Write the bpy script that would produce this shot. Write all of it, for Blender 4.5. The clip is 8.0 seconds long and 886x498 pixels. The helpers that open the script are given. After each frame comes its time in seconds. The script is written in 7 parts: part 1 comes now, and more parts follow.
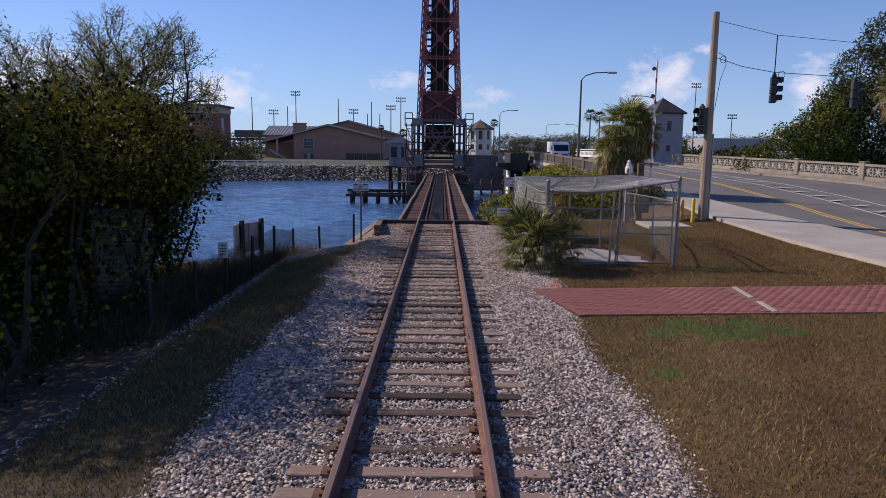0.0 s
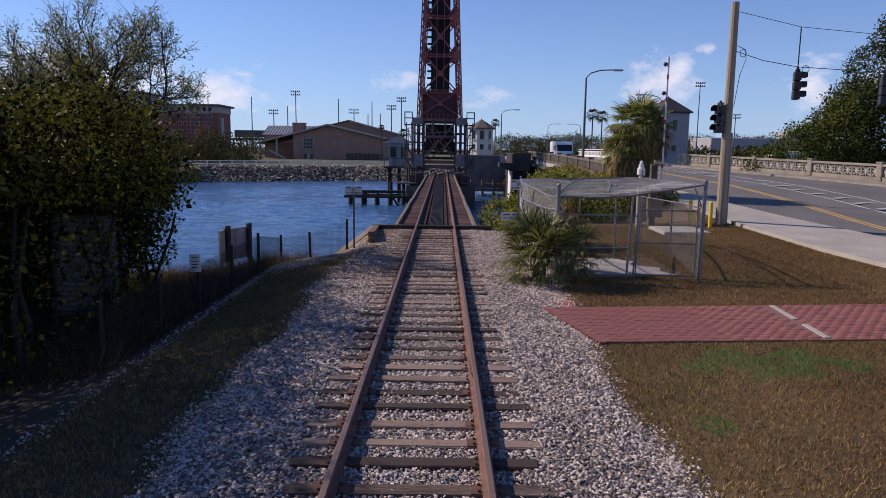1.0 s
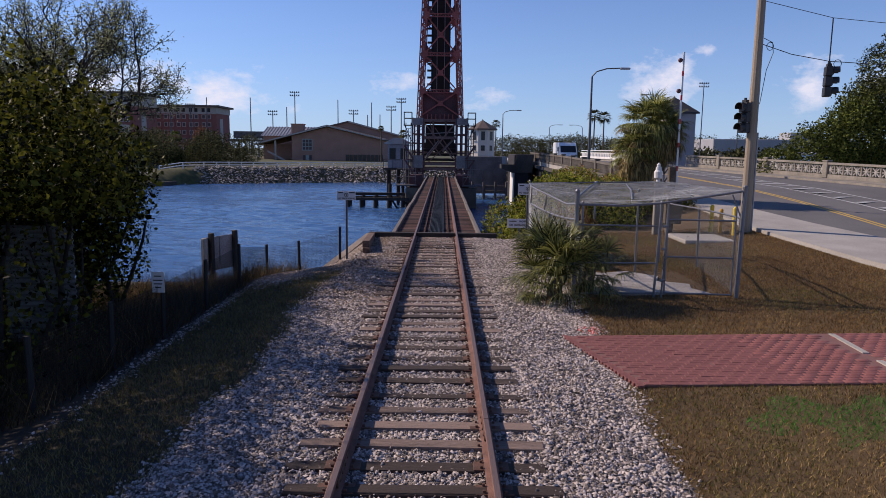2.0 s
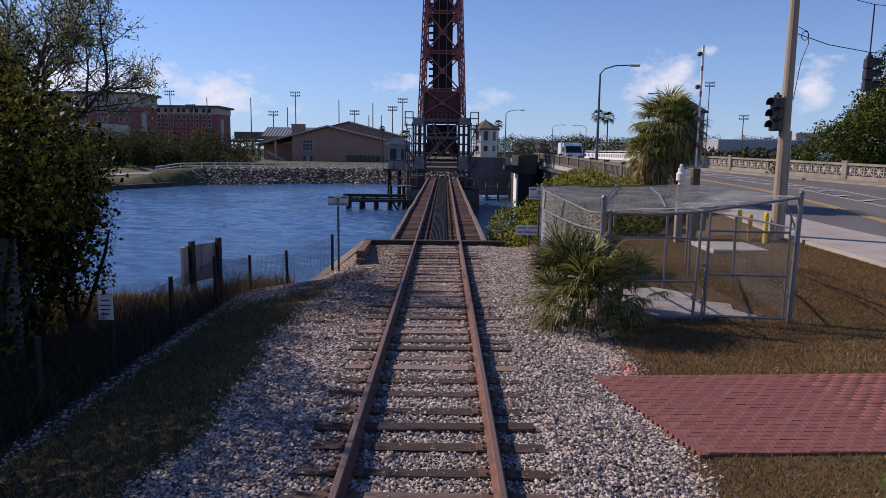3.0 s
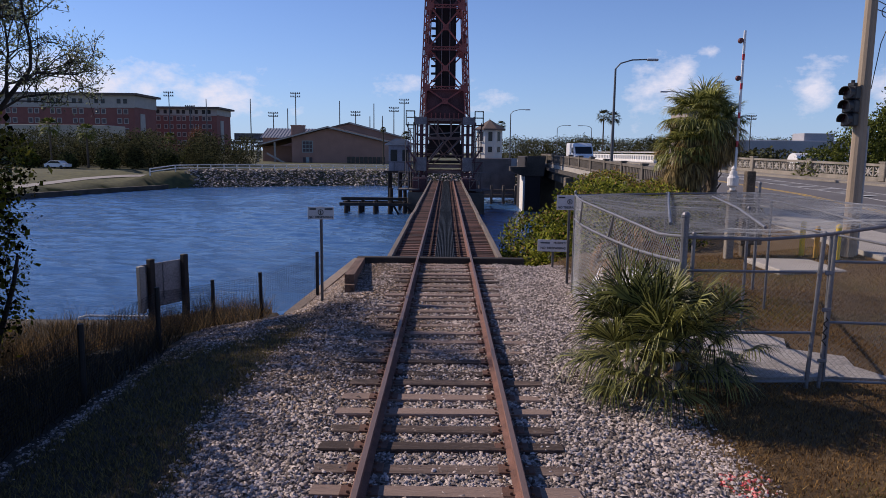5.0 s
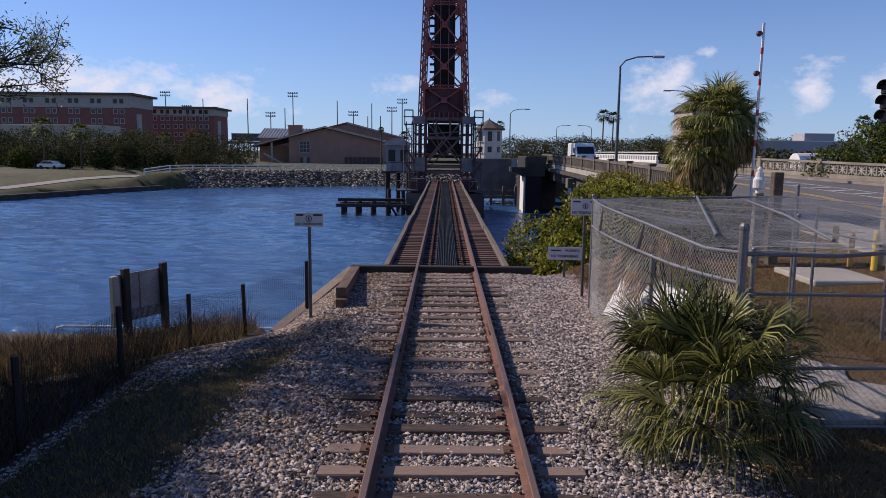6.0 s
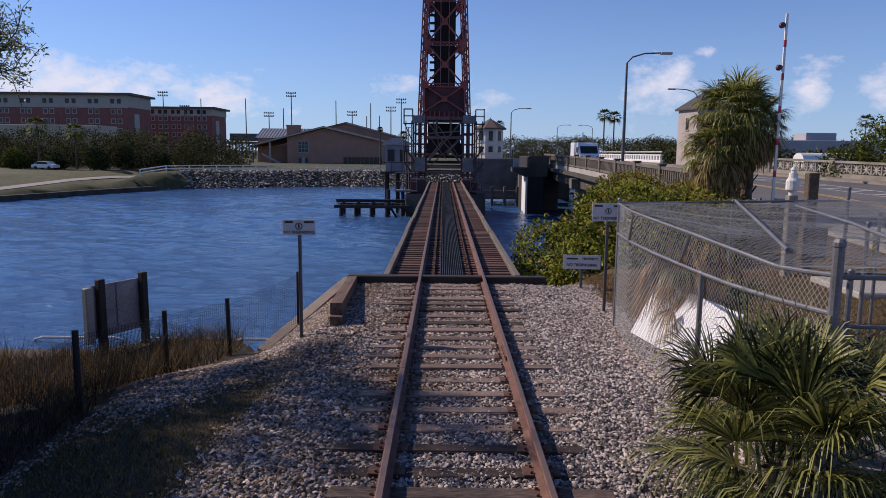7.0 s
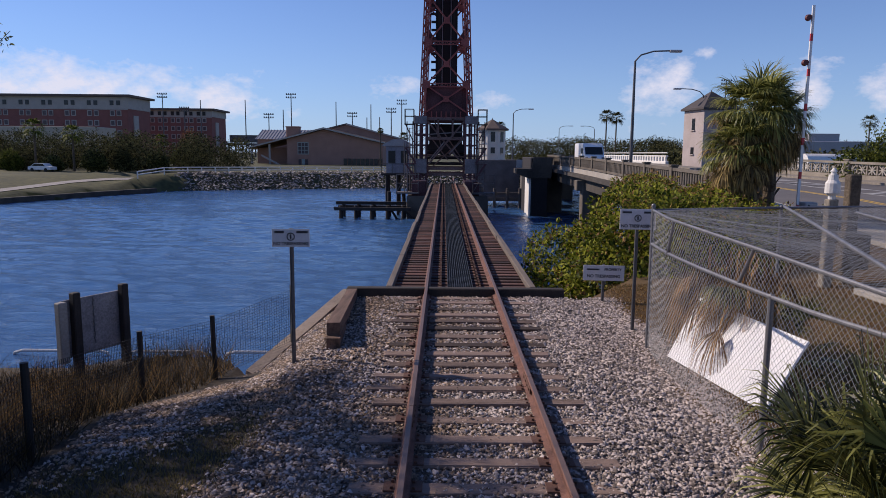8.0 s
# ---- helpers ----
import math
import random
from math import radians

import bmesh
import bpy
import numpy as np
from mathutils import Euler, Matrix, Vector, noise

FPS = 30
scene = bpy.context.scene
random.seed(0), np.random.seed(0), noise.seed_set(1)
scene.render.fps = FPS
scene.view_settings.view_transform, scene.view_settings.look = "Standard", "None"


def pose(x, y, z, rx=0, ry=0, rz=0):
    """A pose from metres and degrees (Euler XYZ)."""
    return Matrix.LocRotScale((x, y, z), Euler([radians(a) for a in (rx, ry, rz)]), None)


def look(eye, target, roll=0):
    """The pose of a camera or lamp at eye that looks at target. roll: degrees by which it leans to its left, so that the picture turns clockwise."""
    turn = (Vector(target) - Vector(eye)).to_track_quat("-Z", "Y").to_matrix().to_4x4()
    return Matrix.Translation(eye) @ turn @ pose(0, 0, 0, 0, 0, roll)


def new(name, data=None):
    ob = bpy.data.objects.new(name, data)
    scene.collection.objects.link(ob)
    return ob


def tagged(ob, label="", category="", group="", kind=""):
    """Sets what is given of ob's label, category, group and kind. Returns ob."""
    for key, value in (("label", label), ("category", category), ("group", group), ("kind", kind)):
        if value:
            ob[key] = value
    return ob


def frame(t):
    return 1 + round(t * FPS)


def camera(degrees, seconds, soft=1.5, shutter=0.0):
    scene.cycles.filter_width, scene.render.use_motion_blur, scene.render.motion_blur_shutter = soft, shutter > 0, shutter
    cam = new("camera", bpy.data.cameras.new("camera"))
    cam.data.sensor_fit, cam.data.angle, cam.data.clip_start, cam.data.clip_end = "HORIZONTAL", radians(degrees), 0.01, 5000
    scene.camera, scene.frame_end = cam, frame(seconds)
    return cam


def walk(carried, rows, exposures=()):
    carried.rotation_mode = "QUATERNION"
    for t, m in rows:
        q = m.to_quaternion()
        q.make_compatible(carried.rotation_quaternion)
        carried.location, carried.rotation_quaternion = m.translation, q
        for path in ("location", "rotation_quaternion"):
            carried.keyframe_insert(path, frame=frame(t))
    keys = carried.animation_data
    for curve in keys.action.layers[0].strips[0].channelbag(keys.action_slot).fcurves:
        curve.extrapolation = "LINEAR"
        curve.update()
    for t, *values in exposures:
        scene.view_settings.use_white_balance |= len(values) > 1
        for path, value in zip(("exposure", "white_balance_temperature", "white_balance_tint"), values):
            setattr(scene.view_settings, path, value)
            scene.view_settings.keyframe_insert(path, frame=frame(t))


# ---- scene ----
cam = camera(65.5, 8.0, soft=0.5)
PATH = [
    (0, (0.228, -0.812, 3.198), (0.234, 1.167, 2.909), 0.75),
    (0.5, (0.268, 0.111, 3.199), (0.273, 2.09, 2.909), 0.72),
    (1, (0.276, 1.089, 3.203), (0.279, 3.068, 2.914), 0.72),
    (1.5, (0.252, 2.115, 3.204), (0.256, 4.094, 2.917), 0.72),
    (3, (0.195, 5.404, 3.179), (0.193, 7.384, 2.895), 0.7),
    (3.5, (0.173, 6.420, 3.165), (0.169, 8.400, 2.882), 0.66),
    (4, (0.135, 7.393, 3.155), (0.129, 9.373, 2.874), 0.65),
    (4.5, (0.080, 8.31, 3.147), (0.074, 10.29, 2.867), 0.62),
    (5, (0.021, 9.176, 3.135), (0.014, 11.156, 2.855), 0.62),
    (6.5, (-0.140, 11.560, 3.100), (-0.139, 13.540, 2.821), 0.6),
    (7, (-0.228, 12.330, 3.086), (-0.227, 14.310, 2.807), 0.56),
    (7.5, (-0.330, 13.070, 3.071), (-0.329, 15.050, 2.792), 0.52),
    (8, (-0.399, 13.763, 3.065), (-0.399, 15.743, 2.790), 0.48),
]
walk(cam, [(t, look(eye, target, roll)) for t, eye, target, roll in PATH], exposures=((0.0, 0.04, 6650, 19), (8.0, -0.08, 6550, 18)))

# ---- light ----
SUN_EL, SUN_AZ = 34.5, -65.0  # elevation; azimuth from +y, positive towards +x
sun_dir = Vector((math.sin(radians(SUN_AZ)) * math.cos(radians(SUN_EL)), math.cos(radians(SUN_AZ)) * math.cos(radians(SUN_EL)), math.sin(radians(SUN_EL))))
sun_data = bpy.data.lights.new("sun", "SUN")
sun_data.energy, sun_data.angle, sun_data.color = 4.5, radians(0.6), (1.0, 0.885, 0.74)
sun = new("sun", sun_data)
sun.matrix_world = look((0, 0, 60), Vector((0, 0, 60)) - sun_dir)

world = bpy.data.worlds.new("sky")
scene.world = world
world.use_nodes = True
wn, wl = world.node_tree.nodes, world.node_tree.links
wn.clear()
w_out = wn.new("ShaderNodeOutputWorld")
w_bg = wn.new("ShaderNodeBackground")
w_sky = wn.new("ShaderNodeTexSky")
w_sky.sky_type = "NISHITA"
w_sky.sun_disc = False
w_sky.sun_elevation = radians(SUN_EL)
w_sky.sun_rotation = radians(SUN_AZ)
w_sky.air_density, w_sky.dust_density, w_sky.ozone_density = 0.95, 0.0, 3.0
w_bg.inputs["Strength"].default_value = 0.09
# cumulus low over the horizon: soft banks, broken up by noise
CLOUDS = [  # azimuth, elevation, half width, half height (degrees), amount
    (-29.0, 4.8, 10.0, 2.3, 1.0), (-18.0, 4.0, 6.0, 2.2, 0.85), (-3.5, 5.4, 3.6, 1.3, 0.62), (3.6, 4.4, 2.2, 1.7, 0.75),
    (17.0, 5.0, 3.0, 2.6, 0.95), (18.6, 6.6, 1.6, 1.1, 0.9), (20.4, 7.6, 1.1, 0.6, 0.8), (27.5, 4.9, 2.0, 2.4, 1.0), (32.5, 4.6, 2.6, 2.0, 0.95), (6.8, 7.6, 2.0, 0.4, 0.35),
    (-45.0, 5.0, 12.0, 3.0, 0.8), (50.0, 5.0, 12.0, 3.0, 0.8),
    # banks added out of view, to make the fill light less blue
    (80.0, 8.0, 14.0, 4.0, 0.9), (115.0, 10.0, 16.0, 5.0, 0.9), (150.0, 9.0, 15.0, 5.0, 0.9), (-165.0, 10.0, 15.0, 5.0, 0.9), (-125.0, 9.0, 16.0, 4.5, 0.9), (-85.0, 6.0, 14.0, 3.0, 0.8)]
w_geo = wn.new("ShaderNodeTexCoord")


def wmath(op, a, b=None, c=None):
    n = wn.new("ShaderNodeMath")
    n.operation = op
    for i, v in enumerate((a, b, c)):
        if v is None:
            continue
        if isinstance(v, (int, float)):
            n.inputs[i].default_value = v
        else:
            wl.new(v, n.inputs[i])
    return n.outputs[0]


w_sep = wn.new("ShaderNodeSeparateXYZ")
wl.new(w_geo.outputs["Generated"], w_sep.inputs[0])
w_az = wmath("MULTIPLY", wmath("ARCTAN2", w_sep.outputs[0], w_sep.outputs[1]), 57.2958)
w_el = wmath("MULTIPLY", wmath("ARCSINE", w_sep.outputs[2]), 57.2958)
w_noise = wn.new("ShaderNodeTexNoise")
w_noise.inputs["Scale"].default_value = 26.0
w_noise.inputs["Detail"].default_value = 9.0
w_noise.inputs["Roughness"].default_value = 0.62
w_map = wn.new("ShaderNodeMapping")
w_map.inputs["Scale"].default_value = (1.0, 1.0, 1.7)
wl.new(w_geo.outputs["Generated"], w_map.inputs[0])
wl.new(w_map.outputs[0], w_noise.inputs["Vector"])
w_total = None
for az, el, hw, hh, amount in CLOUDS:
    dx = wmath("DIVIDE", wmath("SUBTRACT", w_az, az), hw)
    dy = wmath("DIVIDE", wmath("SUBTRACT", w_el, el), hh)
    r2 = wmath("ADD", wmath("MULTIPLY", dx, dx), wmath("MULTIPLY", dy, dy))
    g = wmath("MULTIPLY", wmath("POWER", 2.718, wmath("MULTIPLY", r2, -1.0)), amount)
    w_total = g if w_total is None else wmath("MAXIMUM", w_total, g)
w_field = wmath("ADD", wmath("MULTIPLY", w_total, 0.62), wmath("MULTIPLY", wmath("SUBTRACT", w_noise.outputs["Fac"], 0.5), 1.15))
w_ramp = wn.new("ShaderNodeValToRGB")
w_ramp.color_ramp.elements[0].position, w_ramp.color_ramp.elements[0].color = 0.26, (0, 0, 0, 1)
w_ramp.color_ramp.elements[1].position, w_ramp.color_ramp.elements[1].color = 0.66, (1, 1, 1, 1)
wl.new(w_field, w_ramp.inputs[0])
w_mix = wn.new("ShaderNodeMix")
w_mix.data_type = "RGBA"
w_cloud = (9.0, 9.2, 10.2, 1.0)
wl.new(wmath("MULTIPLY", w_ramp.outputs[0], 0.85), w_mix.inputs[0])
w_tint = wn.new("ShaderNodeMix")
w_tint.data_type, w_tint.blend_type = "RGBA", "MULTIPLY"
w_tint.inputs[0].default_value = 1.0
w_tint.inputs[7].default_value = (0.80, 0.96, 1.31, 1.0)
wl.new(w_sky.outputs[0], w_tint.inputs[6])
w_haze = wn.new("ShaderNodeMix")
w_haze.data_type = "RGBA"
w_haze.inputs[7].default_value = (3.7, 6.0, 9.3, 1.0)
wl.new(wmath("MULTIPLY", wmath("POWER", 2.718, wmath("MULTIPLY", wmath("ABSOLUTE", w_el), -0.14)), 0.68), w_haze.inputs[0])
wl.new(w_tint.outputs[2], w_haze.inputs[6])
wl.new(w_haze.outputs[2], w_mix.inputs[6])
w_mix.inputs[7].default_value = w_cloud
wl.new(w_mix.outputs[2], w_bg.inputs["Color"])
wl.new(w_bg.outputs[0], w_out.inputs[0])


# ---- materials ----
def material(name, color, rough=0.8, metal=0.0, vary=0.25, scale=6.0, fine=60.0, bump=0.3, dist=0.01, tint=None, island=0.0, obj=0.0, spec=0.5, trans=0.0, stretch=(1, 1, 1)):
    """Base colour broken up at two scales, bump, and a random shade per island or per object."""
    m = bpy.data.materials.new(name)
    m.use_nodes = True
    n, l = m.node_tree.nodes, m.node_tree.links
    b = n["Principled BSDF"]
    b.inputs["Roughness"].default_value = rough
    b.inputs["Metallic"].default_value = metal
    b.inputs["Specular IOR Level"].default_value = spec
    tc = n.new("ShaderNodeTexCoord")
    mp = n.new("ShaderNodeMapping")
    mp.inputs["Scale"].default_value = stretch
    l.new(tc.outputs["Object"], mp.inputs[0])
    big = n.new("ShaderNodeTexNoise")
    big.inputs["Scale"].default_value, big.inputs["Detail"].default_value = scale, 5.0
    small = n.new("ShaderNodeTexNoise")
    small.inputs["Scale"].default_value, small.inputs["Detail"].default_value = fine, 4.0
    l.new(mp.outputs[0], big.inputs["Vector"])
    l.new(mp.outputs[0], small.inputs["Vector"])
    c0 = [max(0.0, c * (1 - vary)) for c in color]
    c1 = [min(1.0, c * (1 + vary)) for c in (tint or color)]
    ramp = n.new("ShaderNodeValToRGB")
    ramp.color_ramp.elements[0].position, ramp.color_ramp.elements[0].color = 0.32, (*c0, 1)
    ramp.color_ramp.elements[1].position, ramp.color_ramp.elements[1].color = 0.68, (*c1, 1)
    add = n.new("ShaderNodeMath")
    add.operation = "MULTIPLY_ADD"
    l.new(small.outputs["Fac"], add.inputs[0])
    add.inputs[1].default_value = 0.5
    half = n.new("ShaderNodeMath")
    half.operation = "MULTIPLY"
    l.new(big.outputs["Fac"], half.inputs[0])
    half.inputs[1].default_value = 0.5
    l.new(half.outputs[0], add.inputs[2])
    last = add.outputs[0]
    for amount, kind in ((island, "geo"), (obj, "obj")):
        if amount:
            src = n.new("ShaderNodeNewGeometry" if kind == "geo" else "ShaderNodeObjectInfo")
            ma = n.new("ShaderNodeMath")
            ma.operation = "MULTIPLY_ADD"
            l.new(src.outputs["Random Per Island" if kind == "geo" else "Random"], ma.inputs[0])
            ma.inputs[1].default_value = amount
            sh = n.new("ShaderNodeMath")
            sh.operation = "SUBTRACT"
            l.new(last, sh.inputs[0])
            sh.inputs[1].default_value = amount / 2
            l.new(sh.outputs[0], ma.inputs[2])
            last = ma.outputs[0]
    l.new(last, ramp.inputs[0])
    l.new(ramp.outputs[0], b.inputs["Base Color"])
    if bump:
        bp = n.new("ShaderNodeBump")
        bp.inputs["Strength"].default_value, bp.inputs["Distance"].default_value = bump, dist
        l.new(small.outputs["Fac"], bp.inputs["Height"])
        l.new(bp.outputs[0], b.inputs["Normal"])
    if trans:
        tr = n.new("ShaderNodeBsdfTranslucent")
        mix = n.new("ShaderNodeMixShader")
        mix.inputs[0].default_value = trans
        l.new(ramp.outputs[0], tr.inputs["Color"])
        out = n["Material Output"]
        l.new(b.outputs[0], mix.inputs[1])
        l.new(tr.outputs[0], mix.inputs[2])
        l.new(mix.outputs[0], out.inputs["Surface"])
    return m


M = {
    "frame_green": material("frame_green", (0.30, 0.36, 0.34), 0.6, vary=0.15, scale=2, fine=12, bump=0.0),
    "glass_dim": material("glass_dim", (0.085, 0.06, 0.065), 0.3, vary=0.3, scale=0.3, fine=4, bump=0.0, spec=0.4),
    "lamp_red": material("lamp_red", (0.10, 0.018, 0.02), 0.5, vary=0.2, scale=5, fine=30, bump=0.0),
    "leaf_dark": material("leaf_dark", (0.02, 0.03, 0.01), 0.6, vary=0.4, scale=0.5, fine=6, bump=0.0, island=0.75, trans=0.1, tint=(0.085, 0.09, 0.028), spec=0.12),
    "grass_olive": material("grass_olive", (0.105, 0.10, 0.018), 0.8, vary=0.4, scale=0.7, fine=4, bump=0.0, island=0.8, trans=0.25, tint=(0.165, 0.14, 0.028)),
    "grass_tan": material("grass_tan", (0.22, 0.135, 0.045), 0.8, vary=0.4, scale=0.7, fine=4, bump=0.0, island=0.7, trans=0.2, tint=(0.33, 0.22, 0.085)),
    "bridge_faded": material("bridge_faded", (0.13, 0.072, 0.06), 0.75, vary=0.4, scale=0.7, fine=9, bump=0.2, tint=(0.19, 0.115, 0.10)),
    "panel_pale": material("panel_pale", (0.20, 0.175, 0.178), 0.75, vary=0.4, scale=1.5, fine=9, bump=0.2),
    "bank_dry": material("bank_dry", (0.07, 0.042, 0.016), 0.9, vary=0.6, scale=0.8, fine=4, bump=0.0, island=0.95, trans=0.25, tint=(0.22, 0.135, 0.05)),
    "building_grey": material("building_grey", (0.34, 0.34, 0.36), 0.85, vary=0.15, scale=0.1, fine=2, bump=0.1),
    "leaf_row": material("leaf_row", (0.04, 0.06, 0.011), 0.65, vary=0.4, scale=0.3, fine=3, bump=0.0, island=0.7, trans=0.22, tint=(0.115, 0.13, 0.024), spec=0.12),
    "shed_wall": material("shed_wall", (0.27, 0.27, 0.30), 0.85, vary=0.3, scale=1.2, fine=9, bump=0.2),
    "bulkhead": material("bulkhead", (0.34, 0.27, 0.215), 0.9, vary=0.35, scale=2.0, fine=30, bump=0.4, dist=0.008),
    "concrete_dark": material("concrete_dark", (0.13, 0.11, 0.088), 0.92, vary=0.45, scale=0.9, fine=18, bump=0.4, dist=0.01),
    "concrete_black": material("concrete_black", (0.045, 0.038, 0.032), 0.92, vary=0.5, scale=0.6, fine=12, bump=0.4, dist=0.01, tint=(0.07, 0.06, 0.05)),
    # soil darkened so that its colour carries the shade under the thicket
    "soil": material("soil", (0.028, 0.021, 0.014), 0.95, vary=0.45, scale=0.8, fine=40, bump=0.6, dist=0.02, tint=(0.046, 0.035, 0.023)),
    "lawn_soil": material("lawn_soil", (0.09, 0.048, 0.018), 0.95, vary=0.5, scale=0.5, fine=70, bump=0.7, dist=0.02, tint=(0.11, 0.068, 0.026)),
    "ballast_bed": material("ballast_bed", (0.085, 0.07, 0.062), 0.95, vary=0.4, scale=2.0, fine=28, bump=1.0, dist=0.04),
    "stone": material("stone", (0.225, 0.182, 0.16), 0.92, vary=0.36, scale=0.9, fine=45, bump=0.2, dist=0.003, island=0.8, tint=(0.42, 0.358, 0.328)),
    "stone_painted": material("stone_painted", (0.65, 0.07, 0.08), 0.8, vary=0.3, scale=9, fine=60, bump=0.3, tint=(0.7, 0.22, 0.2), island=0.6),
    "tie": material("tie", (0.085, 0.053, 0.041), 0.9, vary=0.5, scale=2.5, fine=30, bump=0.9, dist=0.014, obj=0.7, stretch=(0.35, 3.0, 3.0), tint=(0.165, 0.115, 0.092)),
    "deck_tie": material("deck_tie", (0.062, 0.030, 0.023), 0.9, vary=0.45, scale=2.5, fine=30, bump=0.6, dist=0.01, obj=0.55, stretch=(0.35, 3.0, 3.0), tint=(0.105, 0.05, 0.038)),
    "timber_dark": material("timber_dark", (0.035, 0.028, 0.024), 0.85, vary=0.4, scale=3, fine=40, bump=0.5, obj=0.2),
    "timber_brown": material("timber_brown", (0.075, 0.043, 0.03), 0.9, vary=0.45, scale=2.5, fine=40, bump=0.6, tint=(0.17, 0.1, 0.07), stretch=(4, 0.4, 4)),
    "stone_brown": material("stone_brown", (0.13, 0.088, 0.06), 0.95, vary=0.36, scale=0.9, fine=45, bump=0.2, dist=0.003, island=0.8, tint=(0.27, 0.195, 0.14)),
    "timber_grey": material("timber_grey", (0.15, 0.12, 0.098), 0.9, vary=0.4, scale=3, fine=50, bump=0.5, stretch=(3, 0.3, 3)),
    "rail": material("rail", (0.12, 0.052, 0.037), 0.78, metal=0.1, vary=0.4, scale=5, fine=90, bump=0.25, dist=0.004, tint=(0.18, 0.085, 0.06)),
    "rail_top": material("rail_top", (0.19, 0.125, 0.10), 0.5, metal=0.3, vary=0.25, scale=2, fine=120, bump=0.1, dist=0.002, stretch=(1, 0.1, 1)),
    "rust": material("rust", (0.085, 0.042, 0.03), 0.85, vary=0.35, scale=8, fine=80, bump=0.3, tint=(0.125, 0.06, 0.04)),
    "bridge_red": material("bridge_red", (0.25, 0.045, 0.04), 0.65, vary=0.4, scale=0.7, fine=9, bump=0.2, tint=(0.30, 0.075, 0.06)),
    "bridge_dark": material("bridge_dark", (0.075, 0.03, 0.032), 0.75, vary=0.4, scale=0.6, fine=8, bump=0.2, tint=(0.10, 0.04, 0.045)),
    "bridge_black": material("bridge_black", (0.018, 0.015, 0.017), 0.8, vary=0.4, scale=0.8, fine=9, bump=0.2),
    "bridge_grey": material("bridge_grey", (0.10, 0.088, 0.085), 0.8, vary=0.45, scale=0.7, fine=9, bump=0.3, tint=(0.15, 0.13, 0.125)),
    "grate": material("grate", (0.075, 0.08, 0.08), 0.55, metal=0.6, vary=0.25, scale=1.0, fine=40, bump=0.2),
    "concrete": material("concrete", (0.36, 0.33, 0.29), 0.9, vary=0.25, scale=0.8, fine=25, bump=0.3, dist=0.006),
    "concrete_old": material("concrete_old", (0.24, 0.21, 0.17), 0.92, vary=0.45, scale=0.9, fine=18, bump=0.4, dist=0.01),
    "concrete_white": material("concrete_white", (0.72, 0.70, 0.66), 0.85, vary=0.15, scale=0.6, fine=12, bump=0.2),
    "asphalt": material("asphalt", (0.125, 0.116, 0.113), 0.9, vary=0.3, scale=0.35, fine=50, bump=0.4, dist=0.006),
    "paint_yellow": material("paint_yellow", (0.52, 0.33, 0.06), 0.8, vary=0.3, scale=2, fine=30, bump=0.1),
    "paint_white": material("paint_white", (0.40, 0.40, 0.39), 0.8, vary=0.4, scale=1.2, fine=30, bump=0.1),
    "brick_red": material("brick_red", (0.185, 0.062, 0.055), 0.88, vary=0.25, scale=3, fine=40, bump=0.3, obj=0.12, island=0.1, tint=(0.215, 0.075, 0.066)),
    "brick_joint": material("brick_joint", (0.20, 0.095, 0.082), 0.95, vary=0.25, scale=3, fine=50, bump=0.3),
    "galvanised": material("galvanised", (0.20, 0.20, 0.21), 0.5, metal=0.5, vary=0.3, scale=3, fine=40, bump=0.1),
    "wire": material("wire", (0.40, 0.41, 0.42), 0.5, metal=0.4, vary=0.15, scale=3, fine=30, bump=0.0),
    "wire_dull": material("wire_dull", (0.22, 0.22, 0.22), 0.55, metal=0.4, vary=0.2, scale=3, fine=30, bump=0.0),
    "net_dark": material("net_dark", (0.012, 0.012, 0.014), 0.7, vary=0.2, scale=3, fine=30, bump=0.0),
    "post_black": material("post_black", (0.014, 0.013, 0.013), 0.7, vary=0.3, scale=4, fine=40, bump=0.2),
    "board_white": material("board_white", (0.80, 0.79, 0.80), 0.6, vary=0.06, scale=1.5, fine=25, bump=0.05),
    "board_grey": material("board_grey", (0.24, 0.22, 0.22), 0.8, vary=0.3, scale=2, fine=25, bump=0.3, tint=(0.34, 0.31, 0.30)),
    "sign_white": material("sign_white", (0.62, 0.60, 0.60), 0.55, vary=0.1, scale=5, fine=50, bump=0.0),
    "sign_black": material("sign_black", (0.03, 0.03, 0.035), 0.6, vary=0.1, scale=5, fine=50, bump=0.0),
    "sign_red": material("sign_red", (0.45, 0.05, 0.05), 0.6, vary=0.1, scale=5, fine=50, bump=0.0),
    "bark": material("bark", (0.035, 0.028, 0.023), 0.95, vary=0.4, scale=3, fine=30, bump=0.8, dist=0.02),
    "palm_bark": material("palm_bark", (0.11, 0.085, 0.06), 0.95, vary=0.45, scale=4, fine=20, bump=1.0, dist=0.03),
    "leaf_tree": material("leaf_tree", (0.085, 0.1, 0.045), 0.55, vary=0.4, scale=0.6, fine=6, bump=0.0, island=0.75, trans=0.42, tint=(0.22, 0.24, 0.12)),
    # bush leaf base near black, holding the thicket's lower shade in its colour
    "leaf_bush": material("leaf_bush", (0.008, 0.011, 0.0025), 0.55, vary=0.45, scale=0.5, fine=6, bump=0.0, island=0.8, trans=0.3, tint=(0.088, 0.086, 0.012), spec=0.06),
    "leaf_vine": material("leaf_vine", (0.065, 0.105, 0.009), 0.6, vary=0.5, scale=1.1, fine=4, bump=0.0, island=0.8, trans=0.38, tint=(0.23, 0.235, 0.028), spec=0.2),
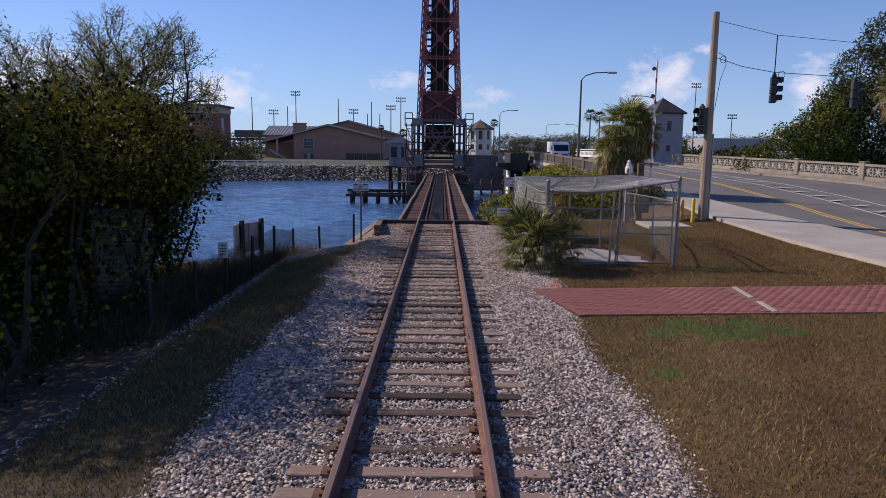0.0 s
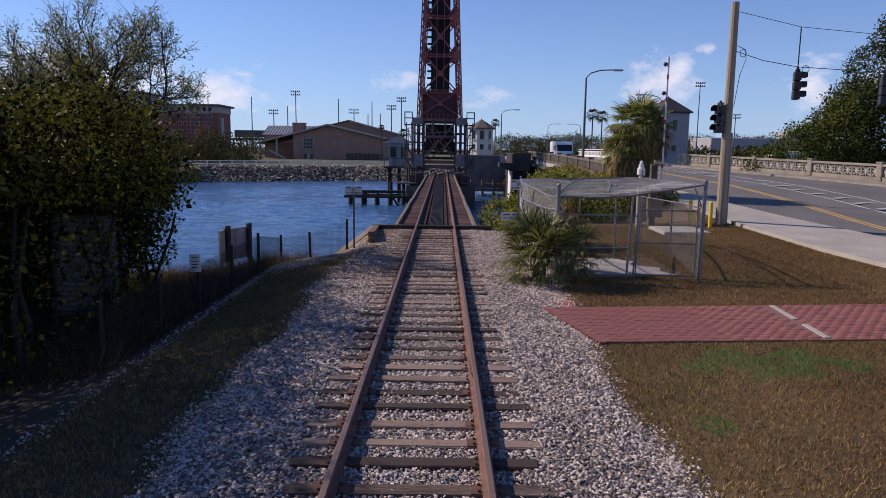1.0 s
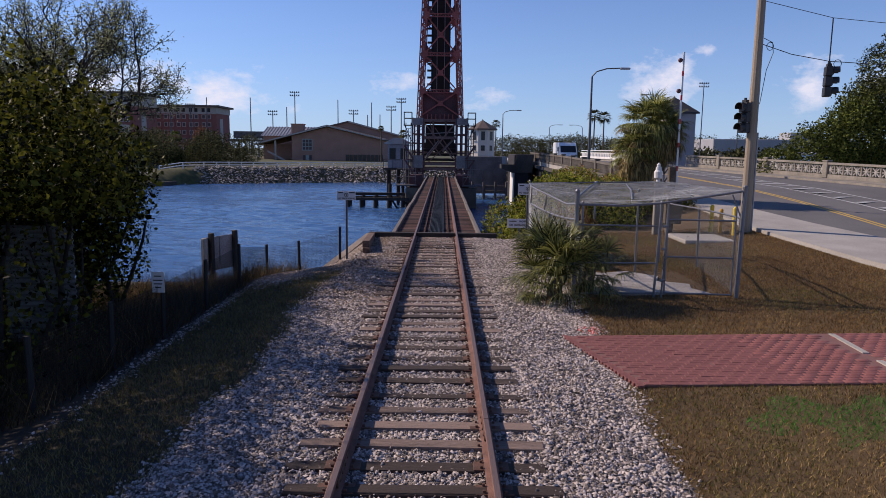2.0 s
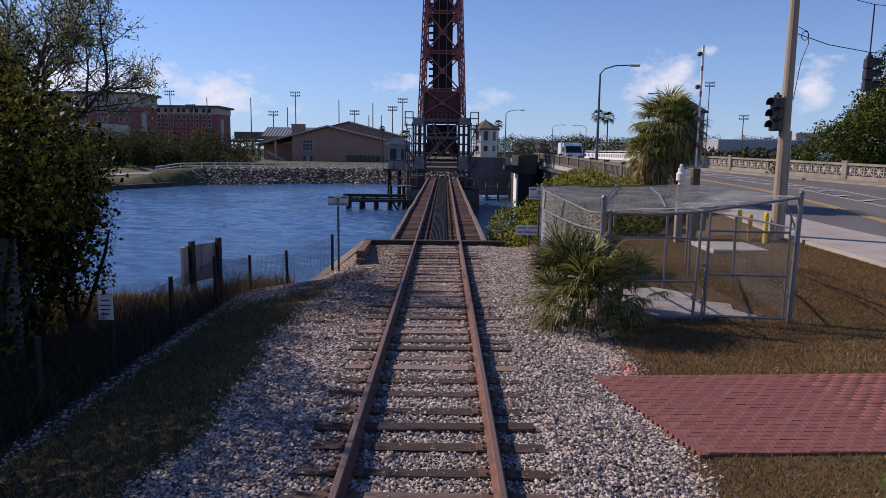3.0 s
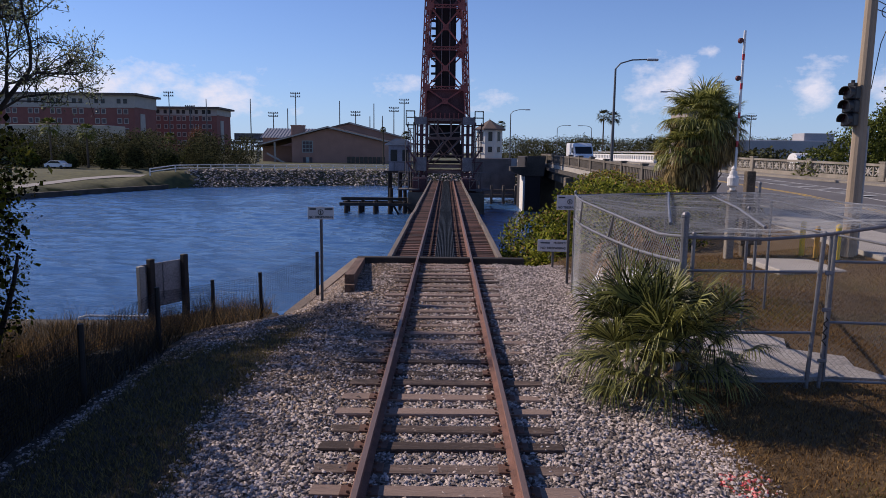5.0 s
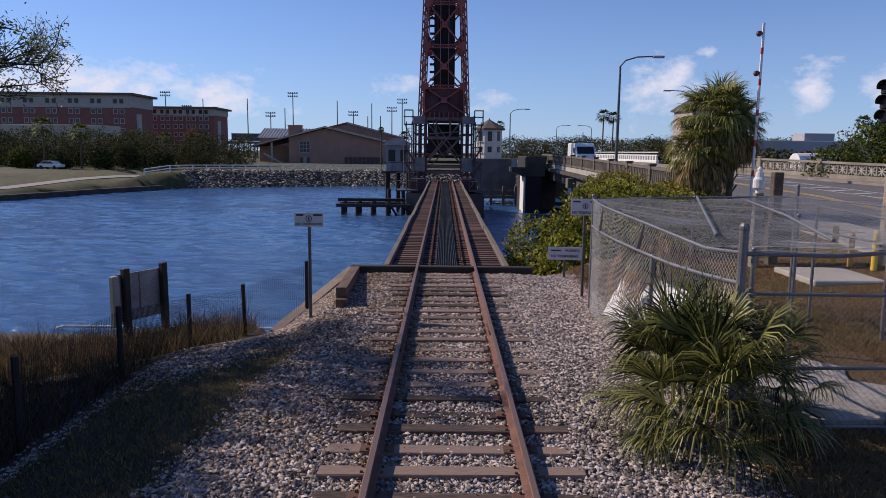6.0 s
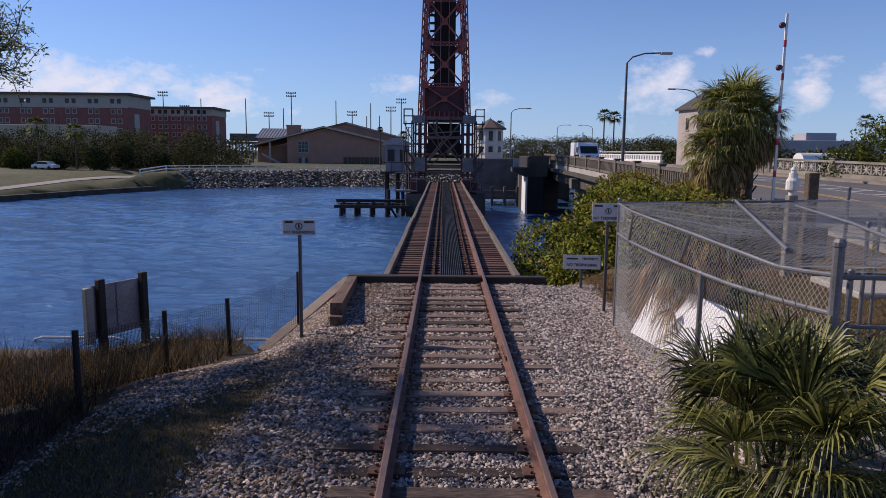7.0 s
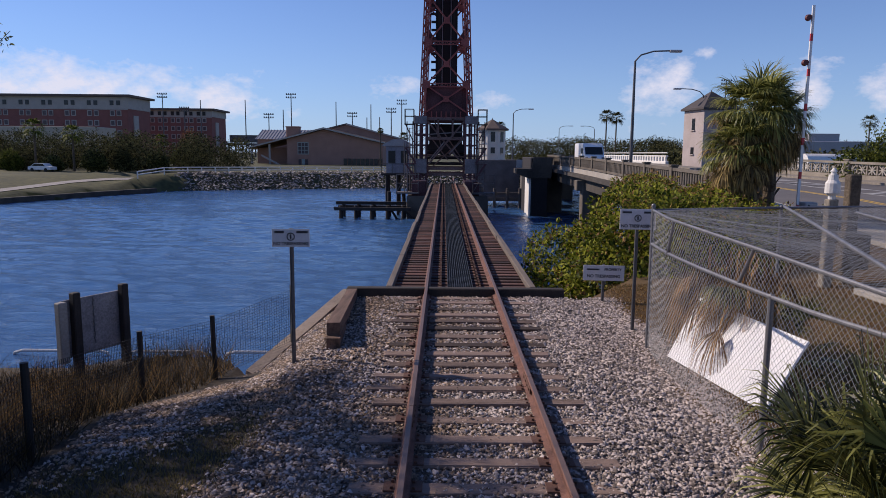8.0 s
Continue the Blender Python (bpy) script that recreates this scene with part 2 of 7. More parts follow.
    "leaf_palm": material("leaf_palm", (0.115, 0.145, 0.035), 0.45, vary=0.4, scale=0.8, fine=5, bump=0.0, island=0.7, trans=0.45, tint=(0.28, 0.275, 0.08)),
    "leaf_palmetto": material("leaf_palmetto", (0.045, 0.058, 0.015), 0.45, vary=0.5, scale=1.2, fine=6, bump=0.0, island=0.95, trans=0.25, tint=(0.18, 0.18, 0.05), spec=0.4),
    "leaf_palm_dry": material("leaf_palm_dry", (0.17, 0.115, 0.04), 0.8, vary=0.45, scale=1.2, fine=6, bump=0.0, island=0.7, trans=0.25, tint=(0.30, 0.21, 0.075)),
    "leaf_dead": material("leaf_dead", (0.19, 0.095, 0.032), 0.85, vary=0.45, scale=1.2, fine=6, bump=0.0, island=0.7, trans=0.25, tint=(0.28, 0.16, 0.055)),
    "leaf_far": material("leaf_far", (0.034, 0.038, 0.017), 0.85, vary=0.5, scale=0.12, fine=1.0, bump=0.0, island=0.6, trans=0.15, tint=(0.088, 0.085, 0.034), spec=0.1),
    "grass": material("grass", (0.15, 0.072, 0.018), 0.8, vary=0.5, scale=0.7, fine=4, bump=0.0, island=0.8, trans=0.2, tint=(0.19, 0.105, 0.03)),
    "grass_green": material("grass_green", (0.065, 0.20, 0.022), 0.8, vary=0.35, scale=0.6, fine=3, bump=0.0, island=0.6, trans=0.3),
    "grass_left": material("grass_left", (0.115, 0.09, 0.03), 0.85, vary=0.45, scale=0.5, fine=3, bump=0.0, island=0.7, trans=0.2, tint=(0.185, 0.143, 0.048)),
    # dark copy of the bank grass, with the thicket's shade in its colour
    "bank_shaded": material("bank_shaded", (0.032, 0.024, 0.01), 0.9, vary=0.5, scale=0.6, fine=3, bump=0.0, island=0.8, trans=0.15, tint=(0.07, 0.05, 0.02)),
    "pole_wood": material("pole_wood", (0.30, 0.235, 0.17), 0.85, vary=0.25, scale=2, fine=40, bump=0.4, stretch=(4, 4, 0.3)),
    "signal_black": material("signal_black", (0.016, 0.016, 0.018), 0.5, vary=0.2, scale=4, fine=30, bump=0.0),
    "lens_dark": material("lens_dark", (0.05, 0.02, 0.02), 0.25, vary=0.2, scale=4, fine=30, bump=0.0),
    "steel_pole": material("steel_pole", (0.10, 0.10, 0.105), 0.55, metal=0.4, vary=0.2, scale=3, fine=20, bump=0.1),
    "bollard": material("bollard", (0.68, 0.46, 0.03), 0.6, vary=0.2, scale=4, fine=30, bump=0.1),
    "orange": material("orange", (0.48, 0.26, 0.04), 0.7, vary=0.2, scale=4, fine=30, bump=0.1),
    "stucco_white": material("stucco_white", (0.66, 0.62, 0.55), 0.9, vary=0.12, scale=0.8, fine=14, bump=0.2),
    "stucco_beige": material("stucco_beige", (0.46, 0.40, 0.31), 0.9, vary=0.15, scale=0.3, fine=5, bump=0.1),
    "leaf_autumn": material("leaf_autumn", (0.13, 0.045, 0.02), 0.8, vary=0.5, scale=0.3, fine=2, bump=0.0, island=0.6, trans=0.2, tint=(0.2, 0.08, 0.03)),
    "stucco_pink": material("stucco_pink", (0.42, 0.36, 0.34), 0.9, vary=0.15, scale=0.8, fine=14, bump=0.2),
    "roof_brown": material("roof_brown", (0.13, 0.095, 0.08), 0.85, vary=0.25, scale=1.0, fine=10, bump=0.4),
    "roof_dark": material("roof_dark", (0.07, 0.06, 0.06), 0.9, vary=0.25, scale=1.0, fine=10, bump=0.4),
    "roof_metal": material("roof_metal", (0.34, 0.325, 0.325), 0.5, metal=0.3, vary=0.2, scale=1.0, fine=10, bump=0.1),
    "brick_school": material("brick_school", (0.36, 0.205, 0.155), 0.9, vary=0.2, scale=0.4, fine=5, bump=0.1),
    "brick_dorm": material("brick_dorm", (0.25, 0.095, 0.08), 0.9, vary=0.2, scale=0.3, fine=4, bump=0.1),
    "stone_pale": material("stone_pale", (0.42, 0.38, 0.34), 0.9, vary=0.15, scale=0.4, fine=4, bump=0.1),
    "glass_dark": material("glass_dark", (0.02, 0.022, 0.025), 0.2, vary=0.2, scale=0.5, fine=4, bump=0.0, spec=0.4),
    "riprap": material("riprap", (0.13, 0.115, 0.11), 0.92, vary=0.5, scale=0.5, fine=6, bump=0.4, island=0.9, tint=(0.32, 0.29, 0.27)),
    "far_grass": material("far_grass", (0.035, 0.042, 0.012), 0.95, vary=0.5, scale=0.09, fine=1.2, bump=0.3, tint=(0.07, 0.068, 0.022)),
    "car_white": material("car_white", (0.75, 0.76, 0.78), 0.3, vary=0.05, scale=2, fine=30, bump=0.0),
    "car_grey": material("car_grey", (0.25, 0.26, 0.28), 0.3, metal=0.3, vary=0.05, scale=2, fine=30, bump=0.0),
    "tyre": material("tyre", (0.02, 0.02, 0.02), 0.8, vary=0.2, scale=5, fine=30, bump=0.1),
    "barrier_red": material("barrier_red", (0.50, 0.04, 0.05), 0.5, vary=0.15, scale=5, fine=30, bump=0.0),
    "barrier_white": material("barrier_white", (0.72, 0.72, 0.72), 0.5, vary=0.1, scale=5, fine=30, bump=0.0),
    "corrugated": material("corrugated", (0.30, 0.30, 0.31), 0.6, metal=0.2, vary=0.3, scale=2, fine=20, bump=0.1),
    "cabinet": material("cabinet", (0.34, 0.34, 0.35), 0.55, metal=0.2, vary=0.12, scale=3, fine=25, bump=0.05),
    "bare_floor": material("bare_floor", (0.33, 0.30, 0.27), 0.92, vary=0.45, scale=1.6, fine=20, bump=0.5, dist=0.01),
}

bed_n, bed_l = M["ballast_bed"].node_tree.nodes, M["ballast_bed"].node_tree.links
bed_tc, bed_cells, bed_ramp, bed_bump = bed_n.new("ShaderNodeTexCoord"), bed_n.new("ShaderNodeTexVoronoi"), bed_n.new("ShaderNodeValToRGB"), bed_n.new("ShaderNodeBump")
bed_cells.inputs["Scale"].default_value = 26.0
bed_l.new(bed_tc.outputs["Object"], bed_cells.inputs["Vector"])
bed_l.new(bed_cells.outputs["Color"], bed_ramp.inputs[0])
bed_ramp.color_ramp.elements[0].color, bed_ramp.color_ramp.elements[1].color = (0.10, 0.08, 0.07, 1), (0.34, 0.29, 0.262, 1)
bed_l.new(bed_ramp.outputs[0], bed_n["Principled BSDF"].inputs["Base Color"])
bed_bump.invert = True
bed_bump.inputs["Distance"].default_value = 0.03
bed_l.new(bed_cells.outputs["Distance"], bed_bump.inputs["Height"])
bed_l.new(bed_bump.outputs[0], bed_n["Principled BSDF"].inputs["Normal"])

water_mat = bpy.data.materials.new("river_water")
water_mat.use_nodes = True
_n, _l = water_mat.node_tree.nodes, water_mat.node_tree.links
_b = _n["Principled BSDF"]
_b.inputs["Base Color"].default_value = (0.036, 0.10, 0.235, 1)
_b.inputs["Roughness"].default_value = 0.06
_b.inputs["IOR"].default_value = 1.33
_tc = _n.new("ShaderNodeTexCoord")
_mp = _n.new("ShaderNodeMapping")
_mp.inputs["Scale"].default_value = (0.34, 1.25, 1.0)
_mp.inputs["Rotation"].default_value = (0, 0, radians(12))
_l.new(_tc.outputs["Object"], _mp.inputs[0])
_w1 = _n.new("ShaderNodeTexNoise")
_w1.inputs["Scale"].default_value, _w1.inputs["Detail"].default_value, _w1.inputs["Roughness"].default_value = 12.0, 4.0, 0.6
_w2 = _n.new("ShaderNodeTexNoise")
_w2.inputs["Scale"].default_value, _w2.inputs["Detail"].default_value = 2.2, 3.0
for _w in (_w1, _w2):
    _l.new(_mp.outputs[0], _w.inputs["Vector"])
_bp1 = _n.new("ShaderNodeBump")
_bp1.inputs["Strength"].default_value, _bp1.inputs["Distance"].default_value = 1.0, 0.035
_bp2 = _n.new("ShaderNodeBump")
_bp2.inputs["Strength"].default_value, _bp2.inputs["Distance"].default_value = 1.0, 0.05
_l.new(_w1.outputs["Fac"], _bp1.inputs["Height"])
_l.new(_w2.outputs["Fac"], _bp2.inputs["Height"])
_l.new(_bp1.outputs[0], _bp2.inputs["Normal"])
_l.new(_bp2.outputs[0], _b.inputs["Normal"])
M["water"] = water_mat


# ---- builders ----
def fast_mesh(name, verts, faces, mats=(), index=None):
    """A mesh from arrays of vertices (n, 3) and faces (m, k)."""
    verts, faces = np.asarray(verts, dtype=np.float32), np.asarray(faces, dtype=np.int32)
    me = bpy.data.meshes.new(name)
    me.vertices.add(len(verts))
    me.vertices.foreach_set("co", verts.ravel())
    me.loops.add(faces.size)
    me.loops.foreach_set("vertex_index", faces.ravel())
    me.polygons.add(len(faces))
    k = faces.shape[1]
    me.polygons.foreach_set("loop_start", np.arange(len(faces), dtype=np.int32) * k)
    me.polygons.foreach_set("loop_total", np.full(len(faces), k, dtype=np.int32))
    for m in mats:
        me.materials.append(m)
    if index is not None:
        me.polygons.foreach_set("material_index", np.asarray(index, dtype=np.int32))
    me.update(calc_edges=True)
    return me


def bm_mesh(name, bm, mat):
    me = bpy.data.meshes.new(name)
    bmesh.ops.recalc_face_normals(bm, faces=bm.faces[:])
    bm.to_mesh(me)
    bm.free()
    me.materials.append(mat)
    return me


def part(name, bm, mat, parent, label="", at=(0, 0, 0), rz=0.0):
    """Links a bmesh or a finished mesh as one mesh object under a thing or a part."""
    me = bm if isinstance(bm, bpy.types.Mesh) else bm.mesh(name, mat) if isinstance(bm, Tubes) else bm_mesh(name, bm, mat)
    ob = new(name, me)
    ob.parent = parent
    ob.location = at
    ob.rotation_euler = (0, 0, rz)
    if label:
        ob["label"] = label
    return ob


def thing(name, loc, label, category, group="", kind="", rz=0.0):
    ob = new(name)
    ob.empty_display_size = 0.2
    ob.location = loc
    ob.rotation_euler = (0, 0, rz)
    return tagged(ob, label, category, group, kind)


def box(bm, c, s, rot=None, bevel=0.0):
    """A box with centre c and full sizes s."""
    r = bmesh.ops.create_cube(bm, size=1.0)
    m = Matrix.Translation(c) @ (rot.to_4x4() if rot else Matrix.Identity(4)) @ Matrix.Diagonal((*s, 1))
    bmesh.ops.transform(bm, matrix=m, verts=r["verts"])
    if bevel:
        edges = list({e for v in r["verts"] for e in v.link_edges})
        bmesh.ops.bevel(bm, geom=edges, offset=bevel, segments=1, affect="EDGES")
    return bm


def turn_to(p, q):
    return (Vector(q) - Vector(p)).to_track_quat("Z", "Y").to_matrix()


def beam(bm, p, q, w, h):
    """A square bar from p to q."""
    p, q = Vector(p), Vector(q)
    return box(bm, (p + q) / 2, (w, h, (q - p).length), turn_to(p, q))


def rod(bm, p, q, r, n=8, r2=None):
    """A round bar from p to q."""
    p, q = Vector(p), Vector(q)
    m = Matrix.Translation((p + q) / 2) @ turn_to(p, q).to_4x4()
    bmesh.ops.create_cone(bm, cap_ends=True, segments=n, radius1=r, radius2=r if r2 is None else r2, depth=(q - p).length, matrix=m)
    return bm


def tube(bm, pts, r, n=6):
    for a, b in zip(pts[:-1], pts[1:]):
        rod(bm, a, b, r, n)
    return bm


def pipe(bm, pts, r, n=8):
    """One bent pipe through the points, with closed ends."""
    pts = [Vector(p) for p in pts]
    rings = []
    for i, p in enumerate(pts):
        d = (pts[min(i + 1, len(pts) - 1)] - pts[max(i - 1, 0)]).normalized()
        a = d.cross(Vector((0.31, 0.17, 0.93))).normalized()
        c = d.cross(a)
        rings.append([bm.verts.new(p + a * (r * math.cos(6.28319 * k / n)) + c * (r * math.sin(6.28319 * k / n))) for k in range(n)])
    for r0, r1 in zip(rings[:-1], rings[1:]):
        for k in range(n):
            bm.faces.new((r0[k], r0[(k + 1) % n], r1[(k + 1) % n], r1[k]))
    bm.faces.new(rings[0][::-1])
    bm.faces.new(rings[-1])
    return bm


def prism(bm, outline, axis, a, b):
    """Extrudes an outline of 2D points along axis 'x', 'y' or 'z' from a to b."""
    def place(u, v, w):
        return {"x": (w, u, v), "y": (u, w, v), "z": (u, v, w)}[axis]
    lo = [bm.verts.new(place(u, v, a)) for u, v in outline]
    hi = [bm.verts.new(place(u, v, b)) for u, v in outline]
    bm.faces.new(lo)
    bm.faces.new(hi[::-1])
    k = len(outline)
    for i in range(k):
        bm.faces.new((lo[i], lo[(i + 1) % k], hi[(i + 1) % k], hi[i]))
    return bm


def fresh():
    return bmesh.new()


rng = np.random.default_rng(7)


def unit(n):
    v = rng.normal(size=(n, 3))
    return v / np.linalg.norm(v, axis=1)[:, None]


def leaf_mesh(name, pts, size, mat, aspect=0.45, droop=0.0, spread=0.35):
    """One small folded leaf (two triangles) at each of the points."""
    n = len(pts)
    along = unit(n)
    along[:, 2] -= droop
    along /= np.linalg.norm(along, axis=1)[:, None]
    side = np.cross(along, unit(n))
    side /= np.linalg.norm(side, axis=1)[:, None] + 1e-9
    up = np.cross(side, along)
    s = size * (1 + spread * rng.uniform(-1, 1, n))[:, None]
    v = np.empty((n, 4, 3))
    v[:, 0] = pts
    v[:, 1] = pts + along * s * 0.5 + side * s * aspect * 0.5 + up * s * 0.08
    v[:, 2] = pts + along * s
    v[:, 3] = pts + along * s * 0.5 - side * s * aspect * 0.5 + up * s * 0.08
    base = np.arange(n)[:, None] * 4
    f = base + np.array([[0, 1, 2, 3]])
    return fast_mesh(name, v.reshape(-1, 3), f, (mat,))


def shell_points(clumps, n, inner=0.55):
    """Points in the outer shells of ellipsoids (x, y, z, rx, ry, rz)."""
    c = np.array(clumps, dtype=float)
    w = c[:, 3] * c[:, 4] + c[:, 4] * c[:, 5] + c[:, 3] * c[:, 5]
    pick = rng.choice(len(c), n, p=w / w.sum())
    r = inner + (1 - inner) * rng.uniform(0, 1, n) ** 0.6
    d = unit(n)
    lump = 1 + 0.22 * np.sin(d[:, 0] * 7 + pick) * np.cos(d[:, 1] * 6 + pick * 2) * np.sin(d[:, 2] * 8 + pick * 3)
    return c[pick, :3] + d * (r * lump)[:, None] * c[pick, 3:]


class Tubes:
    """Collects tapered round bars as plain vertices and faces."""

    def __init__(self):
        self.verts, self.faces = [], []

    def add(self, p, q, r0, r1, n):
        d = (q - p).normalized()
        s = d.orthogonal().normalized()
        u = d.cross(s)
        k = len(self.verts)
        for c, r in ((p, r0), (q, r1)):
            for i in range(n):
                a = 6.28319 * i / n
                self.verts.append(tuple(c + s * (r * math.cos(a)) + u * (r * math.sin(a))))
        for i in range(n):
            j = (i + 1) % n
            self.faces.append((k + i, k + j, k + n + j, k + n + i))

    def mesh(self, name, mat):
        return fast_mesh(name, self.verts, self.faces, (mat,))


def limb(tubes, p, q, r0, r1, n=7, bends=3, wobble=0.06):
    """A tapered limb with slight bends."""
    p, q = Vector(p), Vector(q)
    length = (q - p).length
    pts = [p.lerp(q, i / bends) + (Vector(rng.normal(size=3)) * wobble * length if 0 < i < bends else Vector()) for i in range(bends + 1)]
    for i in range(bends):
        a, b = r0 + (r1 - r0) * i / bends, r0 + (r1 - r0) * (i + 1) / bends
        tubes.add(pts[i], pts[i + 1], a, b, n)
    return pts


def fan_leaf(origin, heading, pitch, length, stalk, blades=26, spread=150.0, droop=0.5, width=0.045):
    """A palm's fan leaf: a stalk and stiff narrow segments that droop at their tips. Returns vertices and quads."""
    f = Vector((math.cos(heading) * math.cos(pitch), math.sin(heading) * math.cos(pitch), math.sin(pitch)))
    s = f.cross(Vector((0, 0, 1)))
    s = s.normalized() if s.length > 1e-3 else Vector((1, 0, 0))
    u = s.cross(f)
    o = Vector(origin)
    tip = o + f * stalk - Vector((0, 0, 0.06 * stalk))
    V, F = [], []

    def strip(points, widths, side):
        base = len(V)
        for p, w in zip(points, widths):
            V.append(p - side * w)
            V.append(p + side * w)
        for i in range(len(points) - 1):
            F.append((base + 2 * i, base + 2 * i + 1, base + 2 * i + 3, base + 2 * i + 2))
    strip([o, o.lerp(tip, 0.5) + u * 0.03, tip], (0.018, 0.014, 0.012), s)
    for i in range(blades):
        a = radians(-spread / 2 + spread * (i + 0.5) / blades) + rng.normal() * 0.03
        d = (f * math.cos(a) + s * math.sin(a)).normalized()
        L = length * (1 - 0.22 * abs(a) / radians(spread / 2)) * rng.uniform(0.85, 1.08)
        side = d.cross(u + d * 0.3).normalized()
        p1 = tip + d * L * 0.45 + u * 0.10 * L * abs(math.sin(a))
        p2 = p1 + d * L * 0.33 - Vector((0, 0, droop * 0.22 * L * rng.uniform(0.6, 1.3)))
        p3 = p2 + d * L * 0.22 - Vector((0, 0, droop * 0.5 * L * rng.uniform(0.5, 1.4)))
        strip([tip, p1, p2, p3], (0.006, width * 0.5, width * 0.33, 0.003), side)
    return V, F


def fan_mesh(name, leaves, mat):
    V, F = [], []
    for lv, lf in leaves:
        k = len(V)
        V += [tuple(v) for v in lv]
        F += [tuple(i + k for i in f) for f in lf]
    return fast_mesh(name, V, F, (mat,))


def wire_panel(name, a, u, v, w, h, mesh, r, mat, diamond=True):
    """Woven wire in the plane a + s*u + t*v: diagonals (or a square grid) cut to w by h, each wire a thin three-sided bar."""
    a, u, v = Vector(a), Vector(u).normalized(), Vector(v).normalized()
    n = u.cross(v)
    segs = []
    if diamond:
        step = mesh * 1.414
        k = -h
        while k < w:
            for flip in (0, 1):
                x0, x1 = max(k, 0.0), min(k + h, w)
                if x1 - x0 > 0.01:
                    y0, y1 = x0 - k, x1 - k
                    segs.append(((x0, h - y0), (x1, h - y1)) if flip else ((x0, y0), (x1, y1)))
            k += step
    else:
        for i in range(int(w / mesh) + 1):
            segs.append(((i * mesh, 0), (i * mesh, h)))
        for i in range(int(h / mesh) + 1):
            segs.append(((0, i * mesh), (w, i * mesh)))
    V, F = [], []
    for (x0, y0), (x1, y1) in segs:
        p, q = a + u * x0 + v * y0, a + u * x1 + v * y1
        d = (q - p).normalized()
        s = d.cross(n).normalized()
        b = len(V)
        for e in (p, q):
            for off in (s * r, n * r - s * r * 0.5, -n * r - s * r * 0.5):
                V.append(tuple(e + off))
        for i in range(3):
            j = (i + 1) % 3
            F.append((b + i, b + j, b + 3 + j, b + 3 + i))
    return fast_mesh(name, V, F, (mat,))


def text_mesh(name, words, size, mat):
    cu = bpy.data.curves.new(name, "FONT")
    cu.body, cu.size, cu.align_x, cu.align_y, cu.extrude, cu.offset = words, size, "CENTER", "CENTER", 0.001, size * 0.03
    ob = bpy.data.objects.new(name, cu)
    scene.collection.objects.link(ob)
    me = bpy.data.meshes.new_from_object(ob.evaluated_get(bpy.context.evaluated_depsgraph_get()))
    bpy.data.objects.remove(ob)
    bpy.data.curves.remove(cu)
    me.materials.clear()
    me.materials.append(mat)
    return me


# ---- ground ----
WATER = -3.6


def lerp_table(x, xs, ys):
    return np.interp(x, xs, ys)


def near_bank(x):
    return lerp_table(x, (-60, -8, -6, -5, -4.2, -3.8, -3.3, -2.9, -2.62, 2.6, 4.2, 7, 10, 11.2, 60, 200), (27, 29.7, 28.6, 27.6, 26.7, 26.0, 26.9, 27.7, 28.5, 28.55, 31, 39, 47, 49, 52, 60))


def far_bank(x):
    return lerp_table(x, (-400, -160, -85, -62, -55.4, -51.6, -46, -20, 20, 100, 400), (10, 25, 52, 82, 99, 113, 128, 141, 150, 152, 160))


def road_rise(y):
    return lerp_table(y, (-20, 22, 29.5, 32, 45, 70, 100, 140, 200), (0.2, 0.2, 0.42, 0.55, 1.15, 1.6, 1.9, 1.7, 0.0))


def ground_z(x, y):
    x, y = np.asarray(x, dtype=float), np.asarray(y, dtype=float)
    cross = lerp_table(x, (-60, -9, -6.2, -4.6, -3.4, -2.5, -1.4, 1.4, 2.4, 3.2, 6, 10.2, 11.5, 30, 60), (-1.4, -1.35, -0.75, -0.40, -0.20, -0.085, -0.03, -0.03, -0.07, -0.04, 0.03, 0.12, 0.17, 0.0, 0.0))
    rise = np.clip((x - 8.0) / 3.6, 0, 1) * (road_rise(y) - 0.2)
    dip = 0.64 * np.clip((y - 22.6) / 2.8, 0, 1) * np.clip((-x - 2.45) / 1.2, 0, 1)
    land = cross + np.where(x > 8, rise, 0) - dip
    nb, fb = near_bank(x), far_bank(x)
    z = np.where(y > nb, np.maximum(land - (y - nb) * 3.0, -6.0), land)
    far = np.clip(lerp_table(x, (-52, -46.5), (-3.0, -4.6)) + (y - fb) * lerp_table(x, (-52, -46.5), (0.05, 0.62)), -6.0, -0.85)
    far = np.where(y < fb - 0.3, -6.0, far) + np.clip((y - fb - 30) * 0.004, 0, 1.2)
    return np.where(y > (nb + fb) / 2, far, z)


gx = np.concatenate([np.linspace(-1800, -160, 16), np.linspace(-150, -20, 44), np.linspace(-18, -7, 16), np.linspace(-6.6, 13, 60), np.linspace(14, 60, 30), np.linspace(65, 180, 20), np.linspace(220, 1800, 14)])
gy = np.concatenate([np.linspace(-120, 0, 14), np.linspace(1, 27, 44), np.linspace(27.4, 56, 60), np.linspace(60, 165, 90), np.linspace(170, 300, 20), np.linspace(340, 2600, 20)])
GX, GY = np.meshgrid(gx, gy, indexing="ij")
GZ = ground_z(GX, GY)
ni, nj = GX.shape
I, J = np.meshgrid(np.arange(ni - 1), np.arange(nj - 1), indexing="ij")
k0 = (I * nj + J).ravel()
gf = np.stack([k0, k0 + nj, k0 + nj + 1, k0 + 1], axis=1)
cx = (gx[:-1, None] + gx[1:, None]) / 2 + 0 * gy[None, :-1]
cy = (gy[None, :-1] + gy[None, 1:]) / 2 + 0 * gx[:-1, None]
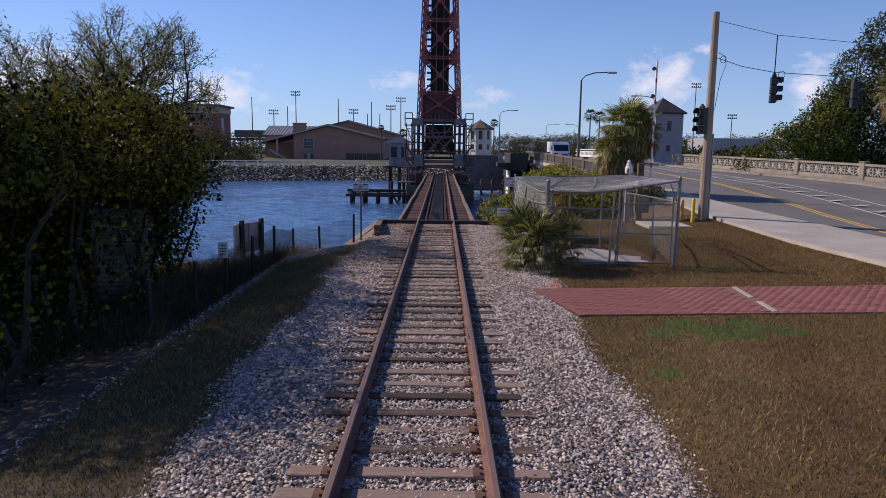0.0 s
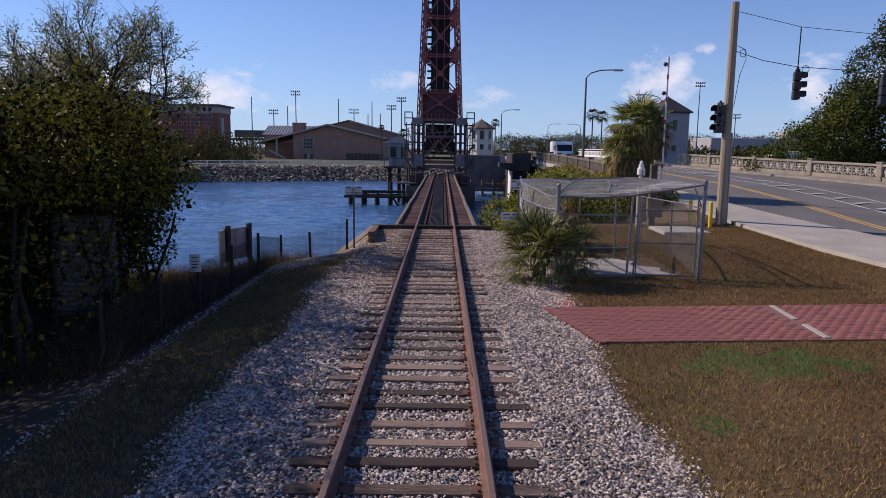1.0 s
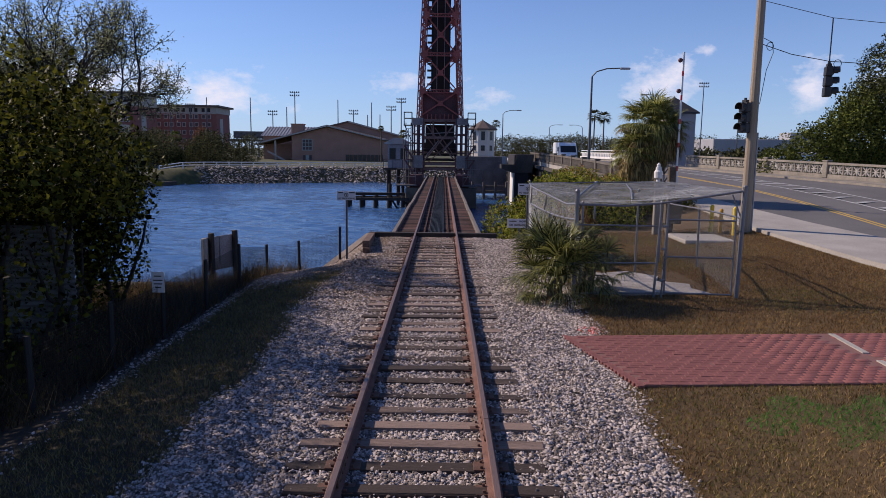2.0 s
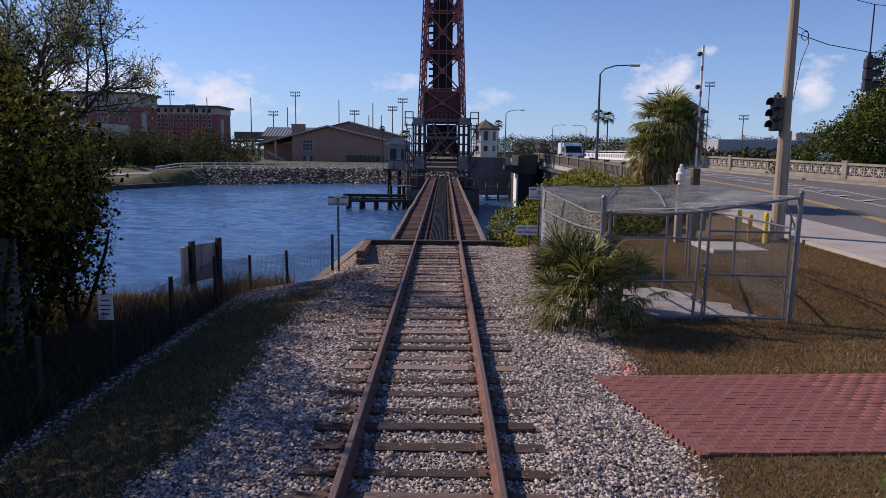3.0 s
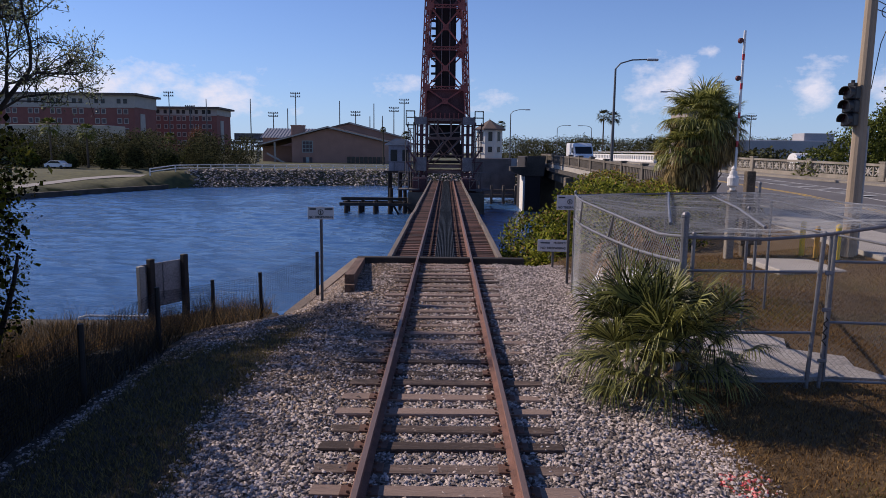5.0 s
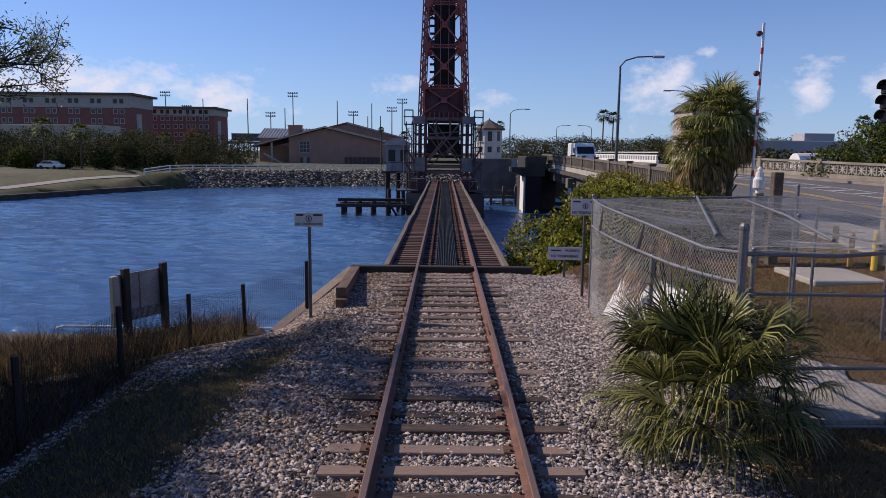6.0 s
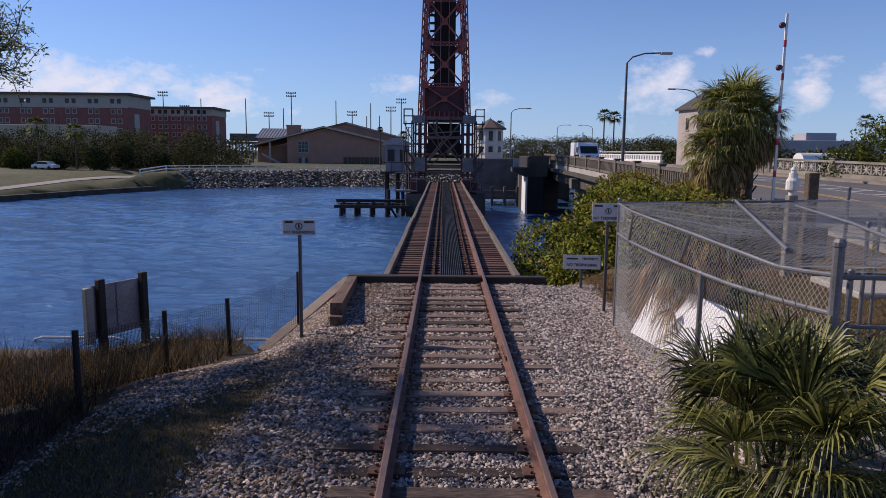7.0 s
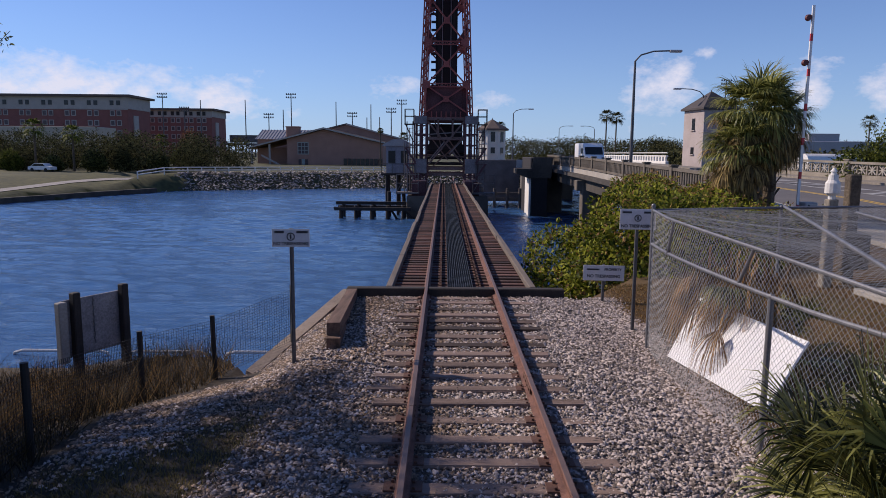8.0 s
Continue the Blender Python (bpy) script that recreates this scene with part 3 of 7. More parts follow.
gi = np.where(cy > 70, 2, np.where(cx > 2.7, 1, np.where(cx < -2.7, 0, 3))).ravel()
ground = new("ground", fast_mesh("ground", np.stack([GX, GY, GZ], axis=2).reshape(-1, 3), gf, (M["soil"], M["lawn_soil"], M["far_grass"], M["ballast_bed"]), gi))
tagged(ground, "brown patchy lawn, soil and ballast bed beside a river", "ground", kind="structure")

wx = np.concatenate([np.linspace(-1800, -110, 12), np.arange(-100, -24, 0.5), np.arange(-24, 14, 0.18), np.arange(14, 60, 1.5), np.linspace(70, 1800, 12)])
wy = np.concatenate([np.linspace(5, 23, 4), np.arange(26, 60, 0.15), np.arange(60, 152, 0.3), np.linspace(156, 190, 4)])
WX, WY = np.meshgrid(wx, wy, indexing="ij")
WZ = np.zeros_like(WX)
gust = 0.75 + 0.35 * np.sin(WX * 0.11 + 1.1 * np.sin(WY * 0.09)) * np.cos(WY * 0.14 + 0.8 * np.sin(WX * 0.07))
for i in range(18):
    lam = 0.55 * 1.12 ** i
    th = radians(80 + rng.normal() * 26)
    k = 6.2832 / lam
    bend = 1.3 * np.sin(WX * rng.uniform(0.15, 0.5) + i) * np.cos(WY * rng.uniform(0.12, 0.4) + 2 * i)
    WZ += gust * 0.0072 * lam * np.sin(k * (WX * math.cos(th) + WY * math.sin(th)) + rng.uniform(0, 6.28) + bend)
wi, wj = WX.shape
I, J = np.meshgrid(np.arange(wi - 1), np.arange(wj - 1), indexing="ij")
k0 = (I * wj + J).ravel()
water_me = fast_mesh("water", np.stack([WX, WY, WZ + WATER], axis=2).reshape(-1, 3), np.stack([k0, k0 + wj, k0 + wj + 1, k0 + 1], axis=1), (M["water"],))
water_me.polygons.foreach_set("use_smooth", np.ones(len(water_me.polygons), dtype=bool))
tagged(new("water", water_me), "dark blue river water with small wind ripples", "river", kind="structure")

# ---- ballast stones ----
def stones(n, x0, x1, y0, y1, size, heightf, name, mats, label, index=None, flat=0.75):
    base = np.array([(1, -0.75, -0.6), (0.9, 0.8, -0.6), (-1, 0.7, -0.6), (-0.9, -0.8, -0.6), (0.45, 0.1, 0.8), (-0.5, -0.1, 0.8)])
    faces = np.array([(0, 1, 4), (2, 3, 5), (1, 2, 5), (1, 5, 4), (3, 0, 4), (3, 4, 5)])
    px, py = rng.uniform(x0, x1, n), rng.uniform(y0, y1, n)
    pz = heightf(px, py)
    keep = ~np.isnan(pz)
    px, py, pz = px[keep], py[keep], pz[keep]
    n = len(px)
    s = size * rng.uniform(0.55, 1.35, n) ** 1.2
    ax = np.stack([rng.uniform(0.7, 1.4, n), rng.uniform(0.55, 1.1, n), flat * rng.uniform(0.55, 1.1, n)], axis=1) * s[:, None]
    v = (base[None] + rng.uniform(-0.32, 0.32, (n, len(base), 3))) * ax[:, None]
    th, tl = rng.uniform(0, 6.283, n), rng.uniform(-0.7, 0.7, n)
    y2, z2 = v[:, :, 1] * np.cos(tl)[:, None] - v[:, :, 2] * np.sin(tl)[:, None], v[:, :, 1] * np.sin(tl)[:, None] + v[:, :, 2] * np.cos(tl)[:, None]
    x3, y3 = v[:, :, 0] * np.cos(th)[:, None] - y2 * np.sin(th)[:, None], v[:, :, 0] * np.sin(th)[:, None] + y2 * np.cos(th)[:, None]
    out = np.stack([x3 + px[:, None], y3 + py[:, None], z2 + pz[:, None]], axis=2)
    f = (faces[None] + (np.arange(n) * len(base))[:, None, None]).reshape(-1, 3)
    idx = None
    if index is not None:
        idx = np.repeat(index(px, py), len(faces))
    ob = new(name, fast_mesh(name, out.reshape(-1, 3), f, mats, idx))
    return tagged(ob, label, "gravel", kind="stuff")


def left_edge(y):
    return -2.66 - 0.14 * np.sin(y * 0.8) - 0.08 * np.sin(y * 2.3)


def right_edge(y):
    return 2.78 + 0.12 * np.sin(y * 1.1) + np.clip((y - 16.0) * 0.16, 0, 0.6) + 0.5 * np.exp(-((y - 15.7) / 1.1) ** 2)


def ballast_z(x, y):
    verge = (x < left_edge(y) + rng.normal(size=len(x)) * 0.12) & (x > -4.72 + rng.normal(size=len(x)) * 0.08) & (y < 21.3 + rng.normal(size=len(x)) * 0.35 + 0.5 * (x + 3.5))
    band = np.where((x < -4.6) & (y < 21.5), (rng.uniform(size=len(x)) < 0.06 + 0.45 * np.clip((y - 12) / 6, 0, 1)) & (x < -4.65), True)
    inside = ~verge & band & (x < 2.0 + right_edge(y)) & (x > lerp_table(y, (4, 20.5, 22.4, 23.5, 25.0, 26.2), (-5.15, -4.95, -4.75, -4.4, -4.1, -3.7)) + rng.normal(size=len(x)) * 0.1) & (y > 4.0) & (x < right_edge(y) + rng.normal(size=len(x)) * 0.10) & (y < near_bank(x) - 0.15)
    brick = (x > 2.36 + 0.235 * (15.0 - y)) & (y > 12.4) & (y < 15.02)
    ax = np.abs(x)
    z = lerp_table(ax, (0.0, 0.6, 0.8, 1.2, 1.45, 3.0), (-0.016, -0.02, -0.02, -0.014, 0.002, -0.075)) + rng.normal(size=len(x)) * 0.011
    z = np.where(x < -2.4, ground_z(x, y) + 0.012, np.maximum(z, ground_z(x, y) + 0.006))
    return np.where(inside & ~brick, z, np.nan)


def stone_tone(x, y):
    """Plain stones, a splash of red paint by the path, and browner stones by the rails and towards the bridge."""
    paint = (np.hypot((x - 3.0) / 0.26, (y - 15.5) / 0.3) < 1) & (rng.uniform(size=len(x)) < 0.4)
    drift = 0.75 + 0.45 * np.sin(x * 2.1 + 1.2 * np.sin(y * 0.9)) * np.cos(y * 1.3 - x)
    brownness = np.clip((y - 16.0) / 4.5, 0, 1) * np.clip((1.0 - x) / 1.6, 0, 1) * 0.8 + 0.3 * np.exp(-((np.abs(x) - 0.75) / 0.22) ** 2)
    return np.where(paint, 1, np.where(rng.uniform(size=len(x)) < brownness * drift, 2, 0)).astype(np.int32)


stones(165000, -5.2, 3.6, 4.0, 15.0, 0.0185, ballast_z, "ballast", (M["stone"], M["stone_painted"], M["stone_brown"]), "pale grey crushed stone ballast round the track", stone_tone)
stones(160000, -5.2, 3.6, 15.0, 28.6, 0.0196, ballast_z, "ballast", (M["stone"], M["stone_painted"], M["stone_brown"]), "pale grey crushed stone ballast with a splash of red paint", stone_tone)


# ---- track ----
GAUGE = 0.7525
track = thing("railway_track", (0, 0, 0), "single railway track with rusty rails on weathered wooden ties", "railway track")


def rail_mesh(y0, y1):
    bm = fresh()
    prism(bm, ((-0.07, 0.0), (0.07, 0.0), (0.07, 0.012), (0.012, 0.035), (0.009, 0.115), (0.034, 0.128), (0.036, 0.15), (0.026, 0.159), (-0.026, 0.159), (-0.036, 0.15), (-0.034, 0.128), (-0.009, 0.115), (-0.012, 0.035), (-0.07, 0.012)), "y", y0, y1)
    me = bm_mesh("rail", bm, M["rail"])
    me.materials.append(M["rail_top"])
    for p in me.polygons:
        if p.normal.z > 0.9 and p.center.z > 0.15:
            p.material_index = 1
    return me


for sx in (-1, 1):
    for a, b in ((-14.0, -2.0), (-1.99, 9.6), (9.61, 21.4), (21.41, 33.3)):
        if sx > 0:
            a, b = a + 1.1, b + 1.1
        r = part("rail", rail_mesh(a, b), None, track, "rusty steel rail with a worn top")
        r.location = (sx * GAUGE, 0, 0.012)
    for yj in (9.605, 21.405):
        bm = fresh()
        box(bm, (sx * GAUGE - sx * 0.03, yj + (1.1 if sx > 0 else 0), 0.085), (0.02, 0.7, 0.07), bevel=0.005)
        for k in range(4):
            rod(bm, (sx * GAUGE - sx * 0.05, yj + (1.1 if sx > 0 else 0) - 0.26 + 0.17 * k, 0.085), (sx * GAUGE - sx * 0.035, yj + (1.1 if sx > 0 else 0) - 0.26 + 0.17 * k, 0.085), 0.016, 6)
        part("joint_bar", bm, M["rust"], track)

def tie_mesh(length, w, h):
    bm = fresh()
    box(bm, (0, 0, 0), (length, w, h), bevel=0.012)
    for v in bm.verts:
        v.co += Vector((rng.normal() * 0.012, rng.normal() * 0.005, rng.normal() * 0.004))
    return bm_mesh("tie", bm, M["tie"])


tie_kinds = [tie_mesh(rng.uniform(2.5, 2.68), 0.2, 0.17) for _ in range(6)]
plate_bm = fresh()
box(plate_bm, (0, 0, 0), (0.36, 0.19, 0.018), bevel=0.004)
for sx, sy in ((-0.1, -0.06), (0.1, 0.06), (-0.1, 0.07), (0.1, -0.07)):
    box(plate_bm, (sx, sy, 0.02), (0.03, 0.022, 0.03), bevel=0.004)
plate_me = bm_mesh("tie_plate", plate_bm, M["rust"])
ty = -3.0
while ty < 28.3:
    tilt = rng.normal() * 0.008
    ob = part("tie", tie_kinds[rng.integers(6)], None, track, at=(0.05 + rng.normal() * 0.05, ty, -0.085 + rng.normal() * 0.008 + 0.015), rz=tilt)
    for sx in (-1, 1):
        part("tie_plate", plate_me, None, track, at=(sx * GAUGE, ty, 0.012))
    ty += 0.51 + rng.normal() * 0.035


# ---- railway bridge: approach span ----
span = thing("bridge_span", (0, 28.7, 0), "low steel railway span with open ties and a grated walkway", "bridge")
SPAN = 56.0
for sx in (-1, 1):
    r = part("rail", rail_mesh(4.6 if sx < 0 else 5.7, SPAN + 14), None, span, "rusty steel rail")
    r.location = (sx * GAUGE, 0, 0.012)
    y = 0.1
    while y < SPAN:
        ln = min(4.8, SPAN - y)
        bm = fresh()
        box(bm, (sx * (1.60 + rng.normal() * 0.012), y + ln / 2, 0.065), (0.15, ln - 0.03, 0.15), bevel=0.015)
        part("guard_timber", bm, M["timber_grey"], span, "weathered grey guard timber")
        y += ln
    bm = fresh()
    for z in (-0.25, -1.55):
        box(bm, (sx * 1.05, SPAN / 2, z), (0.4, SPAN - 0.3, 0.06))
    box(bm, (sx * 1.05, SPAN / 2, -0.9), (0.03, SPAN - 0.3, 1.3))
    for i in range(28):
        box(bm, (sx * 1.05, 1 + i * 2.0, -0.9), (0.3, 0.03, 1.28))
    part("girder", bm, M["bridge_dark"], span)
    bm = fresh()
    for i in range(2):
        beam(bm, (sx * 0.45, 0.2, 0.055), (sx * 0.45, SPAN, 0.055), 0.05, 0.05)
    part("inner_guard", bm, M["rust"], span)
dt = fresh()
box(dt, (0, 0, 0), (3.3, 0.22, 0.22), bevel=0.015)
dt_me = bm_mesh("tie", dt, M["deck_tie"])
y = 0.35
while y < SPAN:
    part("tie", dt_me, None, span, at=(rng.normal() * 0.02, y, -0.1), rz=rng.normal() * 0.004)
    y += 0.41
gm = fresh()
for i in range(12):
    box(gm, (-0.28 + i * 0.051, 0, 0), (0.012, 2.96, 0.03))
for i in range(20):
    box(gm, (0, -1.44 + i * 0.1516, -0.004), (0.58, 0.012, 0.022))
box(gm, (0, 0, -0.03), (0.58, 2.9, 0.006))
gm_me = bm_mesh("grating", gm, M["grate"])
for i in range(18):
    part("grating", gm_me, None, span, at=(0.0, 1.7 + i * 3.0, 0.06))

bm = fresh()
box(bm, (-0.12, 28.6, 0.0), (4.75, 0.22, 0.3), bevel=0.02)
tagged(new("abutment_beam", bm_mesh("abutment_beam", bm, M["timber_dark"])), "black creosoted timber beam across the end of the ballast", "beam")
bm = fresh()
prism(bm, ((-2.33, 28.62), (-2.58, 28.6), (-3.25, 27.3), (-3.98, 25.9), (-3.78, 25.78), (-3.03, 27.2)), "z", -4.4, 0.0)
for v in bm.verts:
    if v.co.z > -1:
        v.co.z = 0.1 + (v.co.y - 28.6) * 0.365
tagged(new("bulkhead", bm_mesh("bulkhead", bm, M["bulkhead"])), "pale concrete wing wall sloping down beside the ballast", "retaining wall", kind="structure")
def squared_timber(p, q, label):
    """A squared baulk with worn, slightly bowed edges."""
    bm = fresh()
    p, q = Vector(p), Vector(q)
    for k in range(3):
        beam(bm, p.lerp(q, k / 3), p.lerp(q, (k + 1) / 3), 0.215 - 0.004 * k, 0.21 + 0.003 * k)
    tagged(new("squared_timber", bm_mesh("squared_timber", bm, M["timber_brown"])), label, "timber", group="stacked timbers")


squared_timber((-2.16, 24.6, 0.24), (-2.36, 28.46, 0.03), "long weathered brown timber lying from the ballast to the beam")
squared_timber((-2.13, 24.4, 0.035), (-2.2, 25.6, 0.0), "short sawn timber end under a longer one")
bm = fresh()
box(bm, (0, 29.3, -2.4), (5.2, 1.2, 4.2), bevel=0.03)
tagged(new("bridge_abutment", bm_mesh("bridge_abutment", bm, M["concrete_old"])), "stained concrete abutment under the span", "abutment", kind="structure")

# ---- bascule tower ----
TY = 86.0
tower = thing("bascule_tower", (-0.2, TY, 0), "tall rusty red lattice steel bascule bridge raised behind its tower", "bridge")


def leg_x(z):
    return 2.46 - (z - 7.0) * 0.042


def lattice_leg(bm, sx, y, z0, z1, w=0.54, d=0.5):
    """Two flanges with zigzag lacing."""
    for dx in (-w / 2, w / 2):
        for dy in (-d / 2, d / 2):
            beam(bm, (sx * leg_x(z0) + dx, y + dy, z0), (sx * leg_x(z1) + dx, y + dy, z1), 0.12, 0.12)
    z, s = z0, 1
    while z < z1 - 0.4:
        zb = z + 0.42
        for dy in (-d / 2, d / 2):
            beam(bm, (sx * leg_x(z) - s * w / 2, y + dy, z), (sx * leg_x(zb) + s * w / 2, y + dy, zb), 0.05, 0.07)
        z, s = zb, -s
    beam(bm, (sx * leg_x(z0), y + d / 2, z0), (sx * leg_x(z1), y + d / 2, z1), w * 0.9, 0.03)


NODES = (7.2, 10.0, 14.2, 18.6, 23.2, 28.0, 33.0)
for sx in (-1, 1):
    for yy in (0.0, 5.5):
        bm = fresh()
        lattice_leg(bm, sx, yy, 6.6, 33.0)
        part("leg", bm, M["bridge_red"], tower, "red laced steel leg")
for yy in (0.0, 5.5):
    for k, (za, zb) in enumerate(zip(NODES[:-1], NODES[1:])):
        bm = fresh()
        xa, xb = leg_x(za) - 0.25, leg_x(zb) - 0.25
        beam(bm, (-xa, yy, za), (xb, yy, zb), 0.2, 0.14)
        beam(bm, (xa, yy + 0.1, za), (-xb, yy + 0.1, zb), 0.2, 0.14)
        box(bm, (0, yy + 0.05, (za + zb) / 2), (0.6, 0.2, 0.6))
        part("cross_brace", bm, M["bridge_red"], tower)
        bm = fresh()
        for dz in (-0.16, 0.16):
            beam(bm, (-xb, yy, zb + dz), (xb, yy, zb + dz), 0.1, 0.1)
        for i in range(9):
            x0 = -xb + i * 2 * xb / 9
            beam(bm, (x0, yy, zb - 0.16), (x0 + xb / 9, yy, zb + 0.16), 0.05, 0.05)
            beam(bm, (x0 + xb / 9, yy, zb + 0.16), (x0 + 2 * xb / 9, yy, zb - 0.16), 0.05, 0.05)
        part("strut", bm, M["bridge_red"], tower)
        if k:
            for sx in (-1, 1):
                bm = fresh()
                prism(bm, ((sx * (xb + 0.1), zb - 0.1), (sx * (xb - 1.1), zb + 0.1), (sx * (xb - 0.5), zb + 0.75), (sx * (xb + 0.1), zb + 1.7)), "y", yy + 0.16, yy + 0.22)
                part("haunch_plate", bm, M["bridge_dark"], tower)
        for sx in (-1, 1):
            bm = fresh()
            prism(bm, ((sx * (xb + 0.3), zb - 0.55), (sx * (xb - 0.45), zb - 0.2), (sx * (xb - 0.45), zb + 0.25), (sx * (xb + 0.3), zb + 0.55)), "y", yy - 0.32, yy - 0.26)
            part("gusset_plate", bm, M["bridge_red"], tower)
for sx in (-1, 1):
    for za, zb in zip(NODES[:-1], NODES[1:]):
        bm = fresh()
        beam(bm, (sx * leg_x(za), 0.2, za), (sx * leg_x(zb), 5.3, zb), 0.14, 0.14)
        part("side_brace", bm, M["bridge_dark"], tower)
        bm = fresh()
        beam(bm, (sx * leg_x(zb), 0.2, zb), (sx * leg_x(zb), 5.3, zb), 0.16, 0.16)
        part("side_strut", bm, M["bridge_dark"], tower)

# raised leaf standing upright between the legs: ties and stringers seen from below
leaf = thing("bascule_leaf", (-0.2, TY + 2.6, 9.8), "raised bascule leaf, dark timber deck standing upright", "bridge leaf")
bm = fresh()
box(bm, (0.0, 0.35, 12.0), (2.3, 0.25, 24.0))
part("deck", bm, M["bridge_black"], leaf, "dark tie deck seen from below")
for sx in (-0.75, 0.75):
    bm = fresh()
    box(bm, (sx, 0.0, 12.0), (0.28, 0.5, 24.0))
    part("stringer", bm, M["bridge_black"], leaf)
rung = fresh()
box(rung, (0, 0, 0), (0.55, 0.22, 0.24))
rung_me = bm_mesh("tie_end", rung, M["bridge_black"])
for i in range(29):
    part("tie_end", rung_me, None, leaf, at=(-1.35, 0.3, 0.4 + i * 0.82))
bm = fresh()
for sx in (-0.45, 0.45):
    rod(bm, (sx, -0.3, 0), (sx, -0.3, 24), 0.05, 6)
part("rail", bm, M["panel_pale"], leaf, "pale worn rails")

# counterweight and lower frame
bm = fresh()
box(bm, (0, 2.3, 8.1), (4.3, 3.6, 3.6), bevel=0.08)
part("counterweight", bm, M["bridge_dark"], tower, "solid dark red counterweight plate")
bm = fresh()
for i in range(4):
    box(bm, (-1.6 + i * 1.07, 0.46, 8.6), (0.08, 0.06, 2.4))
part("stiffener", bm, M["bridge_dark"], tower)
for sx in (-1, 1):
    for yy in (-0.3, 5.4):
        bm = fresh()
        for dx in (-0.6, 0.0, 0.6):
            box(bm, (sx * 2.62 + dx, yy, 3.6), (0.2, 0.26, 6.6))
        for z in (0.6, 1.7, 2.8, 3.9, 5.0, 6.1):
            box(bm, (sx * 2.62, yy, z), (1.4, 0.2, 0.14))
            if sx < 0:
                beam(bm, (sx * 2.62 - 0.6, yy - 0.1, z), (sx * 2.62 + 0.6, yy - 0.1, z + 1.0), 0.07, 0.05)
        part("column", bm, M["bridge_dark"], tower, "weathered built-up steel column")
    bm = fresh()
    box(bm, (sx * 2.62, -0.52, 6.45), (1.3, 0.1, 0.8), bevel=0.03)
    part("bearing_plate", bm, M["panel_pale"], tower, "pale grey bearing cover")
    bm = fresh()
    box(bm, (sx * 2.62, -0.55, 1.75), (1.3, 0.12, 1.5), bevel=0.03)
    part("equipment_panel", bm, M["panel_pale"], tower, "pale grey equipment panel")
    bm = fresh()
    box(bm, (sx * 2.75, 2.4, -0.9), (1.5, 6.6, 2.2), bevel=0.05)
    part("pedestal", bm, M["bridge_dark"], tower, "dark stained pedestal")
    # access platform with railings at the top of the column
    bm = fresh()
    px = sx * 3.75
    box(bm, (px, -0.2, 6.0), (1.0, 1.6, 0.08))
    for dx in (-0.45, 0.45):
        for dy in (-0.75, 0.6):
            rod(bm, (px + dx, -0.2 + dy, 6.0), (px + dx, -0.2 + dy, 7.5), 0.035, 6)
    for z in (6.8, 7.5):
        for dy in (-0.95, 0.4):
            rod(bm, (px - 0.45, dy, z), (px + 0.45, dy, z), 0.03, 6)
        for dx in (-0.45, 0.45):
            rod(bm, (px + dx, -0.95, z), (px + dx, 0.4, z), 0.03, 6)
    beam(bm, (px - sx * 0.4, -0.2, 4.2), (px + sx * 0.4, -0.2, 6.0), 0.1, 0.1)
    part("platform", bm, M["bridge_black"], tower)
    # ladder or stair tower
    bm = fresh()
    lx = sx * 3.7
    for dx in (-0.3, 0.3):
        box(bm, (lx + dx, -0.4, 2.6), (0.09, 0.09, 7.4))
    for i in range(18):
        box(bm, (lx, -0.4, -0.8 + i * 0.4), (0.6, 0.05, 0.05))
    part("ladder", bm, M["bridge_dark"], tower)
    # lower walkway
    bm = fresh()
    wx = sx * 3.9
    box(bm, (wx, -0.6, -1.0), (2.4, 1.8, 0.16))
    for dx in (-1.1, 0, 1.1):
        rod(bm, (wx + dx, -1.45, -1.0), (wx + dx, -1.45, 0.9), 0.045, 6)
    for z in (0.0, 0.9):
        rod(bm, (wx - 1.1, -1.45, z), (wx + 1.1, -1.45, z), 0.04, 6)
    beam(bm, (wx - 1.1, -1.5, -0.9), (wx - 0.1, -1.5, 0.9), 0.06, 0.06)
    part("walkway", bm, M["bridge_grey"], tower)
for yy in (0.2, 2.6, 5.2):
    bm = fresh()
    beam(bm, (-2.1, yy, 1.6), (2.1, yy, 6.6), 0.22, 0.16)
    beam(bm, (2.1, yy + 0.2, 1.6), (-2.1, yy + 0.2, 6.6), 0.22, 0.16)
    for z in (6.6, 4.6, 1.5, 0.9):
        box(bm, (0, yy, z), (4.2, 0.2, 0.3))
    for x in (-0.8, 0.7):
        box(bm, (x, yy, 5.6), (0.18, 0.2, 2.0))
    # rear portal frames are darker than the front one
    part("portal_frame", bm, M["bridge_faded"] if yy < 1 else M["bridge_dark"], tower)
for p, q in (((-1.9, 1.0, 1.2), (1.6, 1.0, 4.4)), ((1.9, 0.8, 2.2), (-0.6, 0.8, 5.8)), ((-1.7, 0.6, 4.9), (0.2, 0.6, 2.4)), ((0.4, 0.7, 2.9), (2.0, 0.7, 5.2)), ((-2.0, 0.9, 2.9), (2.0, 0.9, 2.7)), ((-1.2, 0.5, 6.5), (-0.4, 0.5, 3.4))):
    bm = fresh()
    beam(bm, p, q, 0.16, 0.12)
    part("link_bar", bm, M["bridge_faded"], tower)
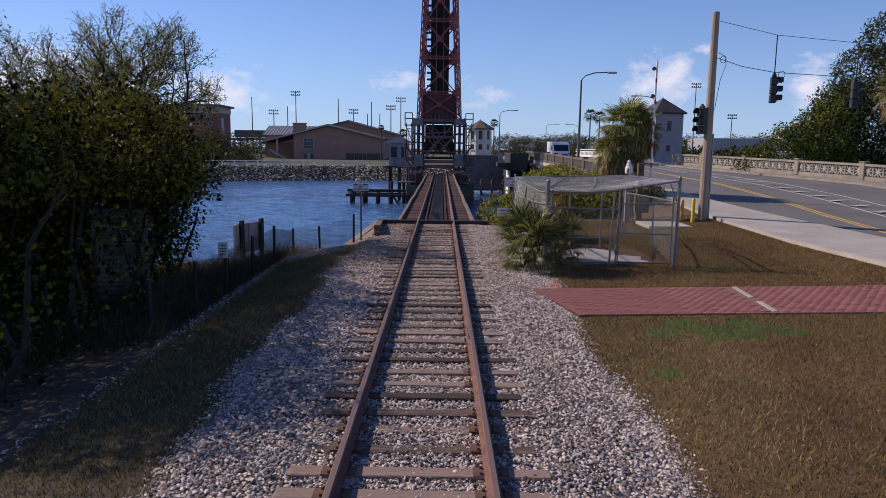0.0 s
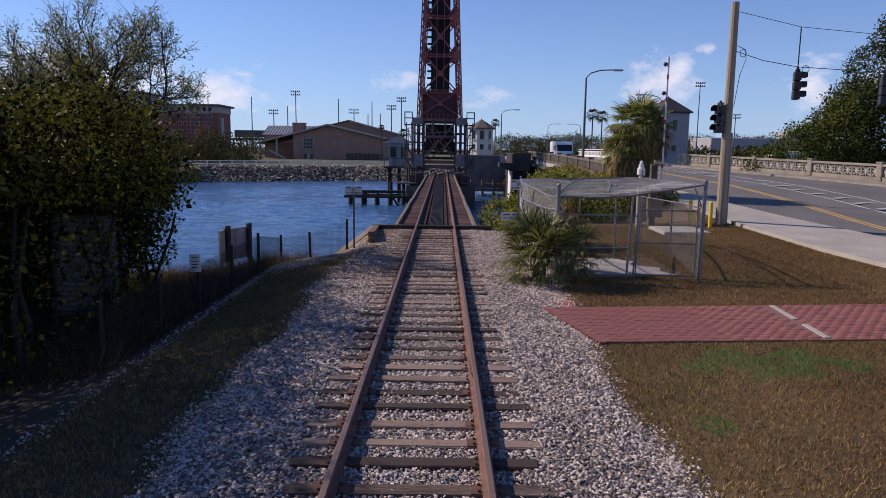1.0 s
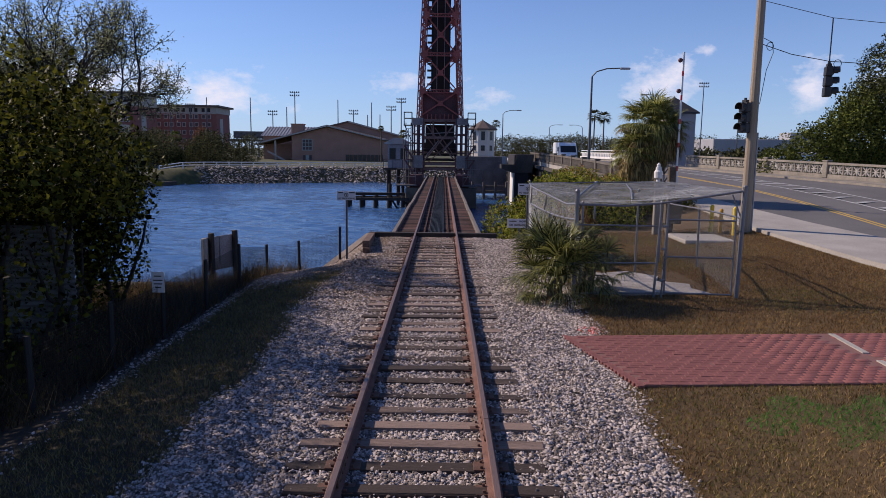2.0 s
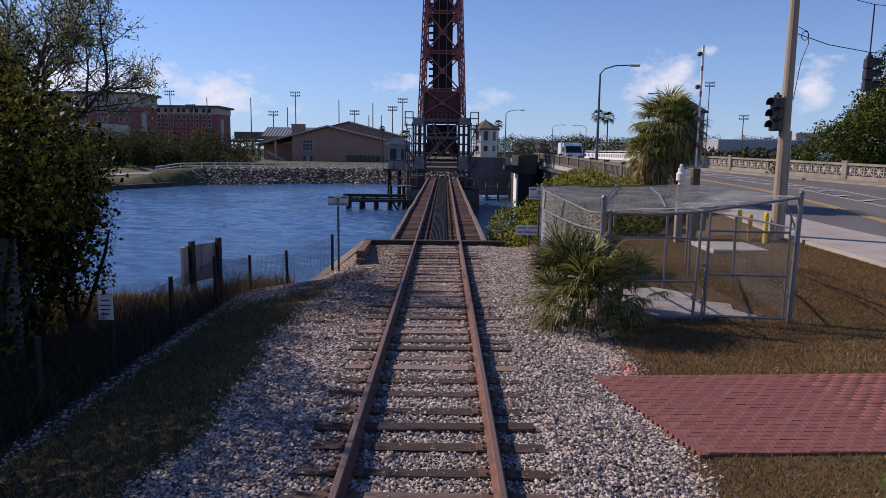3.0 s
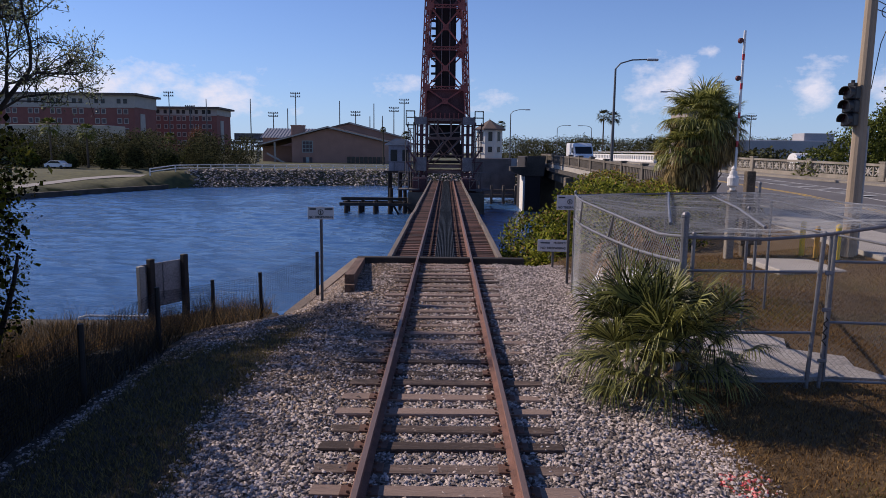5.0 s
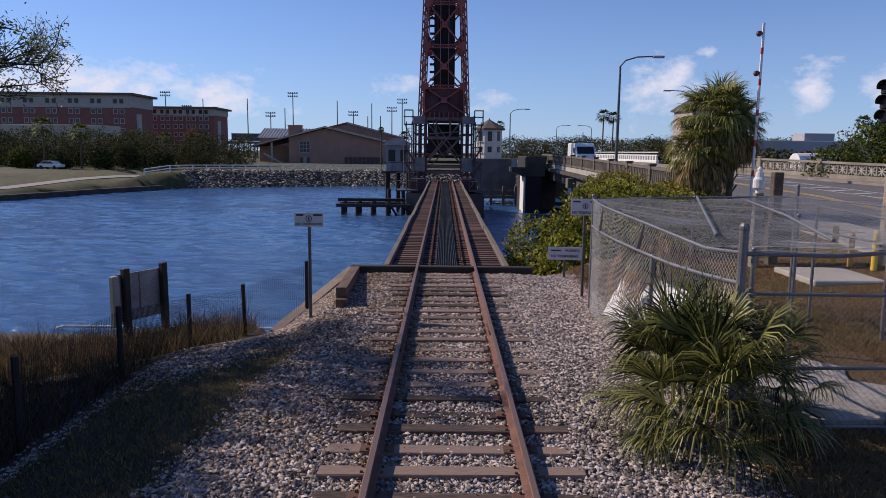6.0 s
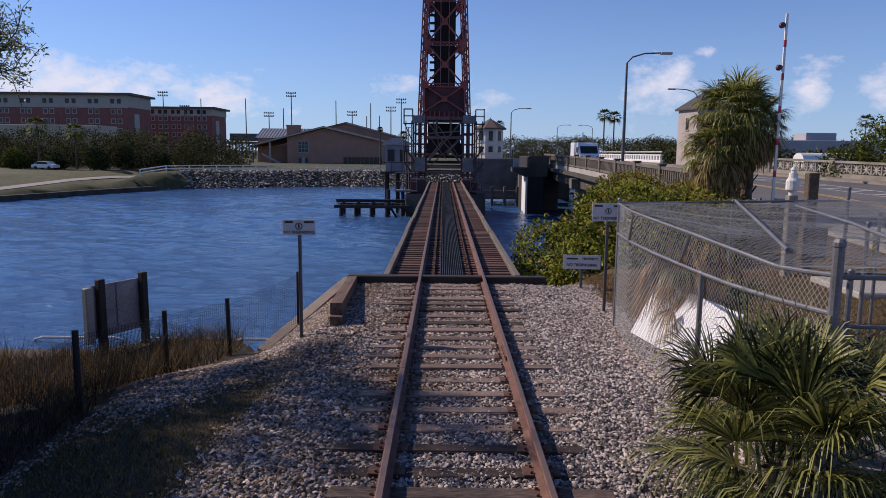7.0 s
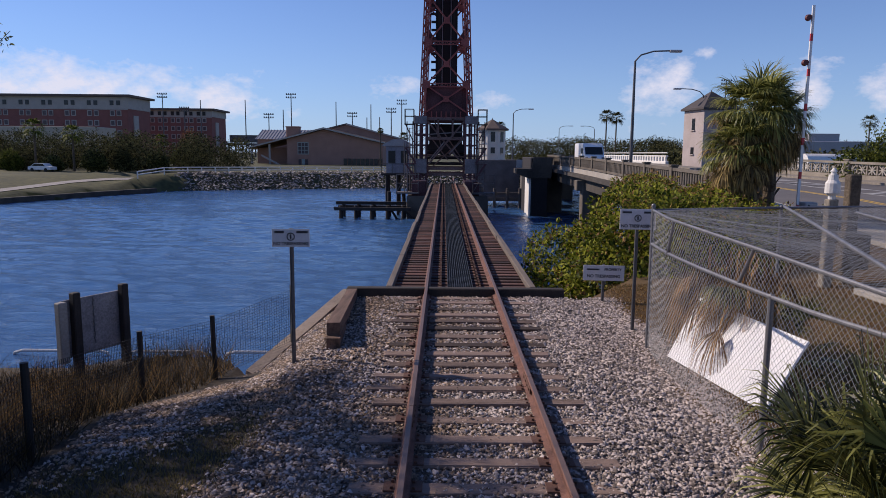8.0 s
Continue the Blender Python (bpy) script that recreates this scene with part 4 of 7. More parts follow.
for p, q in (((-1.75, 0.3, 2.3), (-0.2, 0.3, 4.2)), ((0.3, 0.3, 3.0), (1.9, 0.3, 4.6)), ((-1.9, 0.3, 5.0), (1.9, 0.3, 5.3))):
    bm = fresh()
    beam(bm, p, q, 0.12, 0.1)
    part("link_bar", bm, M["panel_pale"], tower, "pale grey operating strut")
bm = fresh()
for i in range(7):
    box(bm, (-1.5 + i * 0.5, 0.2, 7.0), (0.1, 0.1, 0.7))
box(bm, (0, 0.2, 6.72), (4.0, 0.14, 0.14))
part("trunnion_girder", bm, M["bridge_red"], tower)
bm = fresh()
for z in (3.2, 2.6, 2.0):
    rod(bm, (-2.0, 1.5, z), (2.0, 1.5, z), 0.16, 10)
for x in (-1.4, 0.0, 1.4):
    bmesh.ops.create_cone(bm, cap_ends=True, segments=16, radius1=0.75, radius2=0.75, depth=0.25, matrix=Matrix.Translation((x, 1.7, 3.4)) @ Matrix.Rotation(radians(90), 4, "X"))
# broad black box fills the space behind the front portal frame
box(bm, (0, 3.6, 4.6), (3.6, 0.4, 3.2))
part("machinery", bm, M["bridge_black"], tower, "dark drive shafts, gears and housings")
bm = fresh()
box(bm, (0, 2.5, -2.6), (8.4, 8.0, 2.6), bevel=0.08)
tagged(new("bridge_pier", bm_mesh("bridge_pier", bm, M["concrete_dark"])), "stained concrete pier standing in the river", "bridge pier", kind="structure").location = (0, TY, 0)

for sx, n in ((-1, 5), (1, 4)):
    for k in range(n):
        bm = fresh()
        x = sx * (3.1 + 0.28 * k)
        rod(bm, (x, -0.7, -1.0), (x + sx * 0.05, -0.7, 3.0 + 1.3 * ((k * 7) % 3)), 0.045, 6)
        part("conduit", bm, M["bridge_grey"], tower)
    for z in (2.0, 3.6):
        bm = fresh()
        box(bm, (sx * 3.6, -0.6, z), (1.2, 1.0, 0.08))
        part("landing", bm, M["bridge_dark"], tower)
        bm = fresh()
        beam(bm, (sx * 3.1, -1.0, z - 1.5), (sx * 4.1, -1.0, z), 0.07, 0.2)
        part("stair", bm, M["bridge_dark"], tower)

# operator's shed beside the tower
shed = thing("operator_shed", (-5.35, TY + 4.0, 0.9), "small grey operator's shed with a hipped metal roof on piles", "shed")
bm = fresh()
box(bm, (0, 0, 1.45), (2.5, 2.6, 2.9))
part("wall", bm, M["shed_wall"], shed, "faded grey-blue wall with scrawled paint")
bm = fresh()
prism(bm, ((-1.65, 2.9), (1.65, 2.9), (1.65, 3.02), (0.5, 3.65), (-0.5, 3.65), (-1.65, 3.02)), "y", -1.6, 1.6)
part("roof", bm, M["roof_metal"], shed)
for x in (-0.65, 0.7):
    bm = fresh()
    box(bm, (x, -1.32, 1.75), (0.75, 0.08, 1.3))
    part("window", bm, M["glass_dark"], shed)
for x in (-1.2, 0, 1.2):
    for yy in (-1.2, 1.2):
        bm = fresh()
        rod(bm, (x, yy, -5.0), (x, yy, 0), 0.16, 8)
        part("pile", bm, M["timber_dark"], shed)
bm = fresh()
box(bm, (0, 0, -0.12), (3.6, 3.2, 0.22))
part("platform", bm, M["timber_dark"], shed)
for x in (-1.75, -0.6, 0.6, 1.75):
    bm = fresh()
    rod(bm, (x, -1.55, 0), (x, -1.55, 1.0), 0.03, 6)
    part("railing_post", bm, M["timber_dark"], shed)
bm = fresh()
rod(bm, (-1.75, -1.55, 1.0), (1.75, -1.55, 1.0), 0.03, 6)
part("railing", bm, M["timber_dark"], shed)

# timber fender pier
fender = thing("fender_pier", (-7.9, TY - 2.0, WATER), "low dark timber pile pier with stringers", "pier")
for i in range(5):
    for yy in (0, 2.2):
        bm = fresh()
        rod(bm, (-3.0 + i * 1.6, yy, -1.2), (-3.0 + i * 1.6 + rng.normal() * 0.05, yy, 1.35 + (1.3 if i in (3, 4) and yy else 0)), 0.24, 9, 0.2)
        part("pile", bm, M["timber_dark"], fender)
for yy, z in ((-0.3, 1.0), (2.5, 1.0), (1.1, 1.5)):
    bm = fresh()
    beam(bm, (-3.6, yy, z), (4.2, yy, z), 0.3, 0.34)
    part("stringer", bm, M["timber_dark"], fender)
bm = fresh()
beam(bm, (3.4, -0.1, 0.9), (5.0, -0.1, -0.4), 0.22, 0.22)
beam(bm, (2.2, -0.1, 0.9), (3.0, -0.1, -0.4), 0.22, 0.22)
part("brace", bm, M["timber_dark"], fender)

# ---- road ----
def road_left(y):
    return lerp_table(y, (-20, 16, 24, 33, 40, 50, 150), (17.5, 16.6, 15.6, 14.3, 13.7, 13.6, 13.4))


def road_right(y):
    return lerp_table(y, (-20, 30, 48, 69, 85, 150), (30, 29.0, 27.8, 24.2, 23.6, 23.4))


def strip_mesh(name, left, right, zoff, thick, ys, mat):
    """A surface strip that follows the road's rise, with thickness."""
    bm = fresh()
    rows = []
    for y in ys:
        z = float(road_rise(y)) + zoff
        a, b = float(left(y)), float(right(y))
        rows.append([bm.verts.new(p) for p in ((a, y, z), (b, y, z), (b, y, z - thick), (a, y, z - thick))])
    for r0, r1 in zip(rows[:-1], rows[1:]):
        for i in range(4):
            bm.faces.new((r0[i], r0[(i + 1) % 4], r1[(i + 1) % 4], r1[i]))
    bm.faces.new(rows[0])
    bm.faces.new(rows[-1][::-1])
    return bm_mesh(name, bm, mat)


ys_road = list(np.linspace(-20, 160, 73))
tagged(new("road", strip_mesh("road", road_left, road_right, 0.0, 0.3, ys_road, M["asphalt"])), "worn grey asphalt road rising onto a bridge", "road", kind="structure")
tagged(new("pavement", strip_mesh("pavement", lambda y: lerp_table(y, (-20, 17.8, 28, 36, 50, 160), (13.0, 12.3, 11.75, 12.0, 11.9, 11.6)), lambda y: road_left(y) - 0.02, 0.1, 0.5, ys_road, M["concrete"])), "pale concrete pavement with a kerb beside the road", "pavement", kind="structure")
tagged(new("pavement", strip_mesh("pavement", lambda y: road_right(y) + 0.02, lambda y: road_right(y) + 2.4, 0.14, 0.5, ys_road, M["concrete_old"])), "weathered pavement and kerb along the balustrade", "pavement", kind="structure")


def centre(y):
    return lerp_table(y, (-20, 24.7, 38, 60, 150), (15.8, 17.0, 18.3, 18.6, 18.5))


for off in (-0.14, 0.14):
    tagged(new("road_line", strip_mesh("road_line", lambda y: centre(y) + off - 0.06, lambda y: centre(y) + off + 0.06, 0.005, 0.004, ys_road, M["paint_yellow"])), "worn yellow centre line", "road marking", kind="structure")
for off in (2.6, 4.6):
    tagged(new("road_line", strip_mesh("road_line", lambda y: centre(y) + off - 0.07, lambda y: centre(y) + off + 0.07, 0.005, 0.004, ys_road, M["paint_white"])), "worn white lane line", "road marking", kind="structure")
hatch = fresh()
for i in range(26):
    y = 14 + i * 2.2
    z = float(road_rise(y)) + 0.009
    x = float(centre(y)) + 3.6
    box(hatch, (x, y, z), (2.4, 0.45, 0.004), Matrix.Rotation(radians(35), 3, "Z"))
tagged(new("road_hatching", bm_mesh("road_hatching", hatch, M["paint_white"])), "worn white hatching between lanes", "road marking", kind="structure")

bm = fresh()
for y0, y1 in ((52, 74), (74, 96), (96, 118), (118, 142)):
    za, zb = float(road_rise(y0)), float(road_rise(y1))
    for x in (12.2, 17.5, 23.0):
        beam(bm, (x, y0, za - 0.95), (x, y1, zb - 0.95), 0.7, 1.3)
    box(bm, (18.6, (y0 + y1) / 2, (za + zb) / 2 - 0.45), (14.6, y1 - y0, 0.3), Matrix.Rotation(math.atan2(zb - za, y1 - y0), 3, "X"))
# near black: stained concrete with the deck's shadows mixed into the colour
tagged(new("road_bridge_deck", bm_mesh("road_bridge_deck", bm, M["concrete_black"])), "stained concrete girders and slab of the road bridge, shadow mixed into the colour", "bridge", kind="structure")
for y, hgt, w in ((93.5, 5.6, 1.9), (74.0, 4.6, 1.2), (118.0, 5.4, 1.9)):
    bm = fresh()
    for x in (12.2, 18.0, 23.4):
        box(bm, (x, y, WATER + hgt / 2 - 1.0), (w, w, hgt + 1.0), bevel=0.06)
    box(bm, (17.8, y, WATER + hgt - 0.6), (13.4, w * 0.9, 0.9), bevel=0.05)
    tagged(new("road_bridge_pier", bm_mesh("road_bridge_pier", bm, M["concrete_dark"])), "dark brown concrete column pier in the water", "bridge pier", kind="structure")
# pier's shaded front is coloured near black, its sunlit side is a white slab
bascule_pier = thing("bascule_pier", (9.9, 92.5, WATER), "tall pier block beside the road bridge, sun and shade put into its colours", "bridge pier", kind="structure")
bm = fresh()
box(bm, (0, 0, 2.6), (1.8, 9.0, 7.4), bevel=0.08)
part("core", bm, M["bridge_black"], bascule_pier, "concrete coloured near black for its shaded front")
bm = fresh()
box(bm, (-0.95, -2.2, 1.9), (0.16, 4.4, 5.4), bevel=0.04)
part("white_face", bm, M["concrete_white"], bascule_pier, "white slab standing in for the sunlit side")
bm = fresh()
prism(bm, ((-2.5, 5.1), (-2.5, 4.6), (-1.2, 4.1), (1.2, 4.1), (1.4, 6.35), (-0.7, 6.35), (-0.9, 5.1)), "y", -4.7, -1.5)
part("cap", bm, M["concrete_black"], bascule_pier, "flared near-black concrete cap")
bm = fresh()
box(bm, (-2.1, -3.6, 5.6), (0.6, 0.6, 0.9), bevel=0.04)
part("control_box", bm, M["cabinet"], bascule_pier, "pale grey control box")
bm = fresh()
box(bm, (6.4, 106, -0.35), (6.0, 6, 5.3), bevel=0.06)
tagged(new("pier_wall", bm_mesh("pier_wall", bm, M["bridge_grey"])), "grey concrete wall under the bridge tender's house", "wall", kind="structure")
bm = fresh()
for z in (-2.6, -1.9):
    beam(bm, (4.0, 100.5, z), (10.5, 100.5, z), 0.3, 0.35)
for x in (4.4, 6.0, 7.6, 9.2):
    rod(bm, (x, 100.3, -5), (x, 100.3, -1.2), 0.18, 8)
tagged(new("fender", bm_mesh("fender", bm, M["timber_grey"])), "weathered timber fender wall at the waterline", "fender")


# balustrades
def balustrade_left():
    bal = thing("balustrade", (0, 0, 0), "old concrete balustrade with slender balusters along the road bridge", "balustrade")
    bl = fresh()
    box(bl, (0, 0, 0.5), (0.16, 0.17, 0.72), bevel=0.025)
    bl_me = bm_mesh("baluster", bl, M["concrete_dark"])
    po = fresh()
    box(po, (0, 0, 0.55), (0.36, 0.4, 1.1), bevel=0.03)
    box(po, (0, 0, 1.14), (0.44, 0.48, 0.1), bevel=0.02)
    po_me = bm_mesh("post", po, M["concrete_dark"])
    ys = list(np.arange(41.0, 99, 5.0))
    for y0, y1 in zip(ys[:-1], ys[1:]):
        za, zb = float(road_rise(y0)) + 0.12, float(road_rise(y1)) + 0.12
        part("post", po_me, None, bal, at=(11.95, y0, za))
        bm = fresh()
        for h, t in ((0.12, 0.16), (0.95, 0.16)):
            beam(bm, (11.95, y0 + 0.2, za + h), (11.95, y1 - 0.2, zb + h), 0.26, t)
        part("rail", bm, M["concrete_dark"], bal)
        n = 13
        for i in range(n):
            f = (i + 1) / (n + 1)
            part("baluster", bl_me, None, bal, at=(11.95, y0 + (y1 - y0) * f, za + (zb - za) * f))


def balustrade_right():
    bal = thing("balustrade", (0, 0, 0), "old concrete balustrade of square pierced panels along the pavement", "balustrade")
    pn = fresh()
    for s in (-1, 1):
        beam(pn, (-0.3 * s, 0, -0.3), (0.3 * s, 0, 0.3), 0.1, 0.07)
    box(pn, (0, 0, 0), (0.07, 0.1, 0.62))
    box(pn, (0, 0, 0), (0.62, 0.1, 0.07))
    bmesh.ops.create_cone(pn, cap_ends=True, segments=10, radius1=0.11, radius2=0.11, depth=0.13, matrix=Matrix.Rotation(radians(90), 4, "X"))
    pn_me = bm_mesh("pierced_panel", pn, M["concrete"])
    mu = fresh()
    box(mu, (0, 0, 0), (0.12, 0.14, 0.66))
    mu_me = bm_mesh("mullion", mu, M["concrete_old"])
    po = fresh()
    box(po, (0, 0, 0.62), (0.5, 0.42, 1.24), bevel=0.04)
    box(po, (0, 0, 1.27), (0.6, 0.5, 0.1), bevel=0.03)
    po_me = bm_mesh("post", po, M["concrete_old"])
    pts = [Vector((34.7, 28.0)), Vector((33.2, 34.8)), Vector((31.7, 41.6)), Vector((30.2, 48.4)), Vector((28.9, 55.0)), Vector((27.6, 61.8)), Vector((26.3, 68.7)), Vector((25.6, 75.5))]
    for a, b in zip(pts[:-1], pts[1:]):
        za, zb = float(road_rise(a.y)) + 0.14, float(road_rise(b.y)) + 0.14
        d = b - a
        ang = math.atan2(d.y, d.x)
        part("post", po_me, None, bal, at=(a.x, a.y, za), rz=ang)
        bm = fresh()
        for h, t in ((0.14, 0.28), (1.08, 0.16)):
            beam(bm, (a.x, a.y, za + h), (b.x, b.y, zb + h), 0.34 if h > 1 else 0.26, t)
        part("rail", bm, M["concrete_old"], bal)
        n = 8
        for i in range(n):
            f = (i + 0.5) / n
            p = a.lerp(b, f)
            z = za + (zb - za) * f + 0.64
            part("pierced_panel", pn_me, None, bal, at=(p.x, p.y, z), rz=ang)
            p = a.lerp(b, (i + 1) / n)
            part("mullion", mu_me, None, bal, at=(p.x, p.y, za + (zb - za) * (i + 1) / n + 0.64), rz=ang)


balustrade_left()
balustrade_right()
bal = thing("bridge_parapet", (0, 0, 0), "low white bridge parapet with short posts and a steel rail", "parapet")
for x, y0, y1 in ((27.0, 99, 138),):
    bm = fresh()
    z = float(road_rise(100))
    box(bm, (x, (y0 + y1) / 2, z + 0.25), (0.4, y1 - y0, 0.35), bevel=0.04)
    box(bm, (x, (y0 + y1) / 2, z + 1.05), (0.3, y1 - y0, 0.16), bevel=0.03)
    rod(bm, (x, y0, z + 1.45), (x, y1, z + 1.45), 0.06, 8)
    part("rail", bm, M["concrete_white"], bal)
    pm = fresh()
    box(pm, (0, 0, 0.7), (0.26, 0.5, 0.6), bevel=0.03)
    pm_me = bm_mesh("post", pm, M["concrete_white"])
    for i in range(32):
        part("post", pm_me, None, bal, at=(x, y0 + 0.6 + i * 1.19, z))


def tender_house(loc, w, h, wall, roof, label, rz=0.0, sides=8):
    t = thing("tender_house", loc, label, "bridge house", rz=rz)
    bm = fresh()
    bmesh.ops.create_cone(bm, cap_ends=True, segments=sides, radius1=w / 2, radius2=w / 2, depth=h, matrix=Matrix.Translation((0, 0, h / 2)) @ Matrix.Rotation(math.pi / sides, 4, "Z"))
    part("wall", bm, wall, t)
    bm = fresh()
    bmesh.ops.create_cone(bm, cap_ends=True, segments=sides, radius1=w / 2 + 0.45, radius2=0.12, depth=w * 0.34, matrix=Matrix.Translation((0, 0, h + w * 0.17)) @ Matrix.Rotation(math.pi / sides, 4, "Z"))
    bmesh.ops.create_cone(bm, cap_ends=True, segments=sides, radius1=w / 2 + 0.45, radius2=w / 2 + 0.45, depth=0.2, matrix=Matrix.Translation((0, 0, h - 0.08)) @ Matrix.Rotation(math.pi / sides, 4, "Z"))
    rod(bm, (0, 0, h + w * 0.30), (0, 0, h + w * 0.34 + 0.2), 0.1, 8, 0.03)
    part("roof", bm, roof, t)
    apo = w / 2 * math.cos(math.pi / sides)
    for k in range(sides):
        a = 2 * math.pi * (k + (0 if sides == 8 else 0)) / sides
        for z, hh in ((h * 0.30, 0.9), (h * 0.74, 1.5)):
            bm = fresh()
            rot = Matrix.Rotation(a, 3, "Z")
            box(bm, rot @ Vector((apo, 0, z)), (0.1, 0.55, hh * 0.85), rot)
            wdw = part("window", bm, M["glass_dark"], t)
            bm = fresh()
            box(bm, rot @ Vector((apo + 0.04, 0, z - hh * 0.43 - 0.05)), (0.2, 0.75, 0.1), rot)
            part("sill", bm, wall, wdw)
    return t


tender_house((6.0, 106.5, 2.3), 3.7, 4.0, M["stucco_white"], M["roof_brown"], "cream octagonal bridge tender's house with a brown hipped roof")
tender_house((29.3, 92.0, 1.6), 5.6, 6.6, M["stucco_pink"], M["roof_dark"], "pinkish grey bridge tender's house with a dark pyramid roof", rz=radians(12), sides=4)


def gz(x, y):
    return float(ground_z(x, y))


# ---- cage of pipes and chain link ----
cage = thing("wire_cage", (0, 0, 0), "galvanised pipe and chain-link cage with a sagging wire roof", "cage")
CFL, CFR, CBL, CBR = Vector((3.15, 18.14, 0)), Vector((6.7, 18.04, 0)), Vector((2.93, 24.66, 0)), Vector((7.1, 24.8, 0))
GL, GR = Vector((4.93, 18.2, 0)), Vector((5.1, 18.2, 0))
# the river-side wall bows slightly, and its upper rail sags towards the front: y, x, upper rail, lower rail
WALL_Y, WALL_X = (18.14, 19.0, 19.9, 21.0, 22.3, 23.6, 24.66), (3.15, 3.1, 3.01, 2.93, 2.86, 2.84, 2.93)
WALL_UP, WALL_LOW = (2.07, 1.99, 2.04, 2.09, 2.13, 2.16, 2.2), (1.73, 1.67, 1.64, 1.64, 1.65, 1.66, 1.66)


def wall_point(y, which):
    return Vector((float(np.interp(y, WALL_Y, WALL_X)), y, float(np.interp(y, WALL_Y, which))))


def cage_post(p, top, r, label="", lean=0.0):
    bm = fresh()
    g = gz(p.x, p.y) - 0.1
    rod(bm, (p.x, p.y, g), (p.x + lean, p.y, top), r, 10)
    bmesh.ops.create_uvsphere(bm, u_segments=10, v_segments=5, radius=r * 1.2, matrix=Matrix.Translation((p.x + lean, p.y, top)))
    return part("post", bm, M["galvanised"], cage, label)


for p, top, r, lean in ((CFL, 2.34, 0.048, 0.0), (CFL + Vector((0.13, 0.02, 0)), 2.1, 0.026, 0.0), (CFR, 2.47, 0.048, 0.03), (CBL, 2.27, 0.03, 0.0), (CBR, 2.5, 0.035, 0.0), (GL, 2.12, 0.028, 0.08), (GR, 2.1, 0.024, 0.06),
                        (wall_point(20.66, WALL_LOW), 1.64, 0.032, 0.0), (Vector((7.3, 22.05, 0)), 1.66, 0.032, -0.03), (Vector((5.0, 24.75, 0)), 2.26, 0.028, 0.0), (Vector((5.4, 21.4, 0)), 2.2, 0.028, 0.0), (Vector((6.5, 22.9, 0)), 2.2, 0.026, 0.0)):
    cage_post(p, top, r, lean=lean)


def cage_rail(points, r=0.021, name="rail"):
    return part(name, pipe(fresh(), points, r), M["galvanised"], cage)


ys_wall = list(np.linspace(18.14, 24.66, 15))
cage_rail([wall_point(y, WALL_UP) for y in ys_wall], 0.022)
cage_rail([wall_point(y, WALL_LOW) for y in ys_wall], 0.024)
cage_rail([(3.15, 18.14, 2.06), (4.2, 18.16, 2.04), (4.95, 18.18, 2.1), (5.8, 18.12, 2.24), (6.72, 18.04, 2.4)], 0.024)
cage_rail([(3.18, 18.14, 1.62), (4.93, 18.2, 1.6)], 0.018)
cage_rail([(3.18, 18.14, 0.78), (4.93, 18.2, 0.78)], 0.02)
cage_rail([(3.18, 18.14, 0.1), (4.93, 18.2, 0.1)], 0.018)
cage_rail([(6.7, 18.04, 1.81), (7.05, 20.0, 1.74), (7.28, 22.0, 1.68), (7.3, 23.4, 1.65), (7.1, 24.8, 1.65)], 0.022)
cage_rail([(6.72, 18.06, 2.38), (6.98, 20.4, 2.34), (7.1, 22.6, 2.3), (7.1, 24.8, 2.28)], 0.014)
cage_rail([(2.93, 24.66, 2.2), (5.0, 24.75, 2.25), (7.1, 24.8, 2.28)])
cage_rail([(5.05, 24.78, 2.27), (4.2, 22.1, 2.2), (3.4, 19.5, 2.1)], 0.024, "roof_brace")
cage_rail([(5.75, 24.0, 2.24), (5.2, 21.4, 2.2), (4.55, 18.9, 2.12)], 0.022, "roof_brace")
cage_rail([(6.5, 22.9, 2.24), (6.1, 20.6, 2.26), (5.7, 18.15, 2.22)], 0.016, "roof_brace")
cage_rail([(6.7, 18.1, 1.83), (6.5, 18.12, 2.32)], 0.016, "brace")
for y0, y1 in ((21.35, 21.05), (23.6, 23.4)):
    cage_rail([wall_point(y0, WALL_LOW), wall_point(y1, WALL_UP)], 0.02, "bracket")


def net_sheet(place, w, h, mesh, r, step=0.3):
    """Woven diagonal wires over a curved sheet: place(s, t) gives the point s metres along and t metres up."""
    V, F = [], []
    pitch = mesh * 1.414
    k = -h
    while k < w:
        for flip in (0, 1):
            x0, x1 = max(k, 0.0), min(k + h, w)
            if x1 - x0 < 0.01:
                continue
            n = max(1, int((x1 - x0) / step))
            run = []
            for i in range(n + 1):
                x = x0 + (x1 - x0) * i / n
                run.append(place(x, h - (x - k) if flip else x - k))
            for p, q in zip(run[:-1], run[1:]):
                d = (q - p).normalized()
                a = d.orthogonal().normalized()
                c = d.cross(a)
                b = len(V)
                for e in (p, q):
                    for off in (a * r, c * r * 0.87 - a * r * 0.5, -c * r * 0.87 - a * r * 0.5):
                        V.append(tuple(e + off))
                for i in range(3):
                    j = (i + 1) % 3
                    F.append((b + i, b + j, b + 3 + j, b + 3 + i))
        k += pitch
    return V, F


def wall_sheet(s, t):
    y = 18.14 + s
    top = wall_point(y, WALL_UP)
    foot = gz(top.x, y) + 0.02
    z = foot + (top.z - foot) * t / 2.1
    return Vector((top.x + 0.06 * math.sin(math.pi * t / 2.1) * math.sin(math.pi * s / 6.52), y, z))


